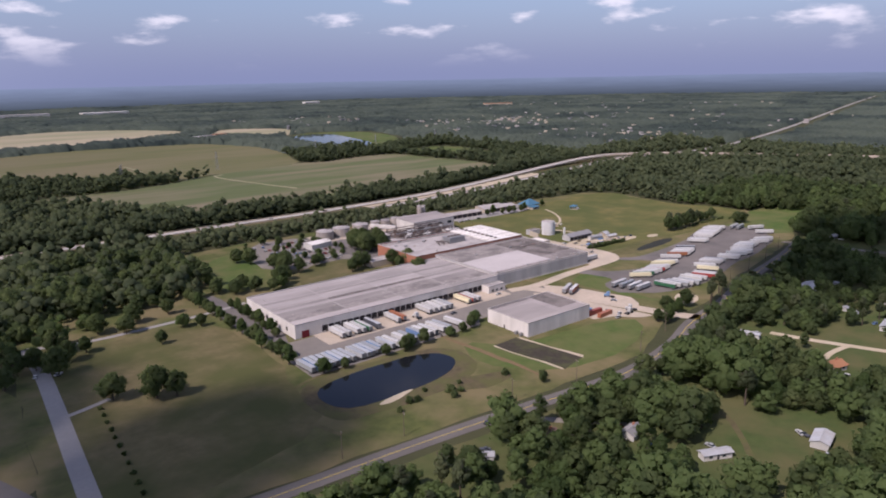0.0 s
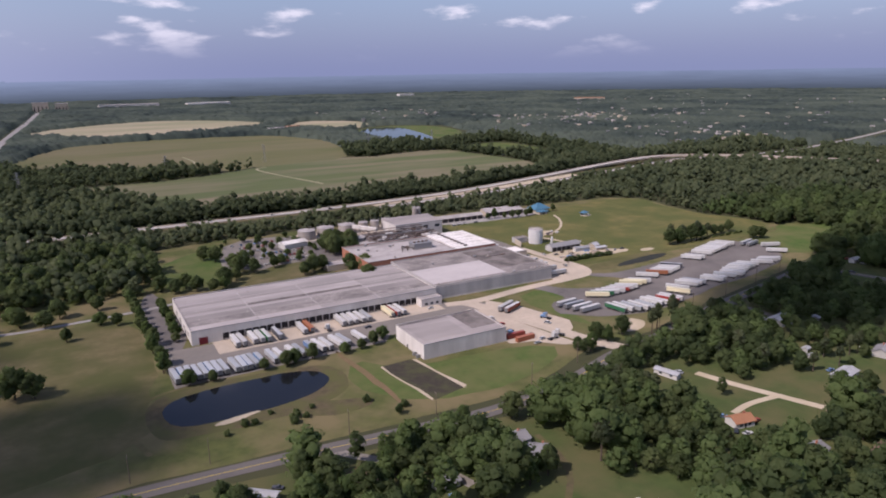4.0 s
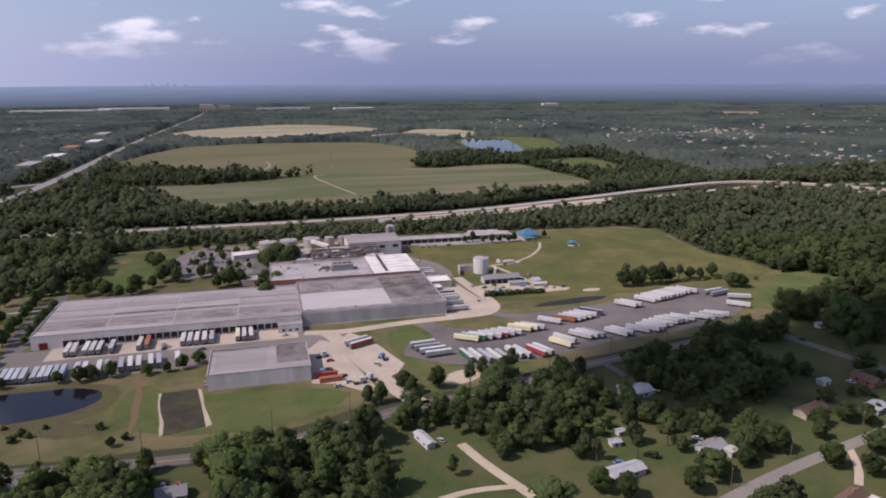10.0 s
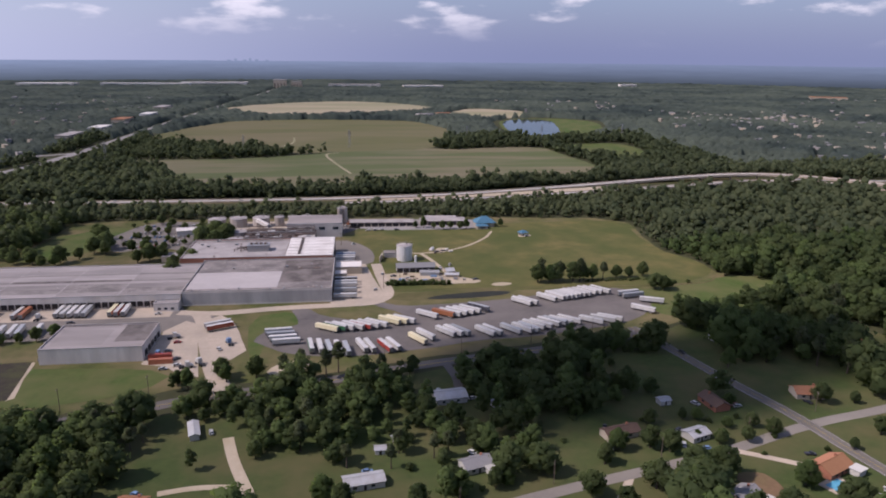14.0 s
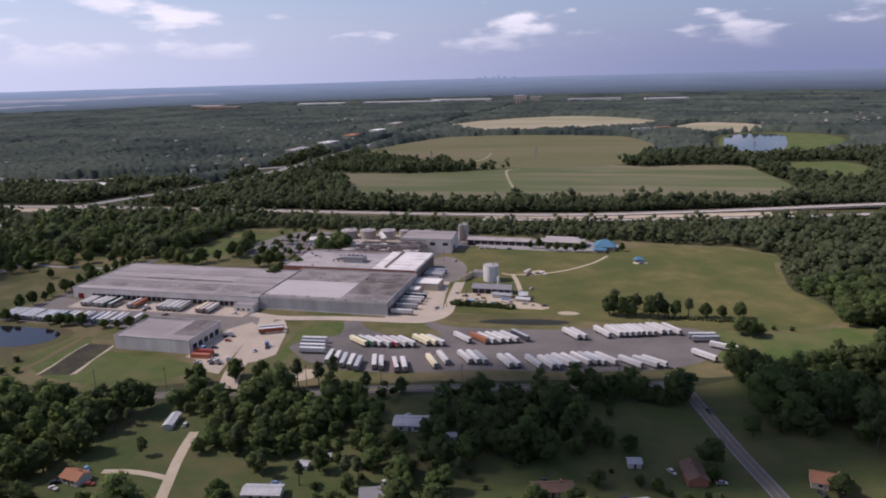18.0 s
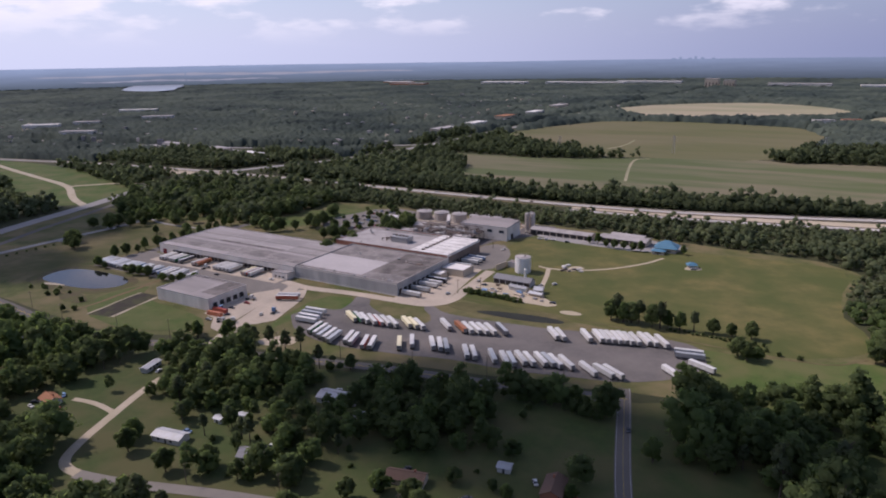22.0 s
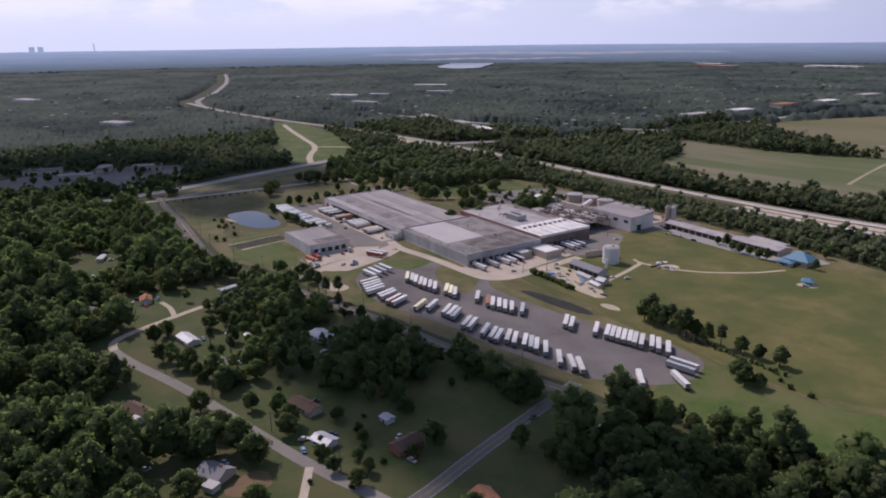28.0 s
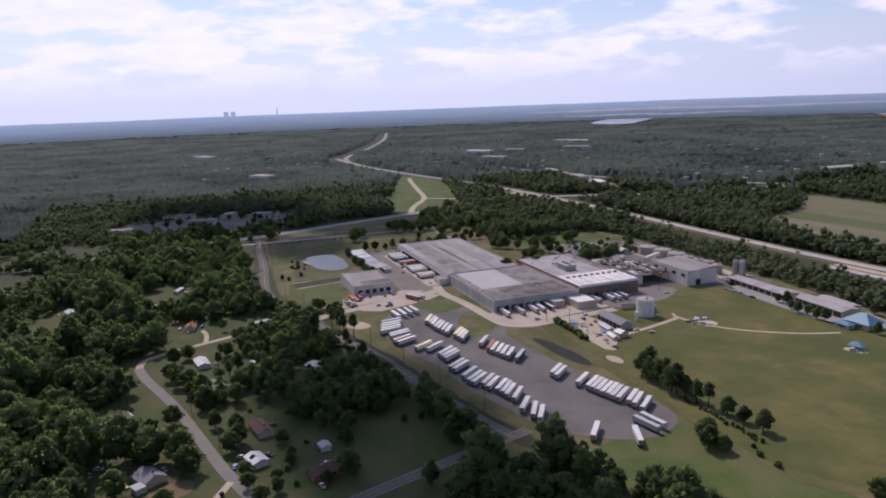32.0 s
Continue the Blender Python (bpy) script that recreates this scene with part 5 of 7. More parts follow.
shed("equipment_shed", 477.5, 420, 29, 9.5, 4.0, 0, M["shingle_grey"], M["wall_grey"], "long grey equipment shed with dark door bays", bays=6)
shed("office_trailer", 487, 407, 14, 4, 3.0, -6, M["metal_roof"], M["siding"], "white site office trailer")
shed("tool_shed", 502, 409, 6, 7, 3.2, 10, M["metal_roof"], M["wall_tan"], "small tan metal shed in the work yard")
shed("lumber_stack_shed", 503, 402, 10, 4, 2.2, -8, M["metal_roof"], M["wall_tan"], "low open-sided store in the work yard")
# its wide dark bays stand in for shade on the front wall
lb = shed("long_building", 457, 571, 60, 13, 4.2, -2, M["roof_coat"], M["wall_tan"], "long low building with a pale metal roof", "building", bays=9, pitch=0.12)
for x, y, l, d, t, h in ((505, 573, 22, 14, -4, 4.2), (526, 572, 22, 16, -4, 4.6), (515, 585, 30, 10, -4, 4.0)):
    shed("clubhouse", x, y, l, d, h, t, M["roof_coat"], M["wall_tan"], "low tan building with a pale roof near the trees", "building", bays=3, pitch=0.1)
shed("white_canopy", 283, 551, 22, 12, 4.5, 12, M["roof_white"], M["siding"], "bright white canopy roof beside the car park", "canopy", pitch=0.1)


def hip_house(name, x, y, l, d, h, turn, roof, wall, label, category, rise=3.5, eave=1.6):
    ob = thing(name, x, y, 0, turn, label, category)
    a, b, t = l / 2, d / 2, 0.3
    for r in ((-a, a, -b, -b + t), (-a, a, b - t, b), (-a, -a + t, -b + t, b - t), (a - t, a, -b + t, b - t)):
        part("wall", boxes((*r, 0, h)), wall, ob)
    A, B = a + eave, b + eave
    ridge = max(0.4, a - b)
    z0, z1 = h + 0.003, h + rise
    bm = bmesh.new()
    q = [bm.verts.new(p) for p in ((-A, -B, z0), (A, -B, z0), (A, B, z0), (-A, B, z0), (-ridge, 0, z1), (ridge, 0, z1), (-A, -B, z0 + 0.2), (A, -B, z0 + 0.2), (A, B, z0 + 0.2), (-A, B, z0 + 0.2))]
    for f in ((3, 2, 1, 0), (0, 1, 7, 6), (1, 2, 8, 7), (2, 3, 9, 8), (3, 0, 6, 9), (6, 7, 5, 4), (7, 8, 5), (8, 9, 4, 5), (9, 6, 4)):
        bm.faces.new([q[i] for i in f])
    part("roof", bm, roof, ob)
    for s in (-0.5, 0.15):
        part("window", boxes((a * s, a * s + a * 0.35, -b - 0.06, -b - 0.003, 1.0, 2.2)), M["glass"], ob)
    part("door", boxes((-0.5, 0.5, -b - 0.06, -b - 0.003, 0, 2.1)), M["door_dark"], ob)
    return ob


hip_house("blue_roof_hall", 555, 561, 17, 13, 4.0, 4, M["blue_roof"], M["wall_tan"], "tan hall with a tall bright blue hip roof", "building", 5.6, 1.6)
hip_house("blue_roof_porch", 551, 549.5, 10, 6, 2.8, 4, M["blue_roof"], M["wall_tan"], "lower blue-roofed porch of the hall", "building", 1.8, 1.0)
pv = thing("pavilion", 584, 521, 0, 20, "small open pavilion with a blue hip roof on white posts", "pavilion")
for sx in (-3, 3):
    for sy in (-2.4, 2.4):
        part("post", boxes((sx - 0.15, sx + 0.15, sy - 0.15, sy + 0.15, 0, 2.8)), M["white_paint"], pv)
bm = bmesh.new()
q = [bm.verts.new(p) for p in ((-4.2, -3.6, 2.8), (4.2, -3.6, 2.8), (4.2, 3.6, 2.8), (-4.2, 3.6, 2.8), (-1, 0, 4.8), (1, 0, 4.8))]
for f in ((3, 2, 1, 0), (0, 1, 5, 4), (1, 2, 5), (2, 3, 4, 5), (3, 0, 4)):
    bm.faces.new([q[i] for i in f])
part("roof", bm, M["blue_roof"], pv)
part("back_wall", boxes((-3, 3, 2.3, 2.5, 0, 2.6)), M["siding"], pv)

# clutter of the work yard and the tank yard
rng = random.Random(31)


def stack(x, y, l, w, h, turn, m, label):
    ob = thing("material_stack", x, y, 0.09, turn, label, "stack", "stacks of material")
    n = max(2, int(h / 0.45))
    for i in range(n):
        e = rng.uniform(0, 0.12)
        part("layer", boxes((-l / 2 + e, l / 2 - e * 0.5, -w / 2 + e, w / 2 - e, i * h / n, (i + 1) * h / n - 0.05)), M[m], ob)


for i in range(26):
    stack(rng.uniform(458, 512), rng.uniform(392, 412) if i % 2 else rng.uniform(390, 398), rng.uniform(2, 5), rng.uniform(1, 2.2), rng.uniform(0.6, 1.6), rng.uniform(-20, 20), rng.choice(("wood", "steel", "wall_tan", "paint_blue", "concrete")), "low stack of building material in the work yard")
for i in range(12):
    stack(rng.uniform(494, 512), rng.uniform(464, 482), rng.uniform(1.5, 4), rng.uniform(1, 2), rng.uniform(0.6, 1.5), rng.uniform(0, 90), rng.choice(("roof_white", "concrete", "steel_dark")), "pale heap of stacked material on the meadow")
for i in range(18):
    stack(rng.uniform(400, 426), rng.uniform(562, 594), rng.uniform(2, 5), rng.uniform(1, 2.4), rng.uniform(0.8, 2.2), rng.uniform(0, 90), rng.choice(("paint_orange", "concrete", "wall_tan", "steel")), "orange and pale stack beside the silos")

# ---- houses ----
for i, (x, y, l, d, turn, h, roof, wall, label) in enumerate(HOMES):
    l, d = l * 0.88, d * 0.88
    small = l < 7
    ob = shed("garden_shed" if small else "house", x, y, l, d, h, turn, M[roof], M[wall], label, "shed" if small else "house", pitch=0.16 if roof == "metal_roof" else 0.24)
    a, b = l / 2, d / 2
    part("door", boxes((-0.5, 0.5, -b - 0.07, -b - 0.003, 0.1, 2.1)), M["door_dark"], ob)
    if not small:
        for s in (-1, 1):
            for px in (-0.62, 0.3):
                y0, y1 = (-b - 0.07, -b - 0.003) if s < 0 else (b + 0.003, b + 0.07)
                part("window", boxes((a * px, a * px + 1.5, y0, y1, 1.0, 2.1)), M["glass"], ob)
        if roof.startswith("shingle"):
            part("chimney", boxes((a * 0.4, a * 0.4 + 0.8, 0.2, 1.0, h - 0.3, h + d * 0.24 + 1.0)), M["brick_red"], ob)
        if i in (3, 11, 12, 13):
            wing = boxes((a - 3.5, a + 1.5, -b - 4.5, -b - 0.01, 0, h - 0.2), (a - 3.9, a + 1.9, -b - 4.9, -b - 0.02, h - 0.2, h + 0.1))
            part("porch", wing, M["siding"], ob, "pale flat-roofed porch")
pool = thing("swimming_pool", 616, 127, 0.06, 25, "light blue swimming pool with a pale deck", "pool")
part("deck", boxes((-6, 6, -4, 4, 0, 0.14)), M["concrete"], pool)
part("water", boxes((-4, 4, -2.2, 2.2, 0.144, 0.16)), mat("pool_water", (0.12, 0.42, 0.58), (0.10, 0.36, 0.52), fine=0.6, rough=0.1), pool)
pt = thing("patio", 497, 105, 0.06, 22, "white concrete patio behind a house", "patio")
part("slab", boxes((-5, 5, -4, 4, 0, 0.12)), M["roof_white"], pt)


# ---- trailers and vehicles ----
def wheel_mesh(r, w):
    bm = bmesh.new()
    v = cylinder(bm, 0, 0, -w / 2, w / 2, r, n=14)
    bmesh.ops.rotate(bm, verts=v, cent=(0, 0, 0), matrix=Matrix.Rotation(math.pi / 2, 3, "X"))
    return finish("wheel", bm, M["tyre"])


def rim_mesh(r, w):
    bm = bmesh.new()
    v = cylinder(bm, 0, 0, -w / 2, w / 2, r, n=10)
    bmesh.ops.rotate(bm, verts=v, cent=(0, 0, 0), matrix=Matrix.Rotation(math.pi / 2, 3, "X"))
    return finish("rim", bm, M["silver"])


BIG_WHEEL, BIG_RIM = wheel_mesh(0.52, 0.55), rim_mesh(0.28, 0.57)
CAR_WHEEL = wheel_mesh(0.33, 0.24)


def make_trailer(paint, label, length=15.6, roof="white_paint"):
    ob = thing("semi_trailer", 0, 0, -50, 0, label, "trailer", "parked semi-trailers")
    a, w = length / 2, 1.3
    bm = boxes((-a, a, -w, w, 1.15, 3.72), bevel=0.06)
    part("body", bm, M[paint], ob)
    part("roof", boxes((-a + 0.1, a - 0.1, -w + 0.08, w - 0.08, 3.722, 3.76)), M[roof], ob)
    # dark rail colour imitates the shade along the lower edge
    part("rail", boxes((-a, a, -w - 0.03, -w - 0.002, 1.1, 1.32), (-a, a, w + 0.002, w + 0.03, 1.1, 1.32)), M["chassis"], ob)
    for s in (-1, 1):
        y0, y1 = (-w + 0.08, -0.02) if s < 0 else (0.02, w - 0.08)
        # doors greyer than the body, as a colour for the shaded end
        d = part("rear_door", boxes((-a - 0.06, -a - 0.003, y0, y1, 1.25, 3.62)), M["steel"], ob)
        part("lock_rod", boxes((-a - 0.11, -a - 0.063, s * 0.35 - 0.03, s * 0.35 + 0.03, 1.3, 3.58)), M["chassis"], d)
    part("chassis", boxes((-a + 0.4, a - 0.6, -0.55, -0.4, 0.8, 1.14), (-a + 0.4, a - 0.6, 0.4, 0.55, 0.8, 1.14), (-a + 0.8, -a + 3.6, -1.05, 1.05, 0.55, 0.8)), M["chassis"], ob)
    part("underride_guard", boxes((-a, -a + 0.12, -1.1, 1.1, 0.5, 0.65), (-a, -a + 0.1, -0.6, -0.5, 0.65, 1.15), (-a, -a + 0.1, 0.5, 0.6, 0.65, 1.15)), M["chassis"], ob)
    for x in (-a + 1.5, -a + 2.8):
        for y in (-0.95, 0.95):
            wl = shared("wheel", BIG_WHEEL, ob, pose(x, y, 0.52))
            shared("rim", BIG_RIM, wl)
    for y in (-0.8, 0.8):
        part("landing_leg", boxes((a - 3.0, a - 2.85, y - 0.08, y + 0.08, 0.06, 1.14), (a - 3.1, a - 2.75, y - 0.15, y + 0.15, 0, 0.06)), M["chassis"], ob)
    return ob


TRAILER = {
    "w": make_trailer("white_paint", "white semi-trailer parked on asphalt"),
    "s": make_trailer("silver", "dull silver semi-trailer parked on asphalt", roof="silver"),
    "b": make_trailer("paint_blue", "pale blue semi-trailer with a silver roof", roof="silver"),
    "r": make_trailer("paint_red", "red-brown semi-trailer with a pale roof"),
    "o": make_trailer("paint_orange", "orange semi-trailer parked in the row", roof="paint_orange"),
    "y": make_trailer("paint_yellow", "cream-yellow semi-trailer with a pale roof", roof="paint_yellow"),
    "g": make_trailer("paint_green", "dark green semi-trailer with a pale roof"),
    "d": make_trailer("paint_dark", "dark semi-trailer with a grey roof", roof="silver"),
}
ROWS_OF = [  # kinds, first x, y, step x, y, turn
    ("wsww", 388, 301, 1.9, -5.4, 5),
    ("gwsws", 408, 277, 5.0, -1.4, 100), ("ww", 436, 274.5, 4.4, 0, 108), ("rw", 449, 274, 4.6, 0.6, 113),
    ("yw", 468, 282, 5.0, 6.0, 122), ("wws", 485, 291, 4.4, 0.6, 126), ("ww", 508, 290, 4.4, 0.6, 126),
    ("s", 524, 291, 0, 0, 127), ("ws", 531, 292, 4.0, 0.8, 128), ("ww", 539, 297, 4.6, 0.6, 134), ("wsw", 549, 300, 4.0, 1.0, 136), ("w", 563, 303, 0, 0, 138),
    ("w", 576, 301, 0, 0, 140), ("ww", 584, 302.5, 4.6, 1.0, 146),
    ("ygw", 416, 303.5, 4.6, 0.9, 146), ("wrww", 431, 305.5, 4.7, 0.8, 144), ("yyw", 453, 312, 4.6, 0.7, 142),
    ("w", 477, 321, 0, 0, 138), ("owwww", 487, 321, 4.5, 1.3, 142), ("d", 511, 330, 0, 0, 138), ("ww", 541, 339, 4.3, 0.6, 130),
    ("w", 559.5, 345, 0, 0, 128), ("wwwwwww", 566, 347.5, 3.35, 0.95, 128), ("ww", 591, 355.5, 3.9, 0.8, 130), ("w", 601, 357, 0, 0, 130),
    ("ws", 618, 349, 1.6, -5.0, 12), ("w", 628, 333, 0, 0, 155), ("w", 616, 318, 0, 0, 140),
    ("sbsdsbss", 150, 311, 3.35, -0.1, 94), ("ssbsb", 179, 310, 3.3, 0.1, 95), ("sw", 199, 311.5, 4.0, 0.1, 96), ("ws", 210, 312, 4.2, 0.2, 96), ("bww", 221, 313, 4.4, 0.2, 97), ("ws", 236, 314, 4.4, 0.2, 97), ("w", 250, 315, 0, 0, 97),
    ("ww", 187, 344, 3.6, 0, 93), ("wwg", 197, 344, 3.7, 0, 93), ("d", 211, 344, 0, 0, 93), ("wo", 226, 345, 4.3, 0, 92), ("wwwws", 250, 345, 4.1, 0, 91), ("yrw", 282, 345, 3.9, 0, 92),
    ("wr", 351, 316, 1.9, -4.3, 26),
]
for kinds, x, y, dx, dy, turn in ROWS_OF:
    for i, k in enumerate(kinds):
        j = random.uniform(-1.5, 1.5)
        copy_thing(TRAILER[k], pose(x + dx * i + random.uniform(-0.2, 0.2), y + dy * i + random.uniform(-0.5, 0.5), 0.12, 0, 0, turn + j))
for y, k in ((360, "w"), (372, "s"), (383, "w"), (389, "w"), (396, "d")):
    copy_thing(TRAILER[k], pose(425.6, y, 0.125, 0, 0, 180))
for y, k in ((438, "s"), (450, "w"), (456, "w"), (462, "b")):
    copy_thing(TRAILER[k], pose(424.2, y, 0.125, 0, 0, 180))
for ob in TRAILER.values():
    for o in [*ob.children_recursive, ob]:
        bpy.data.objects.remove(o)


def make_tractor(paint, label):
    ob = thing("truck_tractor", 0, 0, -50, 0, label, "truck", "truck tractors")
    part("cab", boxes((0.2, 2.2, -1.2, 1.2, 1.0, 3.6), bevel=0.15), M[paint], ob)
    part("hood", boxes((2.2, 3.9, -0.95, 0.95, 1.0, 2.1), bevel=0.15), M[paint], ob)
    part("windscreen", boxes((2.18, 2.23, -1.0, 1.0, 2.3, 3.2)), M["glass"], ob)
    part("chassis", boxes((-3.4, 3.8, -0.5, 0.5, 0.6, 1.0)), M["chassis"], ob)
    part("fifth_wheel", boxes((-2.4, -1.0, -0.6, 0.6, 1.0, 1.15)), M["chassis"], ob)
    part("bumper", boxes((3.9, 4.1, -1.2, 1.2, 0.4, 0.9)), M["silver"], ob)
    for x in (3.0, -1.2, -2.5):
        for y in (-0.95, 0.95):
            shared("wheel", BIG_WHEEL, ob, pose(x, y, 0.52))
    for y in (-1.15, 1.15):
        bm = bmesh.new()
        rod(bm, (0.0, y, 1.0), (0.0, y, 4.0), 0.09)
        part("exhaust", bm, M["silver"], ob)
    return ob


def make_car(paint, label, kind="sedan"):
    ob = thing("car" if kind == "sedan" else "pickup", 0, 0, -50, 0, label, "car", "parked cars")
    bm = boxes((-2.25, 2.25, -0.9, 0.9, 0.35, 0.95), bevel=0.14)
    part("body", bm, M[paint], ob)
    bm = bmesh.new()
    lo, hi = ((-1.7, 1.2), (-1.2, 0.5)) if kind == "sedan" else ((-0.3, 1.3), (-0.2, 0.7))
    q = [bm.verts.new(p) for p in ((lo[0], -0.84, 0.93), (lo[1], -0.84, 0.93), (lo[1], 0.84, 0.93), (lo[0], 0.84, 0.93), (hi[0], -0.68, 1.45), (hi[1], -0.68, 1.45), (hi[1], 0.68, 1.45), (hi[0], 0.68, 1.45))]
    for f in ((3, 2, 1, 0), (0, 1, 5, 4), (1, 2, 6, 5), (2, 3, 7, 6), (3, 0, 4, 7), (4, 5, 6, 7)):
        bm.faces.new([q[i] for i in f])
    part("glasshouse", bm, M["glass"], ob)
    part("roof", boxes((hi[0] - 0.02, hi[1] + 0.02, -0.7, 0.7, 1.452, 1.50), bevel=0.02), M[paint], ob)
    for x in (-1.4, 1.4):
        for y in (-0.8, 0.8):
            shared("wheel", CAR_WHEEL, ob, pose(x, y, 0.33))
    return ob


CARS = [make_car("white_paint", "white parked saloon car"), make_car("silver", "silver parked saloon car"), make_car("paint_dark", "dark parked saloon car"),
        make_car("paint_red", "dark red parked saloon car"), make_car("paint_blue", "blue parked saloon car"), make_car("white_paint", "white parked pickup truck", "pickup"),
        make_car("paint_dark", "dark parked pickup truck", "pickup"), make_car("paint_yellow_bright", "bright yellow pickup under trees", "pickup")]
TRACT = make_tractor("white_paint", "white truck tractor in the yard")
TRACT_B = make_tractor("paint_blue", "blue truck tractor in the yard")
CAR_AT = []
rng = random.Random(21)
for row in range(5):
    for i in range(13):
        if rng.random() < 0.72:
            CAR_AT.append((236 + i * 4.0, 524 + row * 14, 90 + rng.uniform(-3, 3), rng.choice([0, 0, 1, 1, 2, 3, 4, 5])))
CAR_AT += [(246 + i * 3.6, 503 + 0.6 * i, 95, rng.choice([0, 1, 2, 3])) for i in range(11)]
CAR_AT += [(38, 392, 80, 0), (44, 398, 70, 2), (48, 388, 30, 1), (184, 207.5, -3, 2), (190, 176, 20, 7), (198, 186, 60, 5), (488, 210, 15, 0), (612, 252, -70, 2), (632, 121, 60, 5), (627, 117, 60, 0),
           (555, 99, 80, 0), (560, 96, 10, 1), (386, 84, 20, 0), (396, 95, 15, 1), (508, 99, 20, 0), (268, 104, 10, 1), (540, 160, 30, 2), (497, 424, 80, 5), (505, 431, 70, 0), (519, 393, 10, 6), (499, 470, 15, 2),
           (586, 516, 30, 1), (460, 406, 5, 6), (452, 412, 90, 0), (470, 399, 15, 1), (444, 548, 10, 0), (450, 549, 12, 0), (456, 550, 8, 5), (470, 549, 10, 2), (430, 500, 60, 5), (358, 281, -60, 1),
           (340, 262, 20, 0), (334, 258, 5, 1), (338, 270, 40, 6), (331, 281, 0, 2), (333, 293, 5, 3), (310, 341, 0, 5), (262, 330, 0, 6), (446, 376, 80, 1), (362, 138, 10, 3), (347, 136, 40, 2), (610, 190, 10, 1), (570, 160, 70, 0)]
CAR_AT += [(x, 698.5 + rng.uniform(-5, 5), 0, rng.choice([0, 1, 2, 5])) for x in (40, 95, 170, 240, 305, 370)]
for x, y, turn, k in CAR_AT:
    z = 0.12 if not 690 < y < 710 else 0.51
    copy_thing(CARS[k], pose(x, y, z, 0, 0, turn))
for x, y, turn, k in ((352, 262, 130, 0), (345, 259, 10, 0), (326, 275, 0, 1), (329, 300, 20, 0), (362.5, 288, 118, 1), (240, 338, 92, 0)):
    copy_thing(TRACT if k == 0 else TRACT_B, pose(x, y, 0.125, 0, 0, turn))
g = random.Random(77)
for n, h in enumerate(HOMES):      # a car or two by each dwelling
    if h[2] < 8:
        continue
    for _ in range(1 + n % 2):
        a = radians(h[4] + g.choice((70, 110, 250)))
        r = h[3] * 0.5 + g.uniform(3.5, 6)
        copy_thing(CARS[g.randrange(7)], pose(h[0] + r * math.cos(a), h[1] + r * math.sin(a), 0.06, 0, 0, g.uniform(0, 360)))
for ob in [*CARS, TRACT, TRACT_B]:
    for o in [*ob.children_recursive, ob]:
        bpy.data.objects.remove(o)


# cargo boxes beside the small warehouse
def cargo_box(x, y, z, turn, paint, label):
    ob = thing("cargo_container", x, y, z, turn, label, "container", "cargo containers")
    part("shell", boxes((-6, 6, -1.2, 1.2, 0.1, 2.7)), M[paint], ob)
    rows = [(-5.8 + i * 0.6, -5.55 + i * 0.6, s * 1.2 - (0.05 if s < 0 else 0.002 - 0.004), s * 1.2 + (0.05 if s > 0 else -0.002), 0.25, 2.55) for i in range(20) for s in (1,)]
    part("corrugation", boxes(*rows), M[paint], ob)
    part("door", boxes((-6.06, -6.003, -1.1, 1.1, 0.2, 2.6)), M[paint], ob)
    part("base_frame", boxes((-6, 6, -1.2, 1.2, 0, 0.098)), M["chassis"], ob)


cargo_box(331, 266, 0.12, 4, "paint_orange", "rusty orange cargo container beside the small warehouse")
cargo_box(329, 272.5, 0.12, 2, "paint_red", "red-brown cargo container beside the small warehouse")


# ---- poles and pylons ----
def pole(x, y, h, turn, label="tall wooden utility pole with a crossarm", arms=1, base=0.0):
    ob = thing("utility_pole", x, y, base, turn, label, "pole", "utility poles")
    bm = bmesh.new()
    cylinder(bm, 0, 0, 0, h, 0.19, 0.12, n=8)
    part("pole", bm, M["wood"], ob)
    for i in range(arms):
        part("crossarm", boxes((-1.2, 1.2, -0.07, 0.07, h - 0.8 - i, h - 0.65 - i)), M["wood"], ob)
        for x2 in (-1.1, -0.4, 0.4, 1.1):
            bm = bmesh.new()
            cylinder(bm, x2, 0, h - 0.65 - i, h - 0.4 - i, 0.06, n=6)
            part("insulator", bm, M["tank_grey"], ob)


for x, y, h in ((121, 223, 12), (150, 222, 11), (206, 216, 12), (246, 213, 11), (300, 216, 12), (336, 226, 12), (410, 242, 12), (448, 252, 12), (490, 262, 11), (531, 271, 12), (570, 281, 11)):
    pole(x, y, h, 80)
for x, y in ((556, 151), (508, 139), (470, 126), (600, 163), (644, 182)):
    pole(x, y, 10, 70)
for x, y in ((452, 380), (464, 392), (420, 500), (512, 590)):
    pole(x, y, 11, 20, "slim wooden pole in the yard")


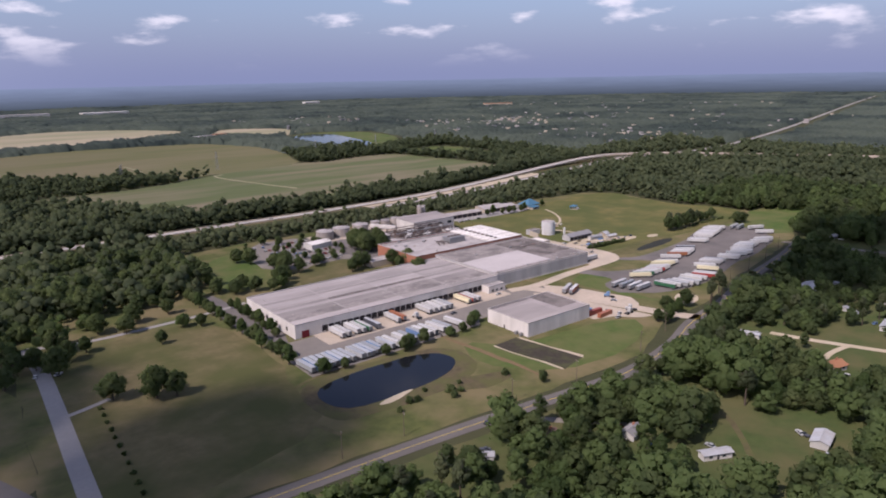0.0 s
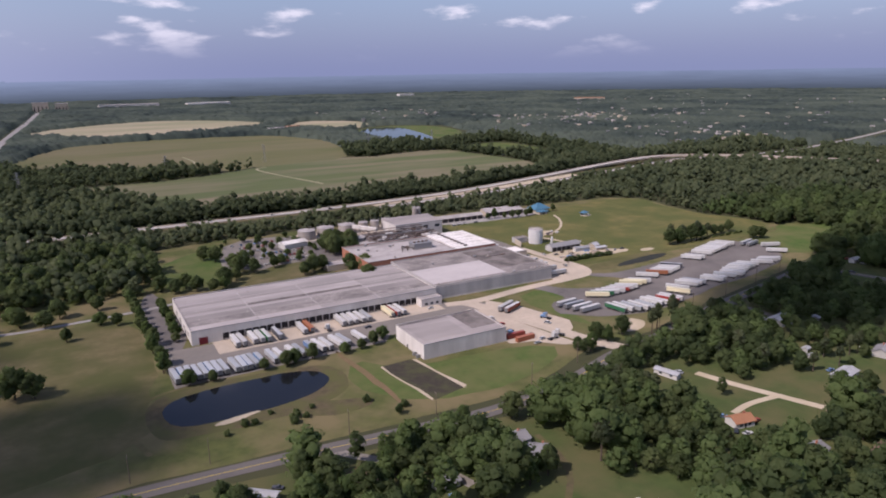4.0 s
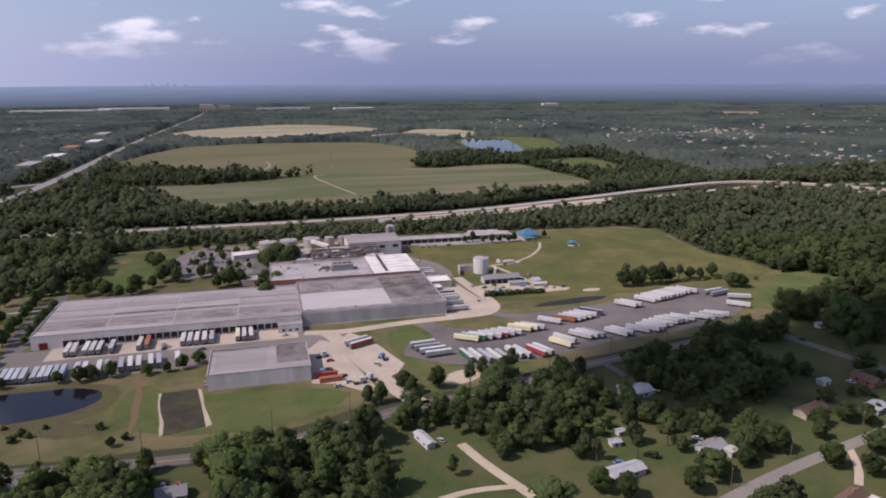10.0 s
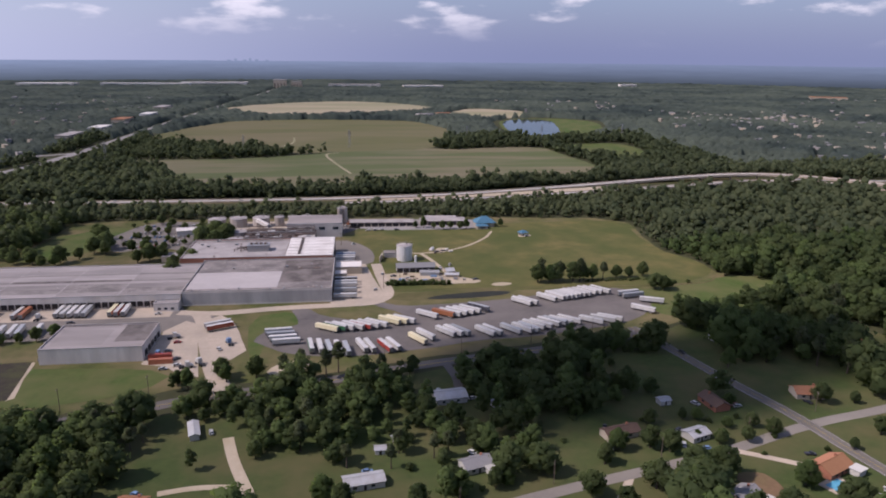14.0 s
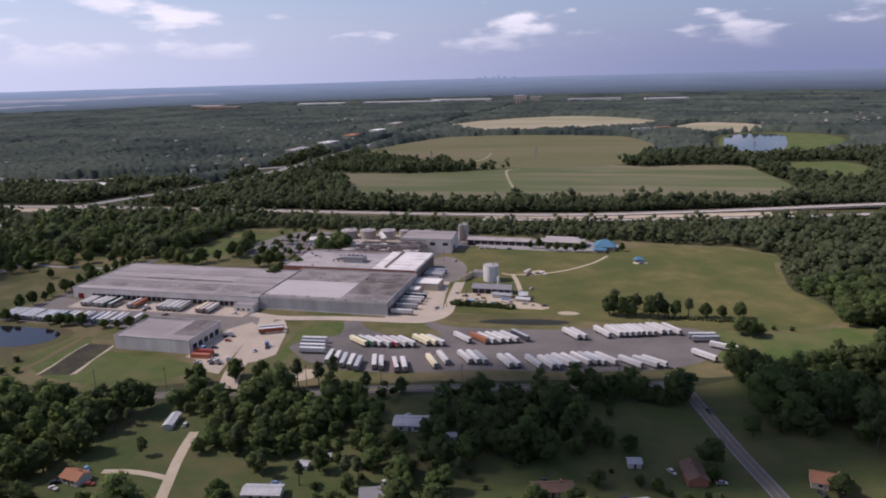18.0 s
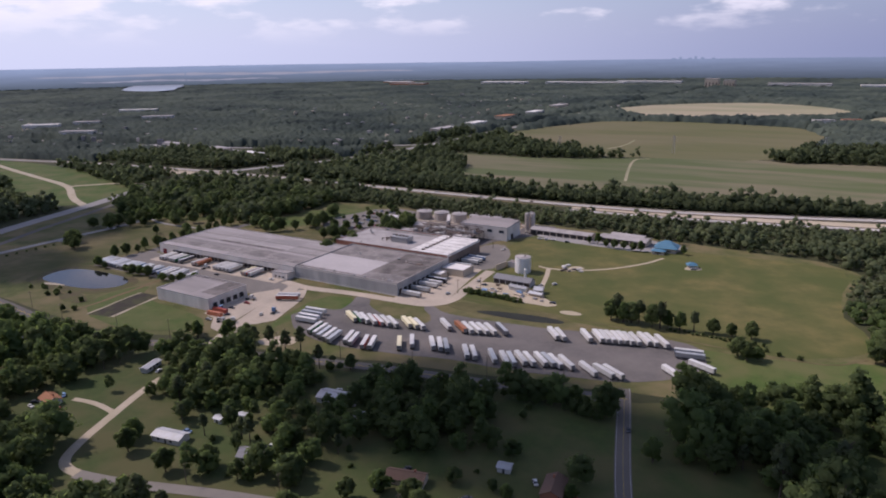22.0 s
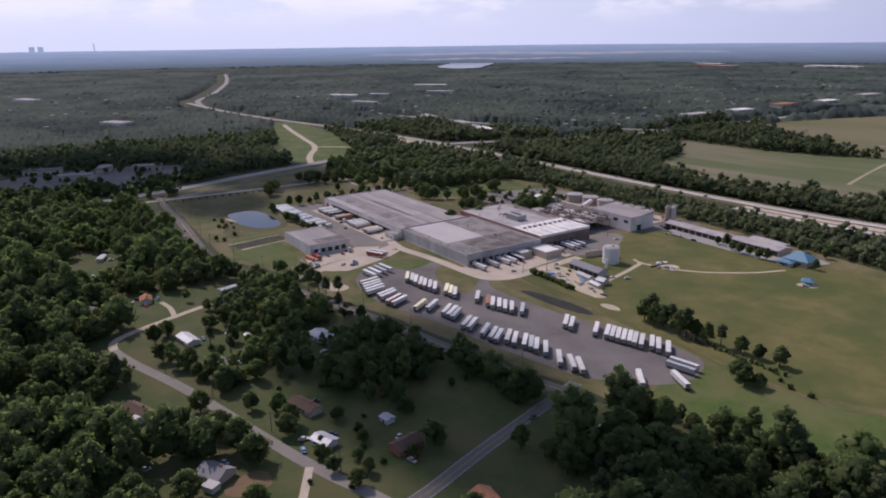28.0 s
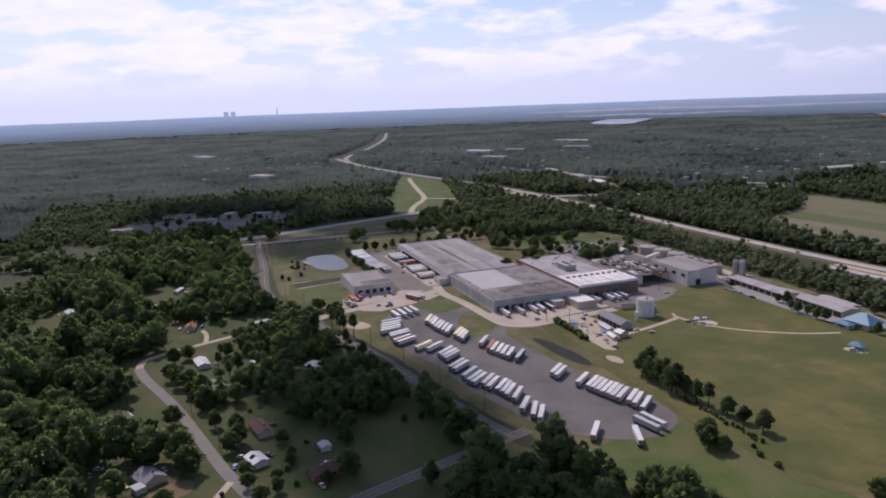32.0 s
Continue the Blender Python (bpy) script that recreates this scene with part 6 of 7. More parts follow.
def pylon(x, y, h, turn):
    ob = thing("transmission_pylon", x, y, 0, turn, "grey lattice transmission pylon standing over the trees", "pylon", "transmission pylons")
    bm = bmesh.new()
    for k in range(4):
        a = math.pi / 4 + k * math.pi / 2
        c, s = math.cos(a), math.sin(a)
        rod(bm, (c * 3.2, s * 3.2, 0), (c * 0.7, s * 0.7, h), 0.16, 4)
    part("leg_frame", bm, M["steel"], ob)
    bm = bmesh.new()
    n = 9
    for i in range(n):
        z0, z1 = h * i / n, h * (i + 1) / n
        r0, r1 = 3.2 - 2.5 * i / n, 3.2 - 2.5 * (i + 1) / n
        for k in range(4):
            a, b = math.pi / 4 + k * math.pi / 2, math.pi / 4 + (k + 1) * math.pi / 2
            rod(bm, (math.cos(a) * r0, math.sin(a) * r0, z0), (math.cos(b) * r1, math.sin(b) * r1, z1), 0.08, 4)
    part("bracing", bm, M["steel"], ob)
    for z, w in ((h * 0.72, 6), (h * 0.85, 5), (h * 0.97, 4)):
        bm = bmesh.new()
        rod(bm, (-w, 0, z), (w, 0, z), 0.14, 4)
        rod(bm, (-w, 0, z), (0, 0, z + 1.6), 0.1, 4)
        rod(bm, (w, 0, z), (0, 0, z + 1.6), 0.1, 4)
        part("crossarm", bm, M["steel"], ob)


for x, y in ((60, 1010), (250, 1090), (420, 1170), (640, 1235), (790, 1255), (960, 1275)):
    pylon(x, y, 30, 30)


# ---- trees ----
def ico(sub):
    bm = bmesh.new()
    bmesh.ops.create_icosphere(bm, subdivisions=sub, radius=1)
    v = np.array([p.co[:] for p in bm.verts])
    f = np.array([[q.index for q in p.verts] for p in bm.faces])
    bm.free()
    return v, f


ICO1, ICO2 = ico(1), ico(2)


def crown_arrays(seed, w, h, base, lobes, cards, card, core=1, fill=0.72):
    """A crown of uneven lobes, each a dark core and many leaf clumps over it. Vertices and faces (triangles, then quads)."""
    g = np.random.default_rng(seed)
    verts, tris, quads, nors, n = [], [], [], [], 0

    def soft(p, base, h):
        d = p - np.array([0, 0, base + h * 0.42])
        return d / (np.linalg.norm(d, axis=1, keepdims=True) + 1e-6)

    cv, cf = ICO1 if core == 1 else ICO2
    cen = []
    for i in range(lobes):
        a = 2 * np.pi * (i * 0.618 + g.uniform(0, 0.15))
        up = (i + 0.5) / lobes
        rad = w * 0.5 * (0.74 * np.sqrt(max(0.03, 1 - (2 * up - 0.85) ** 2)))
        c = np.array([np.cos(a) * rad * g.uniform(0.4, 1.05), np.sin(a) * rad * g.uniform(0.4, 1.05), base + h * (0.16 + 0.68 * up)])
        r = w * 0.5 * g.uniform(0.34, 0.66) * (1.08 - 0.45 * up) * (9.0 / max(lobes, 9)) ** 0.42
        cen.append((c, r))
    for c, r in cen:
        s = 1 + g.uniform(-0.34, 0.30, (len(cv), 1))
        v = c + cv * s * r * fill * np.array([1, 1, 0.8])
        verts.append(v)
        nors.append(cv * 0.5 + soft(v, base, h))
        tris.append(cf + n)
        n += len(v)
    per = max(1, cards // lobes)
    for c, r in cen:
        d = g.normal(size=(per, 3))
        d[:, 2] = d[:, 2] * 0.9 + 0.25
        d /= np.linalg.norm(d, axis=1, keepdims=True)
        p = c + d * r * g.uniform(0.66, 1.24, (per, 1)) * np.array([1, 1, 0.82])
        nrm = d + g.normal(size=(per, 3)) * 0.5
        nrm /= np.linalg.norm(nrm, axis=1, keepdims=True)
        t = np.cross(nrm, g.normal(size=(per, 3)))
        t /= np.linalg.norm(t, axis=1, keepdims=True)
        b = np.cross(nrm, t)
        s = card * g.uniform(0.6, 1.25, (per, 1))
        q = np.stack([p + t * s, p - t * s * 0.6 + b * s * 0.9, p - t * s * 0.6 - b * s * 0.9], 1)
        verts.append(q.reshape(-1, 3))
        nors.append(np.repeat(d * 0.6 + soft(p, base, h) * 0.9 + nrm * 0.45, 3, 0))
        tris.append(np.arange(per * 3).reshape(per, 3) + n)
        n += per * 3
    nor = np.concatenate(nors)
    nor /= np.linalg.norm(nor, axis=1, keepdims=True)
    return np.concatenate(verts), np.concatenate(tris), np.zeros((0, 4), int), nor


def mesh_of(name, v, tris, quads, material, nor=None):
    me = bpy.data.meshes.new(name)
    me.vertices.add(len(v))
    me.vertices.foreach_set("co", v.astype(np.float32).ravel())
    nt, nq = len(tris), len(quads)
    loops = np.concatenate([tris.ravel(), quads.ravel()]).astype(np.int32)
    me.loops.add(len(loops))
    me.loops.foreach_set("vertex_index", loops)
    me.polygons.add(nt + nq)
    starts = np.concatenate([np.arange(nt) * 3, nt * 3 + np.arange(nq) * 4]).astype(np.int32)
    me.polygons.foreach_set("loop_start", starts)
    me.update(calc_edges=True)
    me.validate()
    me.materials.append(material)
    if nor is not None:
        me.polygons.foreach_set("use_smooth", [True] * len(me.polygons))
        me.normals_split_custom_set_from_vertices(nor.astype(np.float32))
    return me


def trunk_mesh(seed, h, w, pine):
    g = random.Random(seed)
    bm = bmesh.new()
    r = 0.22 + 0.014 * h
    top = h * (0.9 if pine else 0.62)
    p0, segs = Vector((0, 0, -0.1)), 4
    for i in range(segs):
        p1 = Vector((g.uniform(-0.25, 0.25) * i * 0.6, g.uniform(-0.25, 0.25) * i * 0.6, top * (i + 1) / segs))
        d = p1 - p0
        made = bmesh.ops.create_cone(bm, cap_ends=(i == 0), segments=7, radius1=r * (1 - 0.2 * i), radius2=r * (1 - 0.2 * (i + 1)), depth=d.length * 1.04)
        bmesh.ops.transform(bm, matrix=Matrix.Translation((p0 + p1) / 2) @ d.to_track_quat("Z", "Y").to_matrix().to_4x4(), verts=made["verts"])
        p0 = p1
    for i in range(6):
        a = i * 2.4 + g.uniform(-0.4, 0.4)
        z = h * g.uniform(0.3, 0.55) if not pine else h * g.uniform(0.5, 0.8)
        rod(bm, (0, 0, z), (math.cos(a) * w * 0.32, math.sin(a) * w * 0.32, z + h * 0.16), r * 0.33, 5)
    return finish("trunk", bm, M["bark"])


KINDS = []
for s in range(10):
    pine = s in (7, 8, 9)
    w, h = ((9.5, 11.0), (11.5, 12.5), (8.0, 12.5), (13.0, 13.5), (10.0, 10.0), (7.0, 9.5), (12.0, 15.0), (6.5, 17.0), (7.5, 19.0), (7.0, 15.5))[s]
    w, h = w * 1.3, h * 1.22
    base = h * (0.36 if pine else 0.12)
    v, t, q, nor = crown_arrays(40 + s, w, h - base, base, 30 if not pine else 18, 1750 if not pine else 1200, 0.6, fill=0.72)
    name = "leaf_pine" if pine else ("leaf_bright" if s in (2, 4) else "leaf")
    KINDS.append((mesh_of("crown", v, t, q, M[name], nor), trunk_mesh(90 + s, h, w, pine), h, w, pine, name))
NAMES = {"leaf": ("broadleaf_tree", "broad dark green shade tree with an uneven crown"), "leaf_bright": ("broadleaf_tree", "bright green broadleaf tree"),
         "leaf_pine": ("pine_tree", "tall slender pine with a ragged dark crown")}


def tree(x, y, k, s=1.0, turn=0.0, label=""):
    crown, trunk, h, w, pine, name = KINDS[k]
    kind, text = NAMES[name]
    ob = thing(kind, x, y, 0.05, turn, label or text, "tree")
    ob.scale = (s, s, s * random.uniform(0.92, 1.08))
    shared("trunk", trunk, ob)
    shared("crown", crown, ob)
    return ob


def shrub_mesh(seed, w, h):
    v, t, q, nor = crown_arrays(seed, w, h, 0.0, 5, 160, 0.42, fill=0.85)
    v[:, 2] = np.maximum(v[:, 2], -0.05)
    return mesh_of("foliage", v, t, q, M["leaf"], nor)


SHRUBS = [shrub_mesh(300 + i, 3.2, 2.4) for i in range(3)]


def shrub(x, y, s, label="low rounded dark green shrub"):
    ob = thing("shrub", x, y, 0.03, random.uniform(0, 360), label, "shrub", "shrubs")
    ob.scale = (s, s, s)
    shared("foliage", SHRUBS[random.randrange(3)], ob)
    bm = bmesh.new()
    cylinder(bm, 0, 0, -0.1, 1.0, 0.09, 0.05, n=6)
    part("stem", bm, M["bark"], ob)


random.seed(4)
# single trees that stand apart
for x, y, k, s in ((63, 338, 1, 1.05), (80, 327, 3, 1.15), (88, 323, 0, 1.1), (103, 398, 5, 0.8), (122, 419, 4, 0.8), (131, 413, 0, 0.7), (92, 430, 1, 0.9), (48, 386, 3, 1.0), (40, 402, 1, 0.9), (56, 404, 6, 0.8), (66, 412, 0, 0.8),
                   (30, 400, 1, 0.9), (24, 384, 3, 0.8), (52, 420, 6, 0.9), (78, 440, 3, 0.9), (74, 452, 4, 1.0), (100, 446, 1, 0.9), (122, 450, 0, 0.9),
                   (563, 382, 0, 1.1), (566, 385, 9, 0.95), (571, 381, 2, 1.0), (576, 383, 1, 1.0), (580, 385, 9, 0.9), (589, 382, 6, 1.0), (594, 381, 9, 1.0), (598, 384, 2, 0.85), (605, 385, 2, 0.9), (613, 386, 9, 0.8), (624, 388, 5, 1.0), (634, 389, 5, 0.85), (645, 390, 5, 1.05), (642, 360, 1, 0.85), (647, 357, 0, 0.95), (652, 361, 4, 0.7),
                   (366, 246, 1, 0.75), (369, 240, 2, 0.75), (346, 238, 5, 0.8), (352, 234, 2, 0.8), (383, 244, 3, 0.72), (406, 240, 7, 0.8), (418, 240, 8, 0.75), (424, 246, 7, 0.85), (398, 236, 8, 0.7), (446, 236, 7, 0.7), (462, 243, 5, 0.9),
                   (250, 196, 2, 0.85), (273, 193, 1, 0.85), (283, 190, 0, 0.8), (232, 222, 5, 0.5), (640, 238, 4, 0.8), (628, 232, 2, 0.9), (712, 390, 1, 1.0), (716, 398, 2, 1.0), (708, 386, 0, 0.9),
                   (555, 160, 0, 0.9), (562, 156, 1, 0.75), (541, 160, 4, 0.8), (532, 150, 5, 0.9), (586, 160, 5, 0.6), (508, 145, 1, 0.7), (455, 128, 0, 0.9), (421, 138, 4, 0.9), (428, 130, 0, 0.9), (607, 172, 5, 0.7),
                   (575, 137, 1, 1.0), (585, 108, 3, 0.9), (552, 116, 3, 0.85), (546, 132, 1, 0.95), (562, 134, 3, 1.0), (520, 130, 1, 0.8), (530, 120, 0, 0.8), (604, 128, 4, 0.9), (612, 112, 1, 1.0),
                   (652, 190, 1, 0.7), (690, 205, 3, 0.9), (700, 215, 1, 0.9), (668, 188, 5, 0.6), (660, 160, 0, 0.7), (668, 152, 4, 0.8), (640, 150, 5, 0.5), (690, 150, 1, 0.9), (705, 165, 3, 0.9), (720, 180, 0, 0.9), (735, 160, 1, 0.8), (700, 120, 6, 0.8), (660, 112, 1, 0.9), (648, 126, 4, 0.8), (720, 135, 3, 0.8), (745, 200, 2, 0.8), (300, 420, 1, 1.0), (308, 446, 3, 0.95), (300, 456, 1, 0.9), (316, 496, 3, 1.05), (312, 508, 1, 1.0), (322, 516, 3, 1.2), (314, 524, 1, 1.2), (304, 504, 3, 1.2), (301, 516, 1, 1.15), (309, 530, 3, 1.1), (272, 462, 3, 0.95), (280, 466, 1, 0.9), (264, 458, 0, 0.9), (206, 462, 1, 1.0), (213, 534, 3, 0.95), (206, 545, 1, 0.9), (222, 508, 1, 0.9), (250, 492, 0, 0.85), (258, 500, 4, 0.8), (296, 440, 0, 0.9), (228, 500, 3, 1.0), (222, 488, 1, 1.0), (216, 472, 0, 0.9), (232, 484, 6, 0.8),
                   (186, 460, 1, 0.8), (196, 452, 0, 0.8), (204, 456, 4, 0.8), (180, 470, 3, 0.8), (172, 462, 1, 0.8)):
    tree(x, y, k, s, random.uniform(0, 360))
# rows along the dock yard, the west strip and the pond
for i in range(15):
    tree(142 + 0.3 * i + random.uniform(-1.5, 1.5), 468 - i * 10.4 + random.uniform(-2, 2), (5, 0, 2)[i % 3], random.uniform(0.66, 0.9), random.uniform(0, 360), "small dark tree in the row along the lot")
for i in range(9):
    tree(158.5 + random.uniform(-0.8, 0.8), 434 - i * 8.6, (5, 2)[i % 2], random.uniform(0.58, 0.74), random.uniform(0, 360), "small dark tree beside the warehouse wall")
for x, y in ((155, 301), (166, 299), (192, 300), (203, 298), (208, 301), (218, 301), (236, 300), (246, 301), (254, 303), (262, 309)):
    tree(x, y, random.choice((0, 5, 4)), random.uniform(0.6, 0.78), random.uniform(0, 360), "small round tree on the pond bank")
for x, y in ((505, 551), (513, 549), (521, 550), (530, 548), (536, 549), (496, 556), (488, 556), (560, 588), (540, 590), (570, 556)):
    tree(x, y, random.choice((0, 5, 2)), random.uniform(0.6, 0.8), random.uniform(0, 360), "small tree before the low buildings")
for i in range(34):
    tree(rng.uniform(226, 298), rng.uniform(498, 596), rng.choice((0, 4, 5, 1)), rng.uniform(0.34, 0.62), rng.uniform(0, 360), "leafy shade tree in the car park")
for i in range(17):
    shrub(455 + i * 2.7, 385.5 + rng.uniform(-0.8, 0.8) - 0.1 * i, rng.uniform(1.2, 1.9), "dark shrub of a low hedge by the work yard")
for i in range(15):
    shrub(37 + i * 0.35 + 14, 214 + i * 8.4, 0.8, "small clipped shrub in a row along the lawn")
for i in range(22):
    shrub(598 + i * 2.6, 381.5 + rng.uniform(-1.5, 1.5), rng.uniform(0.5, 1.0))
for x, y, s in ((169, 246, 1.5), (173, 245, 1.2), (161, 241, 1.2), (191, 243, 1.6), (189, 237, 1.5), (195, 240, 1.2), (224, 240, 1.6), (237, 227, 1.5), (200, 247, 1.0), (182, 251, 0.9), (655, 375, 1.0), (662, 372, 1.1), (672, 372, 1.2), (480, 138, 0.9), (520, 168, 0.9), (560, 182, 0.8), (568, 190, 0.8), (590, 178, 1.0),
                (604, 180, 1.0), (612, 162, 0.9), (600, 150, 0.8), (628, 150, 1.0), (488, 146, 1.0), (470, 165, 1.1), (512, 178, 1.2), (530, 186, 1.0), (540, 196, 1.2), (556, 206, 1.2)):
    shrub(x, y, s)

for i in range(16):
    tree(rng.uniform(508, 618), rng.uniform(158, 204), rng.choice((0, 5, 4, 1)), rng.uniform(0.4, 0.66), rng.uniform(0, 360), "small dark tree on the house lawn") if i % 4 else tree(rng.uniform(548, 586), rng.uniform(238, 258), 5, rng.uniform(0.4, 0.6), rng.uniform(0, 360))

for i in range(30):
    tree(rng.uniform(-215, -75), rng.uniform(70, 285), rng.choice((0, 1, 4, 5)), rng.uniform(0.6, 0.9), rng.uniform(0, 360), "shade tree between the paved lots")

# ---- woods ----
OPEN = [SITE, [(553, 222), (558, 246), (598, 254), (608, 236), (604, 204), (578, 206)], [(30, 420), (128, 300), (134, 420), (90, 428)], [(350, 125), (384, 162), (412, 168), (438, 150), (430, 130), (405, 118)], [(510, 150), (545, 150), (615, 168), (622, 192), (600, 206), (560, 197), (525, 182)], *FIELDS.values(), [(895 + (x - 895) * 1.14, 1540 + (y - 1540) * 1.14) for x, y in LAKE],
        [(405, 114), (425, 152), (475, 146), (445, 118)], [(330, 120), (388, 124), (388, 162), (340, 162)], [(515, 138), (600, 158), (612, 200), (570, 206), (545, 190), (512, 190)],
        [(555, 100), (650, 100), (635, 172), (570, 148)], [(240, 40), (335, 4), (345, 35), (275, 75)], [(625, 180), (690, 195), (676, 228), (626, 240)], [(485, 92), (550, 96), (545, 135), (495, 126)],
        [(546, 241), (560, 235), (587, 239), (587, 257), (570, 263), (550, 256)], [(340, 166), (374, 162), (388, 192), (348, 198)], [(205, 124), (250, 96), (305, 96), (292, 132), (238, 150)], [(165, 474), (165, 552), (230, 594), (236, 520), (210, 476)],
        [(296, 190), (308, 190), (316, 172), (309, 153), (294, 155)], [(462, 200), (500, 194), (498, 226), (484, 244), (456, 238)], [(184, 172), (240, 160), (226, 200), (186, 205)], [(702, 236), (742, 240), (740, 280), (700, 276)],
        [(-620, 590), (-500, 545), (-330, 490), (-200, 430), (-100, 430), (-110, 500), (-170, 560), (-260, 580), (-400, 620), (-600, 626)], [(-560, 870), (-520, 930), (-330, 905), (-140, 860), (-150, 815), (-380, 850)], [(-250, 655), (-240, 690), (-120, 712), (-90, 690), (-150, 662)], [(-230, 60), (-90, 40), (-50, 200), (-110, 300), (-220, 290)], [(612, 92), (720, 105), (765, 218), (690, 192), (640, 174)], [(-60, 330), (20, 230), (30, 420), (-70, 470)], [(60, 408), (140, 408), (140, 470), (60, 470)]]


def is_open(px, py):
    res = np.zeros(px.shape, bool)
    for p in OPEN:
        res |= inside(px, py, p)
    for line, reach in ((COUNTY, 9), (COUNTY[:8], 11), ([(x + 4, y - 11) for x, y in COUNTY[:6]], 10), (LANE, 9), ([(x + 13, y - 3) for x, y in LANE[:6]], 14), (RESID, 8), ([(x + 3, y - 9) for x, y in RESID], 8), (DRIVE_S, 8), (WEST_ROAD, 9), (ARTERIAL, 20), ([(x + 16, y - 12) for x, y in ARTERIAL[7:12]], 26), (BRANCH, 16), ([(x + 10, y - 20) for x, y in BRANCH], 26), (HIGHWAY, 22), ([(x, y - 15) for x, y in HIGHWAY[:16]], 25), (HIGH_TWO, 21), (FAR_ROAD, 17), ([(x - 6, y - 22) for x, y in FAR_ROAD], 26), (WEST_FAR, 24), ([(x + 14, y - 26) for x, y in WEST_FAR], 32),
                        ([(196, 120), (232, 112), (252, 128), (272, 150), (274, 176)], 6), ([(480, 252), (484, 232), (482, 216)], 5)):
        res |= near_line(px, py, line, reach)
    for h in HOMES:
        res |= (px - h[0]) ** 2 + (py - h[1]) ** 2 < (h[2] * 0.62 + 2) ** 2
    return res


gen = np.random.default_rng(7)


def scatter(x0, x1, y0, y1, step, thin=0.0):
    gx, gy = np.meshgrid(np.arange(x0, x1, step), np.arange(y0, y1, step))
    px = gx.ravel() + gen.uniform(-0.46, 0.46, gx.size) * step
    py = gy.ravel() + gen.uniform(-0.46, 0.46, gx.size) * step
    keep = ~is_open(px, py) & (gen.random(px.size) > thin)
    return px[keep], py[keep]


def woods(name, px, py, kinds, label, lo=0.75, hi=1.15, per=90, mat_name="leaf"):
    """Many crowns with stems joined into one: nobody could count them."""
    vs, ts, qs, ns, n = [], [], [], [], 0
    for i in range(len(px)):
        v, t, q, nor = kinds[int(gen.integers(len(kinds)))]
        a = gen.uniform(0, 6.283)
        s = (lo + hi) / 2 * (1 + 0.5 * noise.noise((px[i] * 0.021, py[i] * 0.021, 4.0))) * gen.uniform(0.66, 1.42)
        if 340 < px[i] < 605 and 130 < py[i] < 280:      # lower trees between the houses
            s *= 0.74
        c, sn = math.cos(a) * s, math.sin(a) * s
        w = np.stack([v[:, 0] * c - v[:, 1] * sn + px[i], v[:, 0] * sn + v[:, 1] * c + py[i], v[:, 2] * s * gen.uniform(0.85, 1.15)], 1)
        vs.append(w)
        ns.append(np.stack([nor[:, 0] * c / s - nor[:, 1] * sn / s, nor[:, 0] * sn / s + nor[:, 1] * c / s, nor[:, 2]], 1))
        ts.append(t + n)
        qs.append(q + n)
        n += len(w)
    if not vs:
        return None
    return tagged(new(name, mesh_of(name, np.concatenate(vs), np.concatenate(ts), np.concatenate(qs), M[mat_name], np.concatenate(ns))), label, "woods", kind="stuff")


MEDIUM = [crown_arrays(500 + i, w, h * (1 - b), h * b, lo, cards, 0.8, fill=0.8) for i, (w, h, b, lo, cards) in enumerate(
    ((15, 17, 0.08, 15, 430), (13, 15.5, 0.08, 13, 370), (17, 18.5, 0.08, 16, 490), (11, 22, 0.16, 13, 400), (12, 14, 0.05, 12, 340)))]
SMALL = [crown_arrays(600 + i, w, h, 0.5, 4, 32, 1.4, fill=0.96) for i, (w, h) in enumerate(((13, 13.5), (11.5, 12.5), (15, 15.5), (10.5, 15), (14, 12)))]


def path_gap(px, py):
    """How far a point lies from the line that the flight follows over the ground."""
    best = np.full(px.shape, 1e9)
    for x, y in ((0, 0), (130, -40), (270, -74), (400, -90), (520, -85), (600, -65), (700, -20), (790, 30), (850, 95), (885, 155)):
        best = np.minimum(best, np.hypot(px - x, py - y))
    return best


px, py = scatter(-60, 900, -60, 470, 8.6, 0.04)
for grove in ([(283, 160), (300, 205), (322, 222), (352, 226), (345, 200), (338, 186), (326, 158)],
              [(354, 200), (352, 228), (384, 234), (410, 226), (432, 222), (462, 224), (464, 200), (464, 176), (436, 172), (406, 174), (390, 172), (386, 194), (374, 202)],
              [(120, 176), (150, 196), (240, 190), (262, 186), (250, 160), (170, 160)], [(484, 204), (486, 248), (516, 258), (550, 256), (549, 212), (530, 204)], [(540, 246), (545, 259), (590, 270), (602, 268), (604, 256)]):
    gx, gy = np.meshgrid(np.arange(100, 600, 7.2), np.arange(140, 276, 7.2))
    gx, gy = gx.ravel() + gen.uniform(-2.6, 2.6, gx.size), gy.ravel() + gen.uniform(-2.6, 2.6, gx.size)
    fits = inside(gx, gy, grove) & ~near_line(gx, gy, COUNTY[:7], 15) & ~near_line(gx, gy, COUNTY, 9) & ~near_line(gx, gy, DRIVE_S, 5)
    for h in HOMES:
        fits &= (gx - h[0]) ** 2 + (gy - h[1]) ** 2 > (h[2] * 0.5 + 3) ** 2
    gx, gy = gx[fits], gy[fits]
    if gx.size:
        apart = np.min(np.hypot(gx[:, None] - px[None], gy[:, None] - py[None]), 1) > 5.5
        px, py = np.concatenate([px, gx[apart]]), np.concatenate([py, gy[apart]])
thinned = (px < 258) & (py < 215) & (px > 60) & (gen.random(px.size) < 0.12)
px, py = px[~thinned], py[~thinned]
gap = path_gap(px, py)
ok = gap > 60
px, py, gap = px[ok], py[ok], gap[ok]
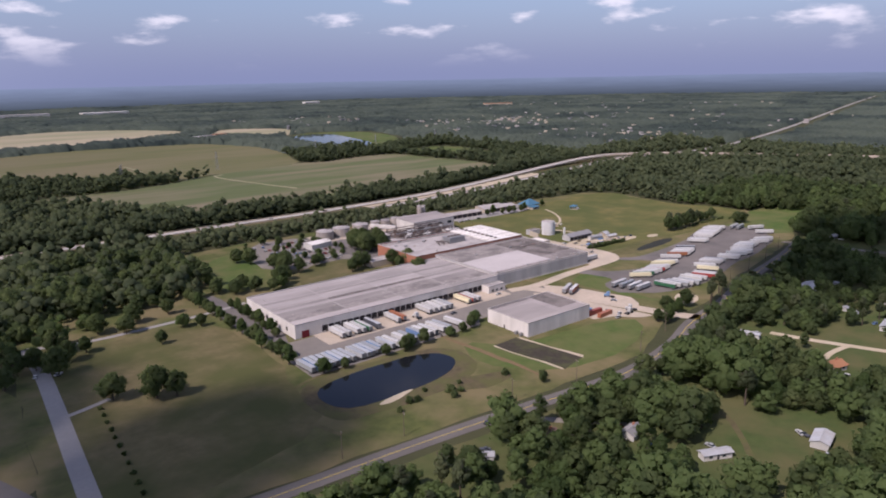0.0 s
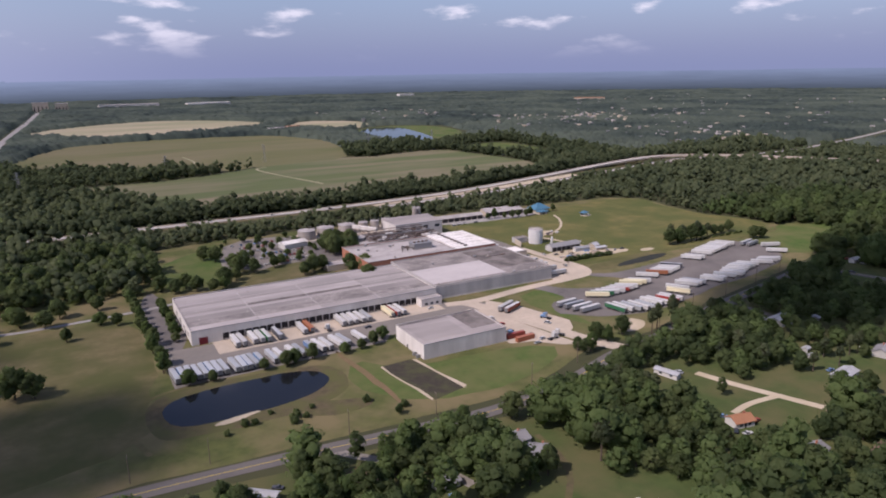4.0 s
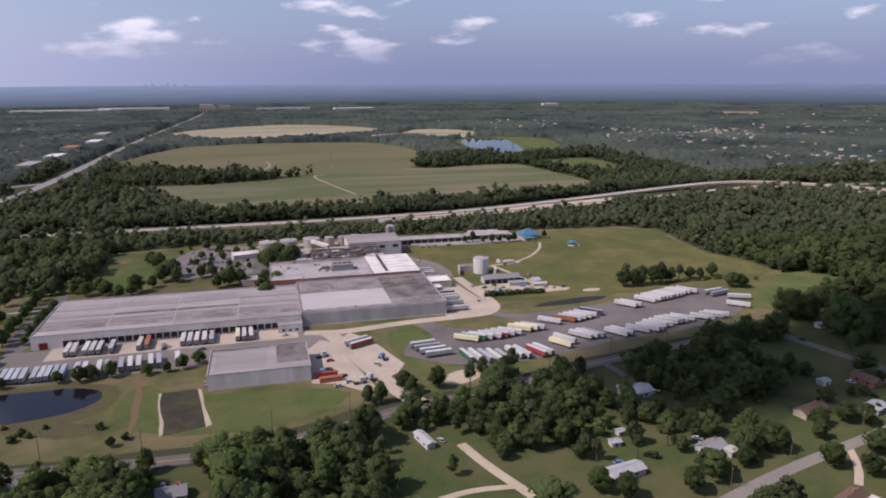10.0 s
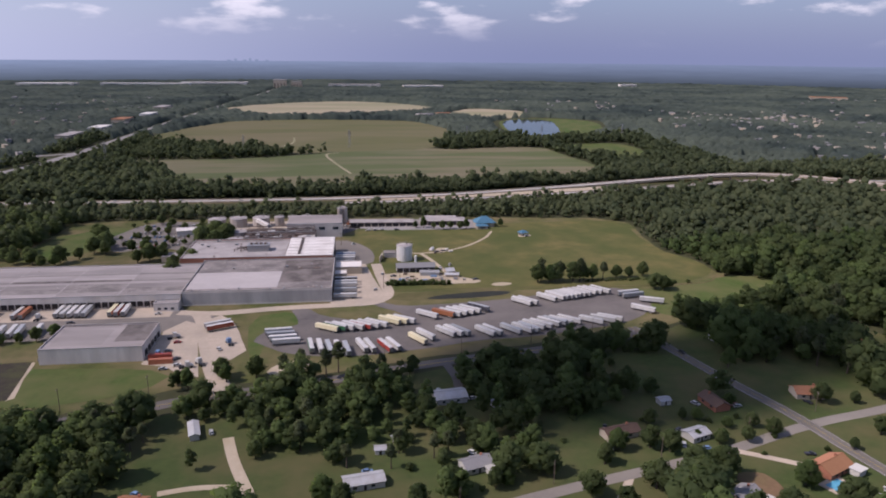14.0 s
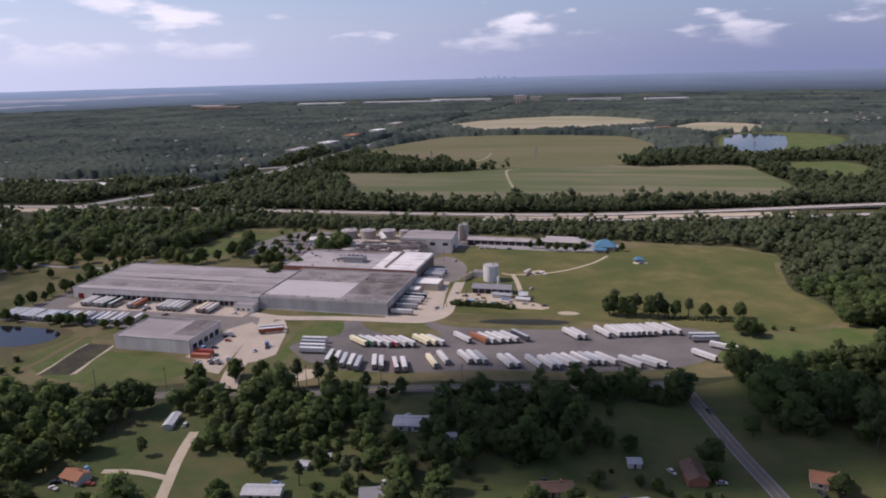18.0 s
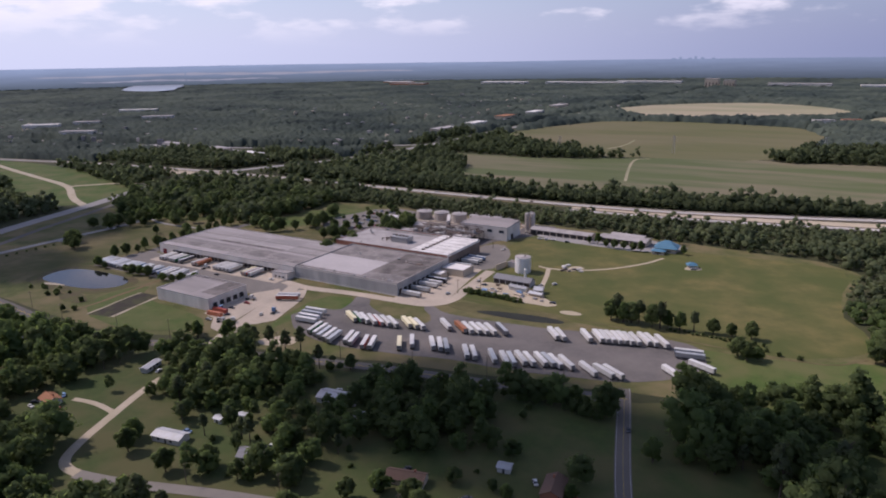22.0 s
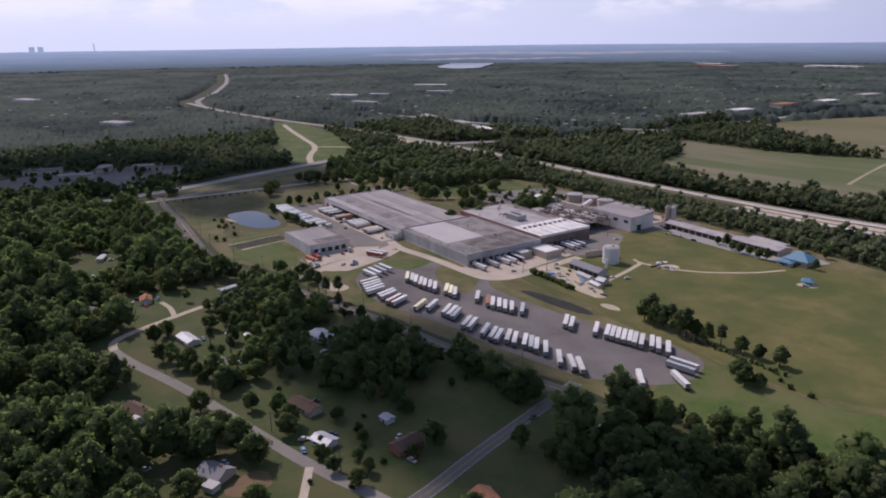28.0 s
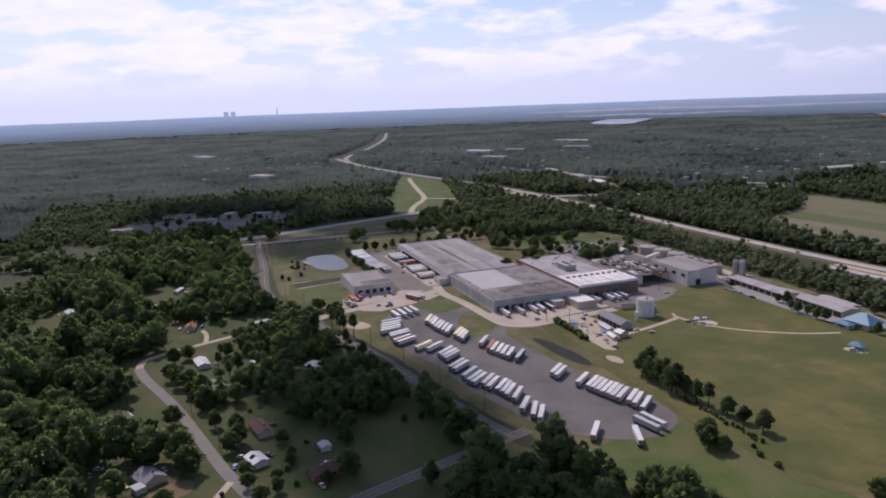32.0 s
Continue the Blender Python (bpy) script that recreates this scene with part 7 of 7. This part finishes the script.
pick = (gap > 190) & (gap < 420) & (px > 120) & (px < 740) & (py > 60)
order = np.argsort(gap + gen.uniform(0, 160, gap.size) + np.where(pick, 0, 1e4))
near_set = order[:130]
mask = np.zeros(px.size, bool)
mask[near_set] = True
random.seed(9)
for x, y in zip(px[mask], py[mask]):
    pine = noise.noise((x * 0.02, y * 0.02, 5)) > 0.12 or (380 < x < 480 and y > 150)
    k = random.choice((7, 8, 9, 7, 6)) if pine else random.choice((0, 1, 2, 3, 4, 6, 1, 3))
    tree(float(x), float(y), random.choice((2, 4)) if x < 330 and random.random() < 0.5 else k, random.uniform(0.62, 1.0) * (0.8 if 340 < x < 605 and y > 130 else 1.0), random.uniform(0, 360))
rest = ~mask
for name, cond, kinds, text in (("woods_near", (gap > 105) & (gap < 320) & (px > 60) & (px < 800) & (py > 10), MEDIUM, "dense dark green mixed woods"), ("woods_outer", (gap <= 105) | (gap >= 320) | (px <= 60) | (px >= 800) | (py <= 10), SMALL, "dense woods round the plant")):
    sel = rest & cond
    # larger bright share in the west imitates sunlit crowns by colour
    split = gen.random(px.size) < np.where(px < 330, 0.55, 0.25)
    woods(name, px[sel & ~split], py[sel & ~split], kinds, text, 0.76, 1.1)
    woods(name + "_bright", px[sel & split], py[sel & split], kinds, "trees with brighter leaves among darker woods", 0.74, 1.05, mat_name="leaf_bright")
px, py = scatter(-420, 1350, 470, 900, 9.3, 0.04)
keep = ~((px < 165) & (px > -60) & (py < 600) & (gen.random(px.size) < 0.16))
px, py = px[keep], py[keep]
south = (py < 700) & (px > 165) & (px < 720)
# distant belts wear the haze-greyed leaf colour, whatever their species
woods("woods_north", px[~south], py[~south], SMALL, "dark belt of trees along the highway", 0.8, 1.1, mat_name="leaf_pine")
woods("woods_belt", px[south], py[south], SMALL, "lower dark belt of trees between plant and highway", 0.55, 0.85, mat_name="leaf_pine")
px, py = scatter(165, 720, 590, 700, 10.5, 0.1)
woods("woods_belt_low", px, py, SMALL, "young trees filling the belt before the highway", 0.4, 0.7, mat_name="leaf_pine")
px, py = scatter(-60, 165, 438, 600, 11, 0.2)
woods("woods_grove", px, py, MEDIUM, "grove of broad oaks behind the warehouse", 0.65, 0.95)
px, py = scatter(-420, -60, -60, 470, 10.0, 0.06)
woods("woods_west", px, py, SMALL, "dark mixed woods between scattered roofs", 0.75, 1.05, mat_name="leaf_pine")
px, py = scatter(900, 1350, 60, 470, 10.5, 0.06)
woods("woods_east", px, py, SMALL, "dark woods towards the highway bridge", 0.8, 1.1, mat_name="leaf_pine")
line = chaikin([(x, y, 0) for x, y in HIGHWAY[6:15]], 3, closed=False)
row = [(p.x + gen.uniform(-3, 3), p.y + d + gen.uniform(-2.5, 2.5)) for a, b in zip(line, line[1:]) for p in [a.lerp(b, k / 4) for k in range(4)] for d in (20, 27, 34, 42)]
px, py = np.array([p[0] for p in row]), np.array([p[1] for p in row])
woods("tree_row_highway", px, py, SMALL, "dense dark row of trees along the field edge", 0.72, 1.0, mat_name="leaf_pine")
px, py = scatter(-60, 1000, 900, 1320, 9.5, 0.05)
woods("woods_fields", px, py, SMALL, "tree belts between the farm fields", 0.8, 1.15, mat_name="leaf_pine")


def canopy(r0, r1, growth, columns, a0, a1):
    """The roof of the far woods: a bumpy sheet that leaves the fields and roads open."""
    rings = int(math.log(r1 / r0) / growth)
    r = r0 * np.exp(growth * np.arange(rings + 1))
    a = np.linspace(a0, a1, columns)
    R, A = np.meshgrid(r, a, indexing="ij")
    step = np.maximum(R * growth, R * (a1 - a0) / columns)
    X = HUB[0] + R * np.cos(A) + gen.uniform(-0.3, 0.3, R.shape) * step
    Y = HUB[1] + R * np.sin(A) + gen.uniform(-0.3, 0.3, R.shape) * step
    blocked = is_open(X, Y) | ((X > -425) & (X < 1355) & (Y > -65) & (Y < 905)) | ((X > -65) & (X < 1005) & (Y < 1325) & (Y > 0))
    bump = gen.random(R.shape)
    wide = np.sin(X * 0.011 + 1.3 * np.sin(Y * 0.008)) * np.sin(Y * 0.013 + 1.1 * np.sin(X * 0.007))
    Z = 5.5 + 8.5 * bump ** 1.2 + 2.5 * wide
    gaps = np.sin(X * 0.021 + 2 * np.sin(Y * 0.017)) * np.sin(Y * 0.025 + 2 * np.sin(X * 0.019)) > 0.86
    blocked |= gaps
    Z[blocked] = -0.6
    n = columns
    idx = np.arange((rings + 1) * n).reshape(rings + 1, n)
    q = np.stack([idx[:-1, :-1], idx[1:, :-1], idx[1:, 1:], idx[:-1, 1:]], -1).reshape(-1, 4)
    q = q[~blocked.ravel()[q].all(1)]
    v = np.stack([X.ravel(), Y.ravel(), Z.ravel()], 1)
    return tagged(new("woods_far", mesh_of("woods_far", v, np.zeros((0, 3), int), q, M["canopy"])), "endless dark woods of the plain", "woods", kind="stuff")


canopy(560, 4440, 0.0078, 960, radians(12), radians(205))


# ---- far towns and works ----
def far_hall(x, y, l, d, h, turn, wall, roof, label):
    ob = thing("far_warehouse", x, y, 0, turn, label, "warehouse", "far halls")
    part("wall", boxes((-l / 2, l / 2, -d / 2, d / 2, 0, h)), M[wall], ob)
    part("roof", boxes((-l / 2 - 0.5, l / 2 + 0.5, -d / 2 - 0.5, d / 2 + 0.5, h, h + 0.8)), M[roof], ob)
    for i in range(4):
        w = l / 4
        part("door", boxes((-l / 2 + i * w + w * 0.3, -l / 2 + i * w + w * 0.6, -d / 2 - 0.3, -d / 2 - 0.01, 0, h * 0.6)), M["door_dark"], ob)


for row in ((-600, 3620, 420, 60, 17, 2, "wall_pale", "roof_white"), (-300, 3760, 330, 60, 18, 2, "wall_pale", "roof_white"), (-1040, 3560, 260, 70, 18, 0, "wall_pale", "roof_white"), (-1040, 960, 80, 28, 15, 40, "wall_pale", "roof_white"), (-1010, 1060, 60, 24, 15, 40, "wall_pale", "roof_coat"),
            (-1250, 1390, 110, 26, 16, 42, "wall_pale", "roof_white"), (-800, 900, 70, 26, 15, 30, "wall_pale", "roof_coat"), (-480, 890, 60, 18, 6, -8, "wall_pale", "roof_coat"), (-330, 875, 50, 18, 6, -10, "wall_tan", "roof_coat"), (-220, 850, 50, 16, 6, -14, "wall_pale", "roof_white"), (-980, 1250, 80, 30, 15, 40, "wall_pale", "roof_coat"), (60, 3500, 60, 40, 40, 0, "wall_tan", "roof_coat"), (140, 3480, 50, 40, 34, 0, "wall_tan", "roof_coat"),
            (420, 3600, 260, 60, 17, 0, "wall_pale", "roof_coat"), (760, 3500, 200, 50, 16, 5, "wall_pale", "roof_white"), (-1500, 3300, 220, 60, 18, 0, "brick_red", "roof_coat"), (-1700, 3500, 180, 60, 18, 0, "brick_red", "roof_white"), (1900, 3700, 90, 40, 18, 0, "wall_pale", "roof_white"), (2250, 2500, 130, 50, 17, -30, "wall_tan", "shingle_orange"),
            (-160, 160, 40, 16, 6, 70, "wall_tan", "roof_streak"), (-178, 250, 36, 18, 6, 70, "wall_tan", "roof_streak"), (-230, 130, 44, 18, 6, 65, "wall_tan", "roof_dark"), (-130, 60, 34, 16, 6, 70, "wall_tan", "roof_streak"), (-200, 200, 34, 15, 6, -20, "wall_tan", "roof_mid"), (-330, 430, 40, 22, 7, 30, "wall_tan", "roof_mid"), (-700, 300, 60, 30, 15, 30, "wall_pale", "roof_coat"), (-1500, 200, 100, 40, 16, 20, "wall_pale", "roof_coat"),
            (-90, 1280, 70, 24, 14, 88, "wall_tan", "roof_coat"), (-84, 1420, 60, 26, 14, 88, "wall_pale", "roof_white"), (-96, 1600, 60, 30, 15, 88, "wall_tan", "shingle_orange"), (-80, 1750, 60, 26, 15, 88, "wall_pale", "roof_white"), (-110, 2000, 80, 30, 15, 88, "wall_tan", "roof_coat"), (612, 1780, 50, 14, 11, 20, "wall_pale", "roof_coat"), (664, 1812, 40, 13, 11, 20, "wall_tan", "shingle_orange")):
    far_hall(*row, "pale far hall among the woods")


def far_town(name, areas, label, count):
    """Scattered small roofs among trees, too many and too far to tell apart."""
    g = random.Random(hash(len(areas)) % 97)
    for m_name, share in (("roof_coat", 0.3), ("wall_tan", 0.35), ("shingle_grey", 0.35)):
        bm = bmesh.new()
        for x0, x1, y0, y1 in areas:
            for _ in range(int(count * share / len(areas))):
                x, y, l, d, h = g.uniform(x0, x1), g.uniform(y0, y1), g.uniform(7, 13), g.uniform(6, 9), g.uniform(10.5, 13.2)
                a = g.uniform(0, math.pi)
                r = bmesh.ops.create_cube(bm, size=1)
                bmesh.ops.transform(bm, matrix=pose(x, y, h / 2, 0, 0, math.degrees(a)) @ Matrix.Diagonal((l, d, h, 1)), verts=r["verts"])
        tagged(new(name, finish(name, bm, M[m_name])), label, "town", kind="stuff")


far_town("far_roofs", [(1250, 1850, 1380, 1900), (1300, 1650, 1500, 1850), (1150, 1450, 1350, 1650), (1150, 1500, 900, 1250), (900, 1300, 1900, 2400), (-420, -60, 950, 2100), (-1300, -500, 700, 1300), (-900, -200, 1500, 2600), (1500, 2300, 900, 1600), (-1800, -700, 100, 700), (1900, 3000, 1500, 2600)], "pale roofs of a far town among trees", 420)


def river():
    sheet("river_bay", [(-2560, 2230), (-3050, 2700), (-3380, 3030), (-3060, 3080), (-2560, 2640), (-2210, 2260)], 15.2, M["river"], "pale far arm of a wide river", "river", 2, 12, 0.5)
    sheet("river_wide", [(-3600, 1900), (-3780, 1850), (-3260, 3020), (-2500, 3420), (-1500, 4000), (-1600, 4110), (-2700, 3560), (-3500, 2900)], 15.2, M["river"], "wide river near the horizon, haze put into its pale colour", "river", 2, 12, 0.5)


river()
# towers glow in the backdrop's haze colour, sized to rise above its rim
stacks = thing("power_station", -3946, 433, 0, 0, "far hazy power station with two cooling towers", "power station", kind="structure")
for dy in (-22, 22):
    bm = bmesh.new()
    prof = [(0, 22), (70, 17), (118, 14), (150, 15)]
    for (z0, r0), (z1, r1) in zip(prof, prof[1:]):
        cylinder(bm, 0, dy, z0, z1, r0, r1, n=20, caps=False)
    part("cooling_tower", bm, M["distance"], stacks)
bm = bmesh.new()
cylinder(bm, 30, 300, 0, 166, 5, 3.0, n=10)
part("chimney", bm, M["distance"], stacks)
# skyline and mast carry the same glowing haze, no surface colour
skyline = thing("skyline", 440, 80, 0, 0, "far hazy city skyline at the horizon", "skyline", kind="structure")
for i, (az, top, w) in enumerate(((98.0, 130, 9), (98.5, 136, 7), (98.9, 128, 10), (99.6, 133, 7), (100.1, 127, 11), (97.2, 127, 9))):
    a = radians(az)
    part("tower_block", boxes((-w, w, -w, w, 0, top)), M["distance"], skyline).matrix_basis = pose(4400 * math.cos(a), 4400 * math.sin(a), 0, 0, 0, az)
mast = thing("lattice_mast", -2900, 2960, 0, 0, "far tall lattice mast over the river", "mast")
part("mast", boxes((-2.5, 2.5, -2.5, 2.5, 0, 118)), M["distance"], mast)


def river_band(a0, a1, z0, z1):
    """A far reach of the river, a glowing band flat against the hazy distance."""
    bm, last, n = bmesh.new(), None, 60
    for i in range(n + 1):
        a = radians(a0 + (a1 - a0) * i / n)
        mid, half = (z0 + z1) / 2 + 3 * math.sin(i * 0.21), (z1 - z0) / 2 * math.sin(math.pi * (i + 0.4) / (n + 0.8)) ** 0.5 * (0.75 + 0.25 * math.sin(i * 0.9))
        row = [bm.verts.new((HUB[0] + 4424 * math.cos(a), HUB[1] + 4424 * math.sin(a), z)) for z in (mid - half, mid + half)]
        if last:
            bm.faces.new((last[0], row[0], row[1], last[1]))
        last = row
    structure("backdrop_river", bm, M["river_glow"], "painted glowing band for a pale far river reach in haze", "backdrop")


# pale haze over the far water, painted as emission
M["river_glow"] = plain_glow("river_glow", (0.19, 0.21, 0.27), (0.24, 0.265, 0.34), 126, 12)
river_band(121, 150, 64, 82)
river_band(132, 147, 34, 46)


# ---- unseen cumulus, added overhead to lay cloud shadows on the ground ----
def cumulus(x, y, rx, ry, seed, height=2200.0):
    """An unseen heap of rounded billows, placed where its shadow falls on x, y."""
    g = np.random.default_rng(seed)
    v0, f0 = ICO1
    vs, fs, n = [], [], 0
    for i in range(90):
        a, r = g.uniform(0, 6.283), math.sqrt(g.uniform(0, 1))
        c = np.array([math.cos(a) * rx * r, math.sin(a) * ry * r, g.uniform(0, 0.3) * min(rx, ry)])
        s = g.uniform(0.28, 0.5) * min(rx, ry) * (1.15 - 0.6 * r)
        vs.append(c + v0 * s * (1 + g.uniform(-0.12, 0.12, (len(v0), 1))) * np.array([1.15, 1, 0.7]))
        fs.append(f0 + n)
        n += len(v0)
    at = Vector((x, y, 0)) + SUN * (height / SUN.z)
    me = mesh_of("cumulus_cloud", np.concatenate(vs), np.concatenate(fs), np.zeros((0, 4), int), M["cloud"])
    ob = tagged(new("cumulus_cloud", me), "unseen white cumulus cloud placed high overhead to shade the ground", "cloud", kind="stuff")
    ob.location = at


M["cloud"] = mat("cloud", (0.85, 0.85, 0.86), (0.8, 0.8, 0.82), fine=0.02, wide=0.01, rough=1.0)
# clouds out of view, set by the ground they are to shade
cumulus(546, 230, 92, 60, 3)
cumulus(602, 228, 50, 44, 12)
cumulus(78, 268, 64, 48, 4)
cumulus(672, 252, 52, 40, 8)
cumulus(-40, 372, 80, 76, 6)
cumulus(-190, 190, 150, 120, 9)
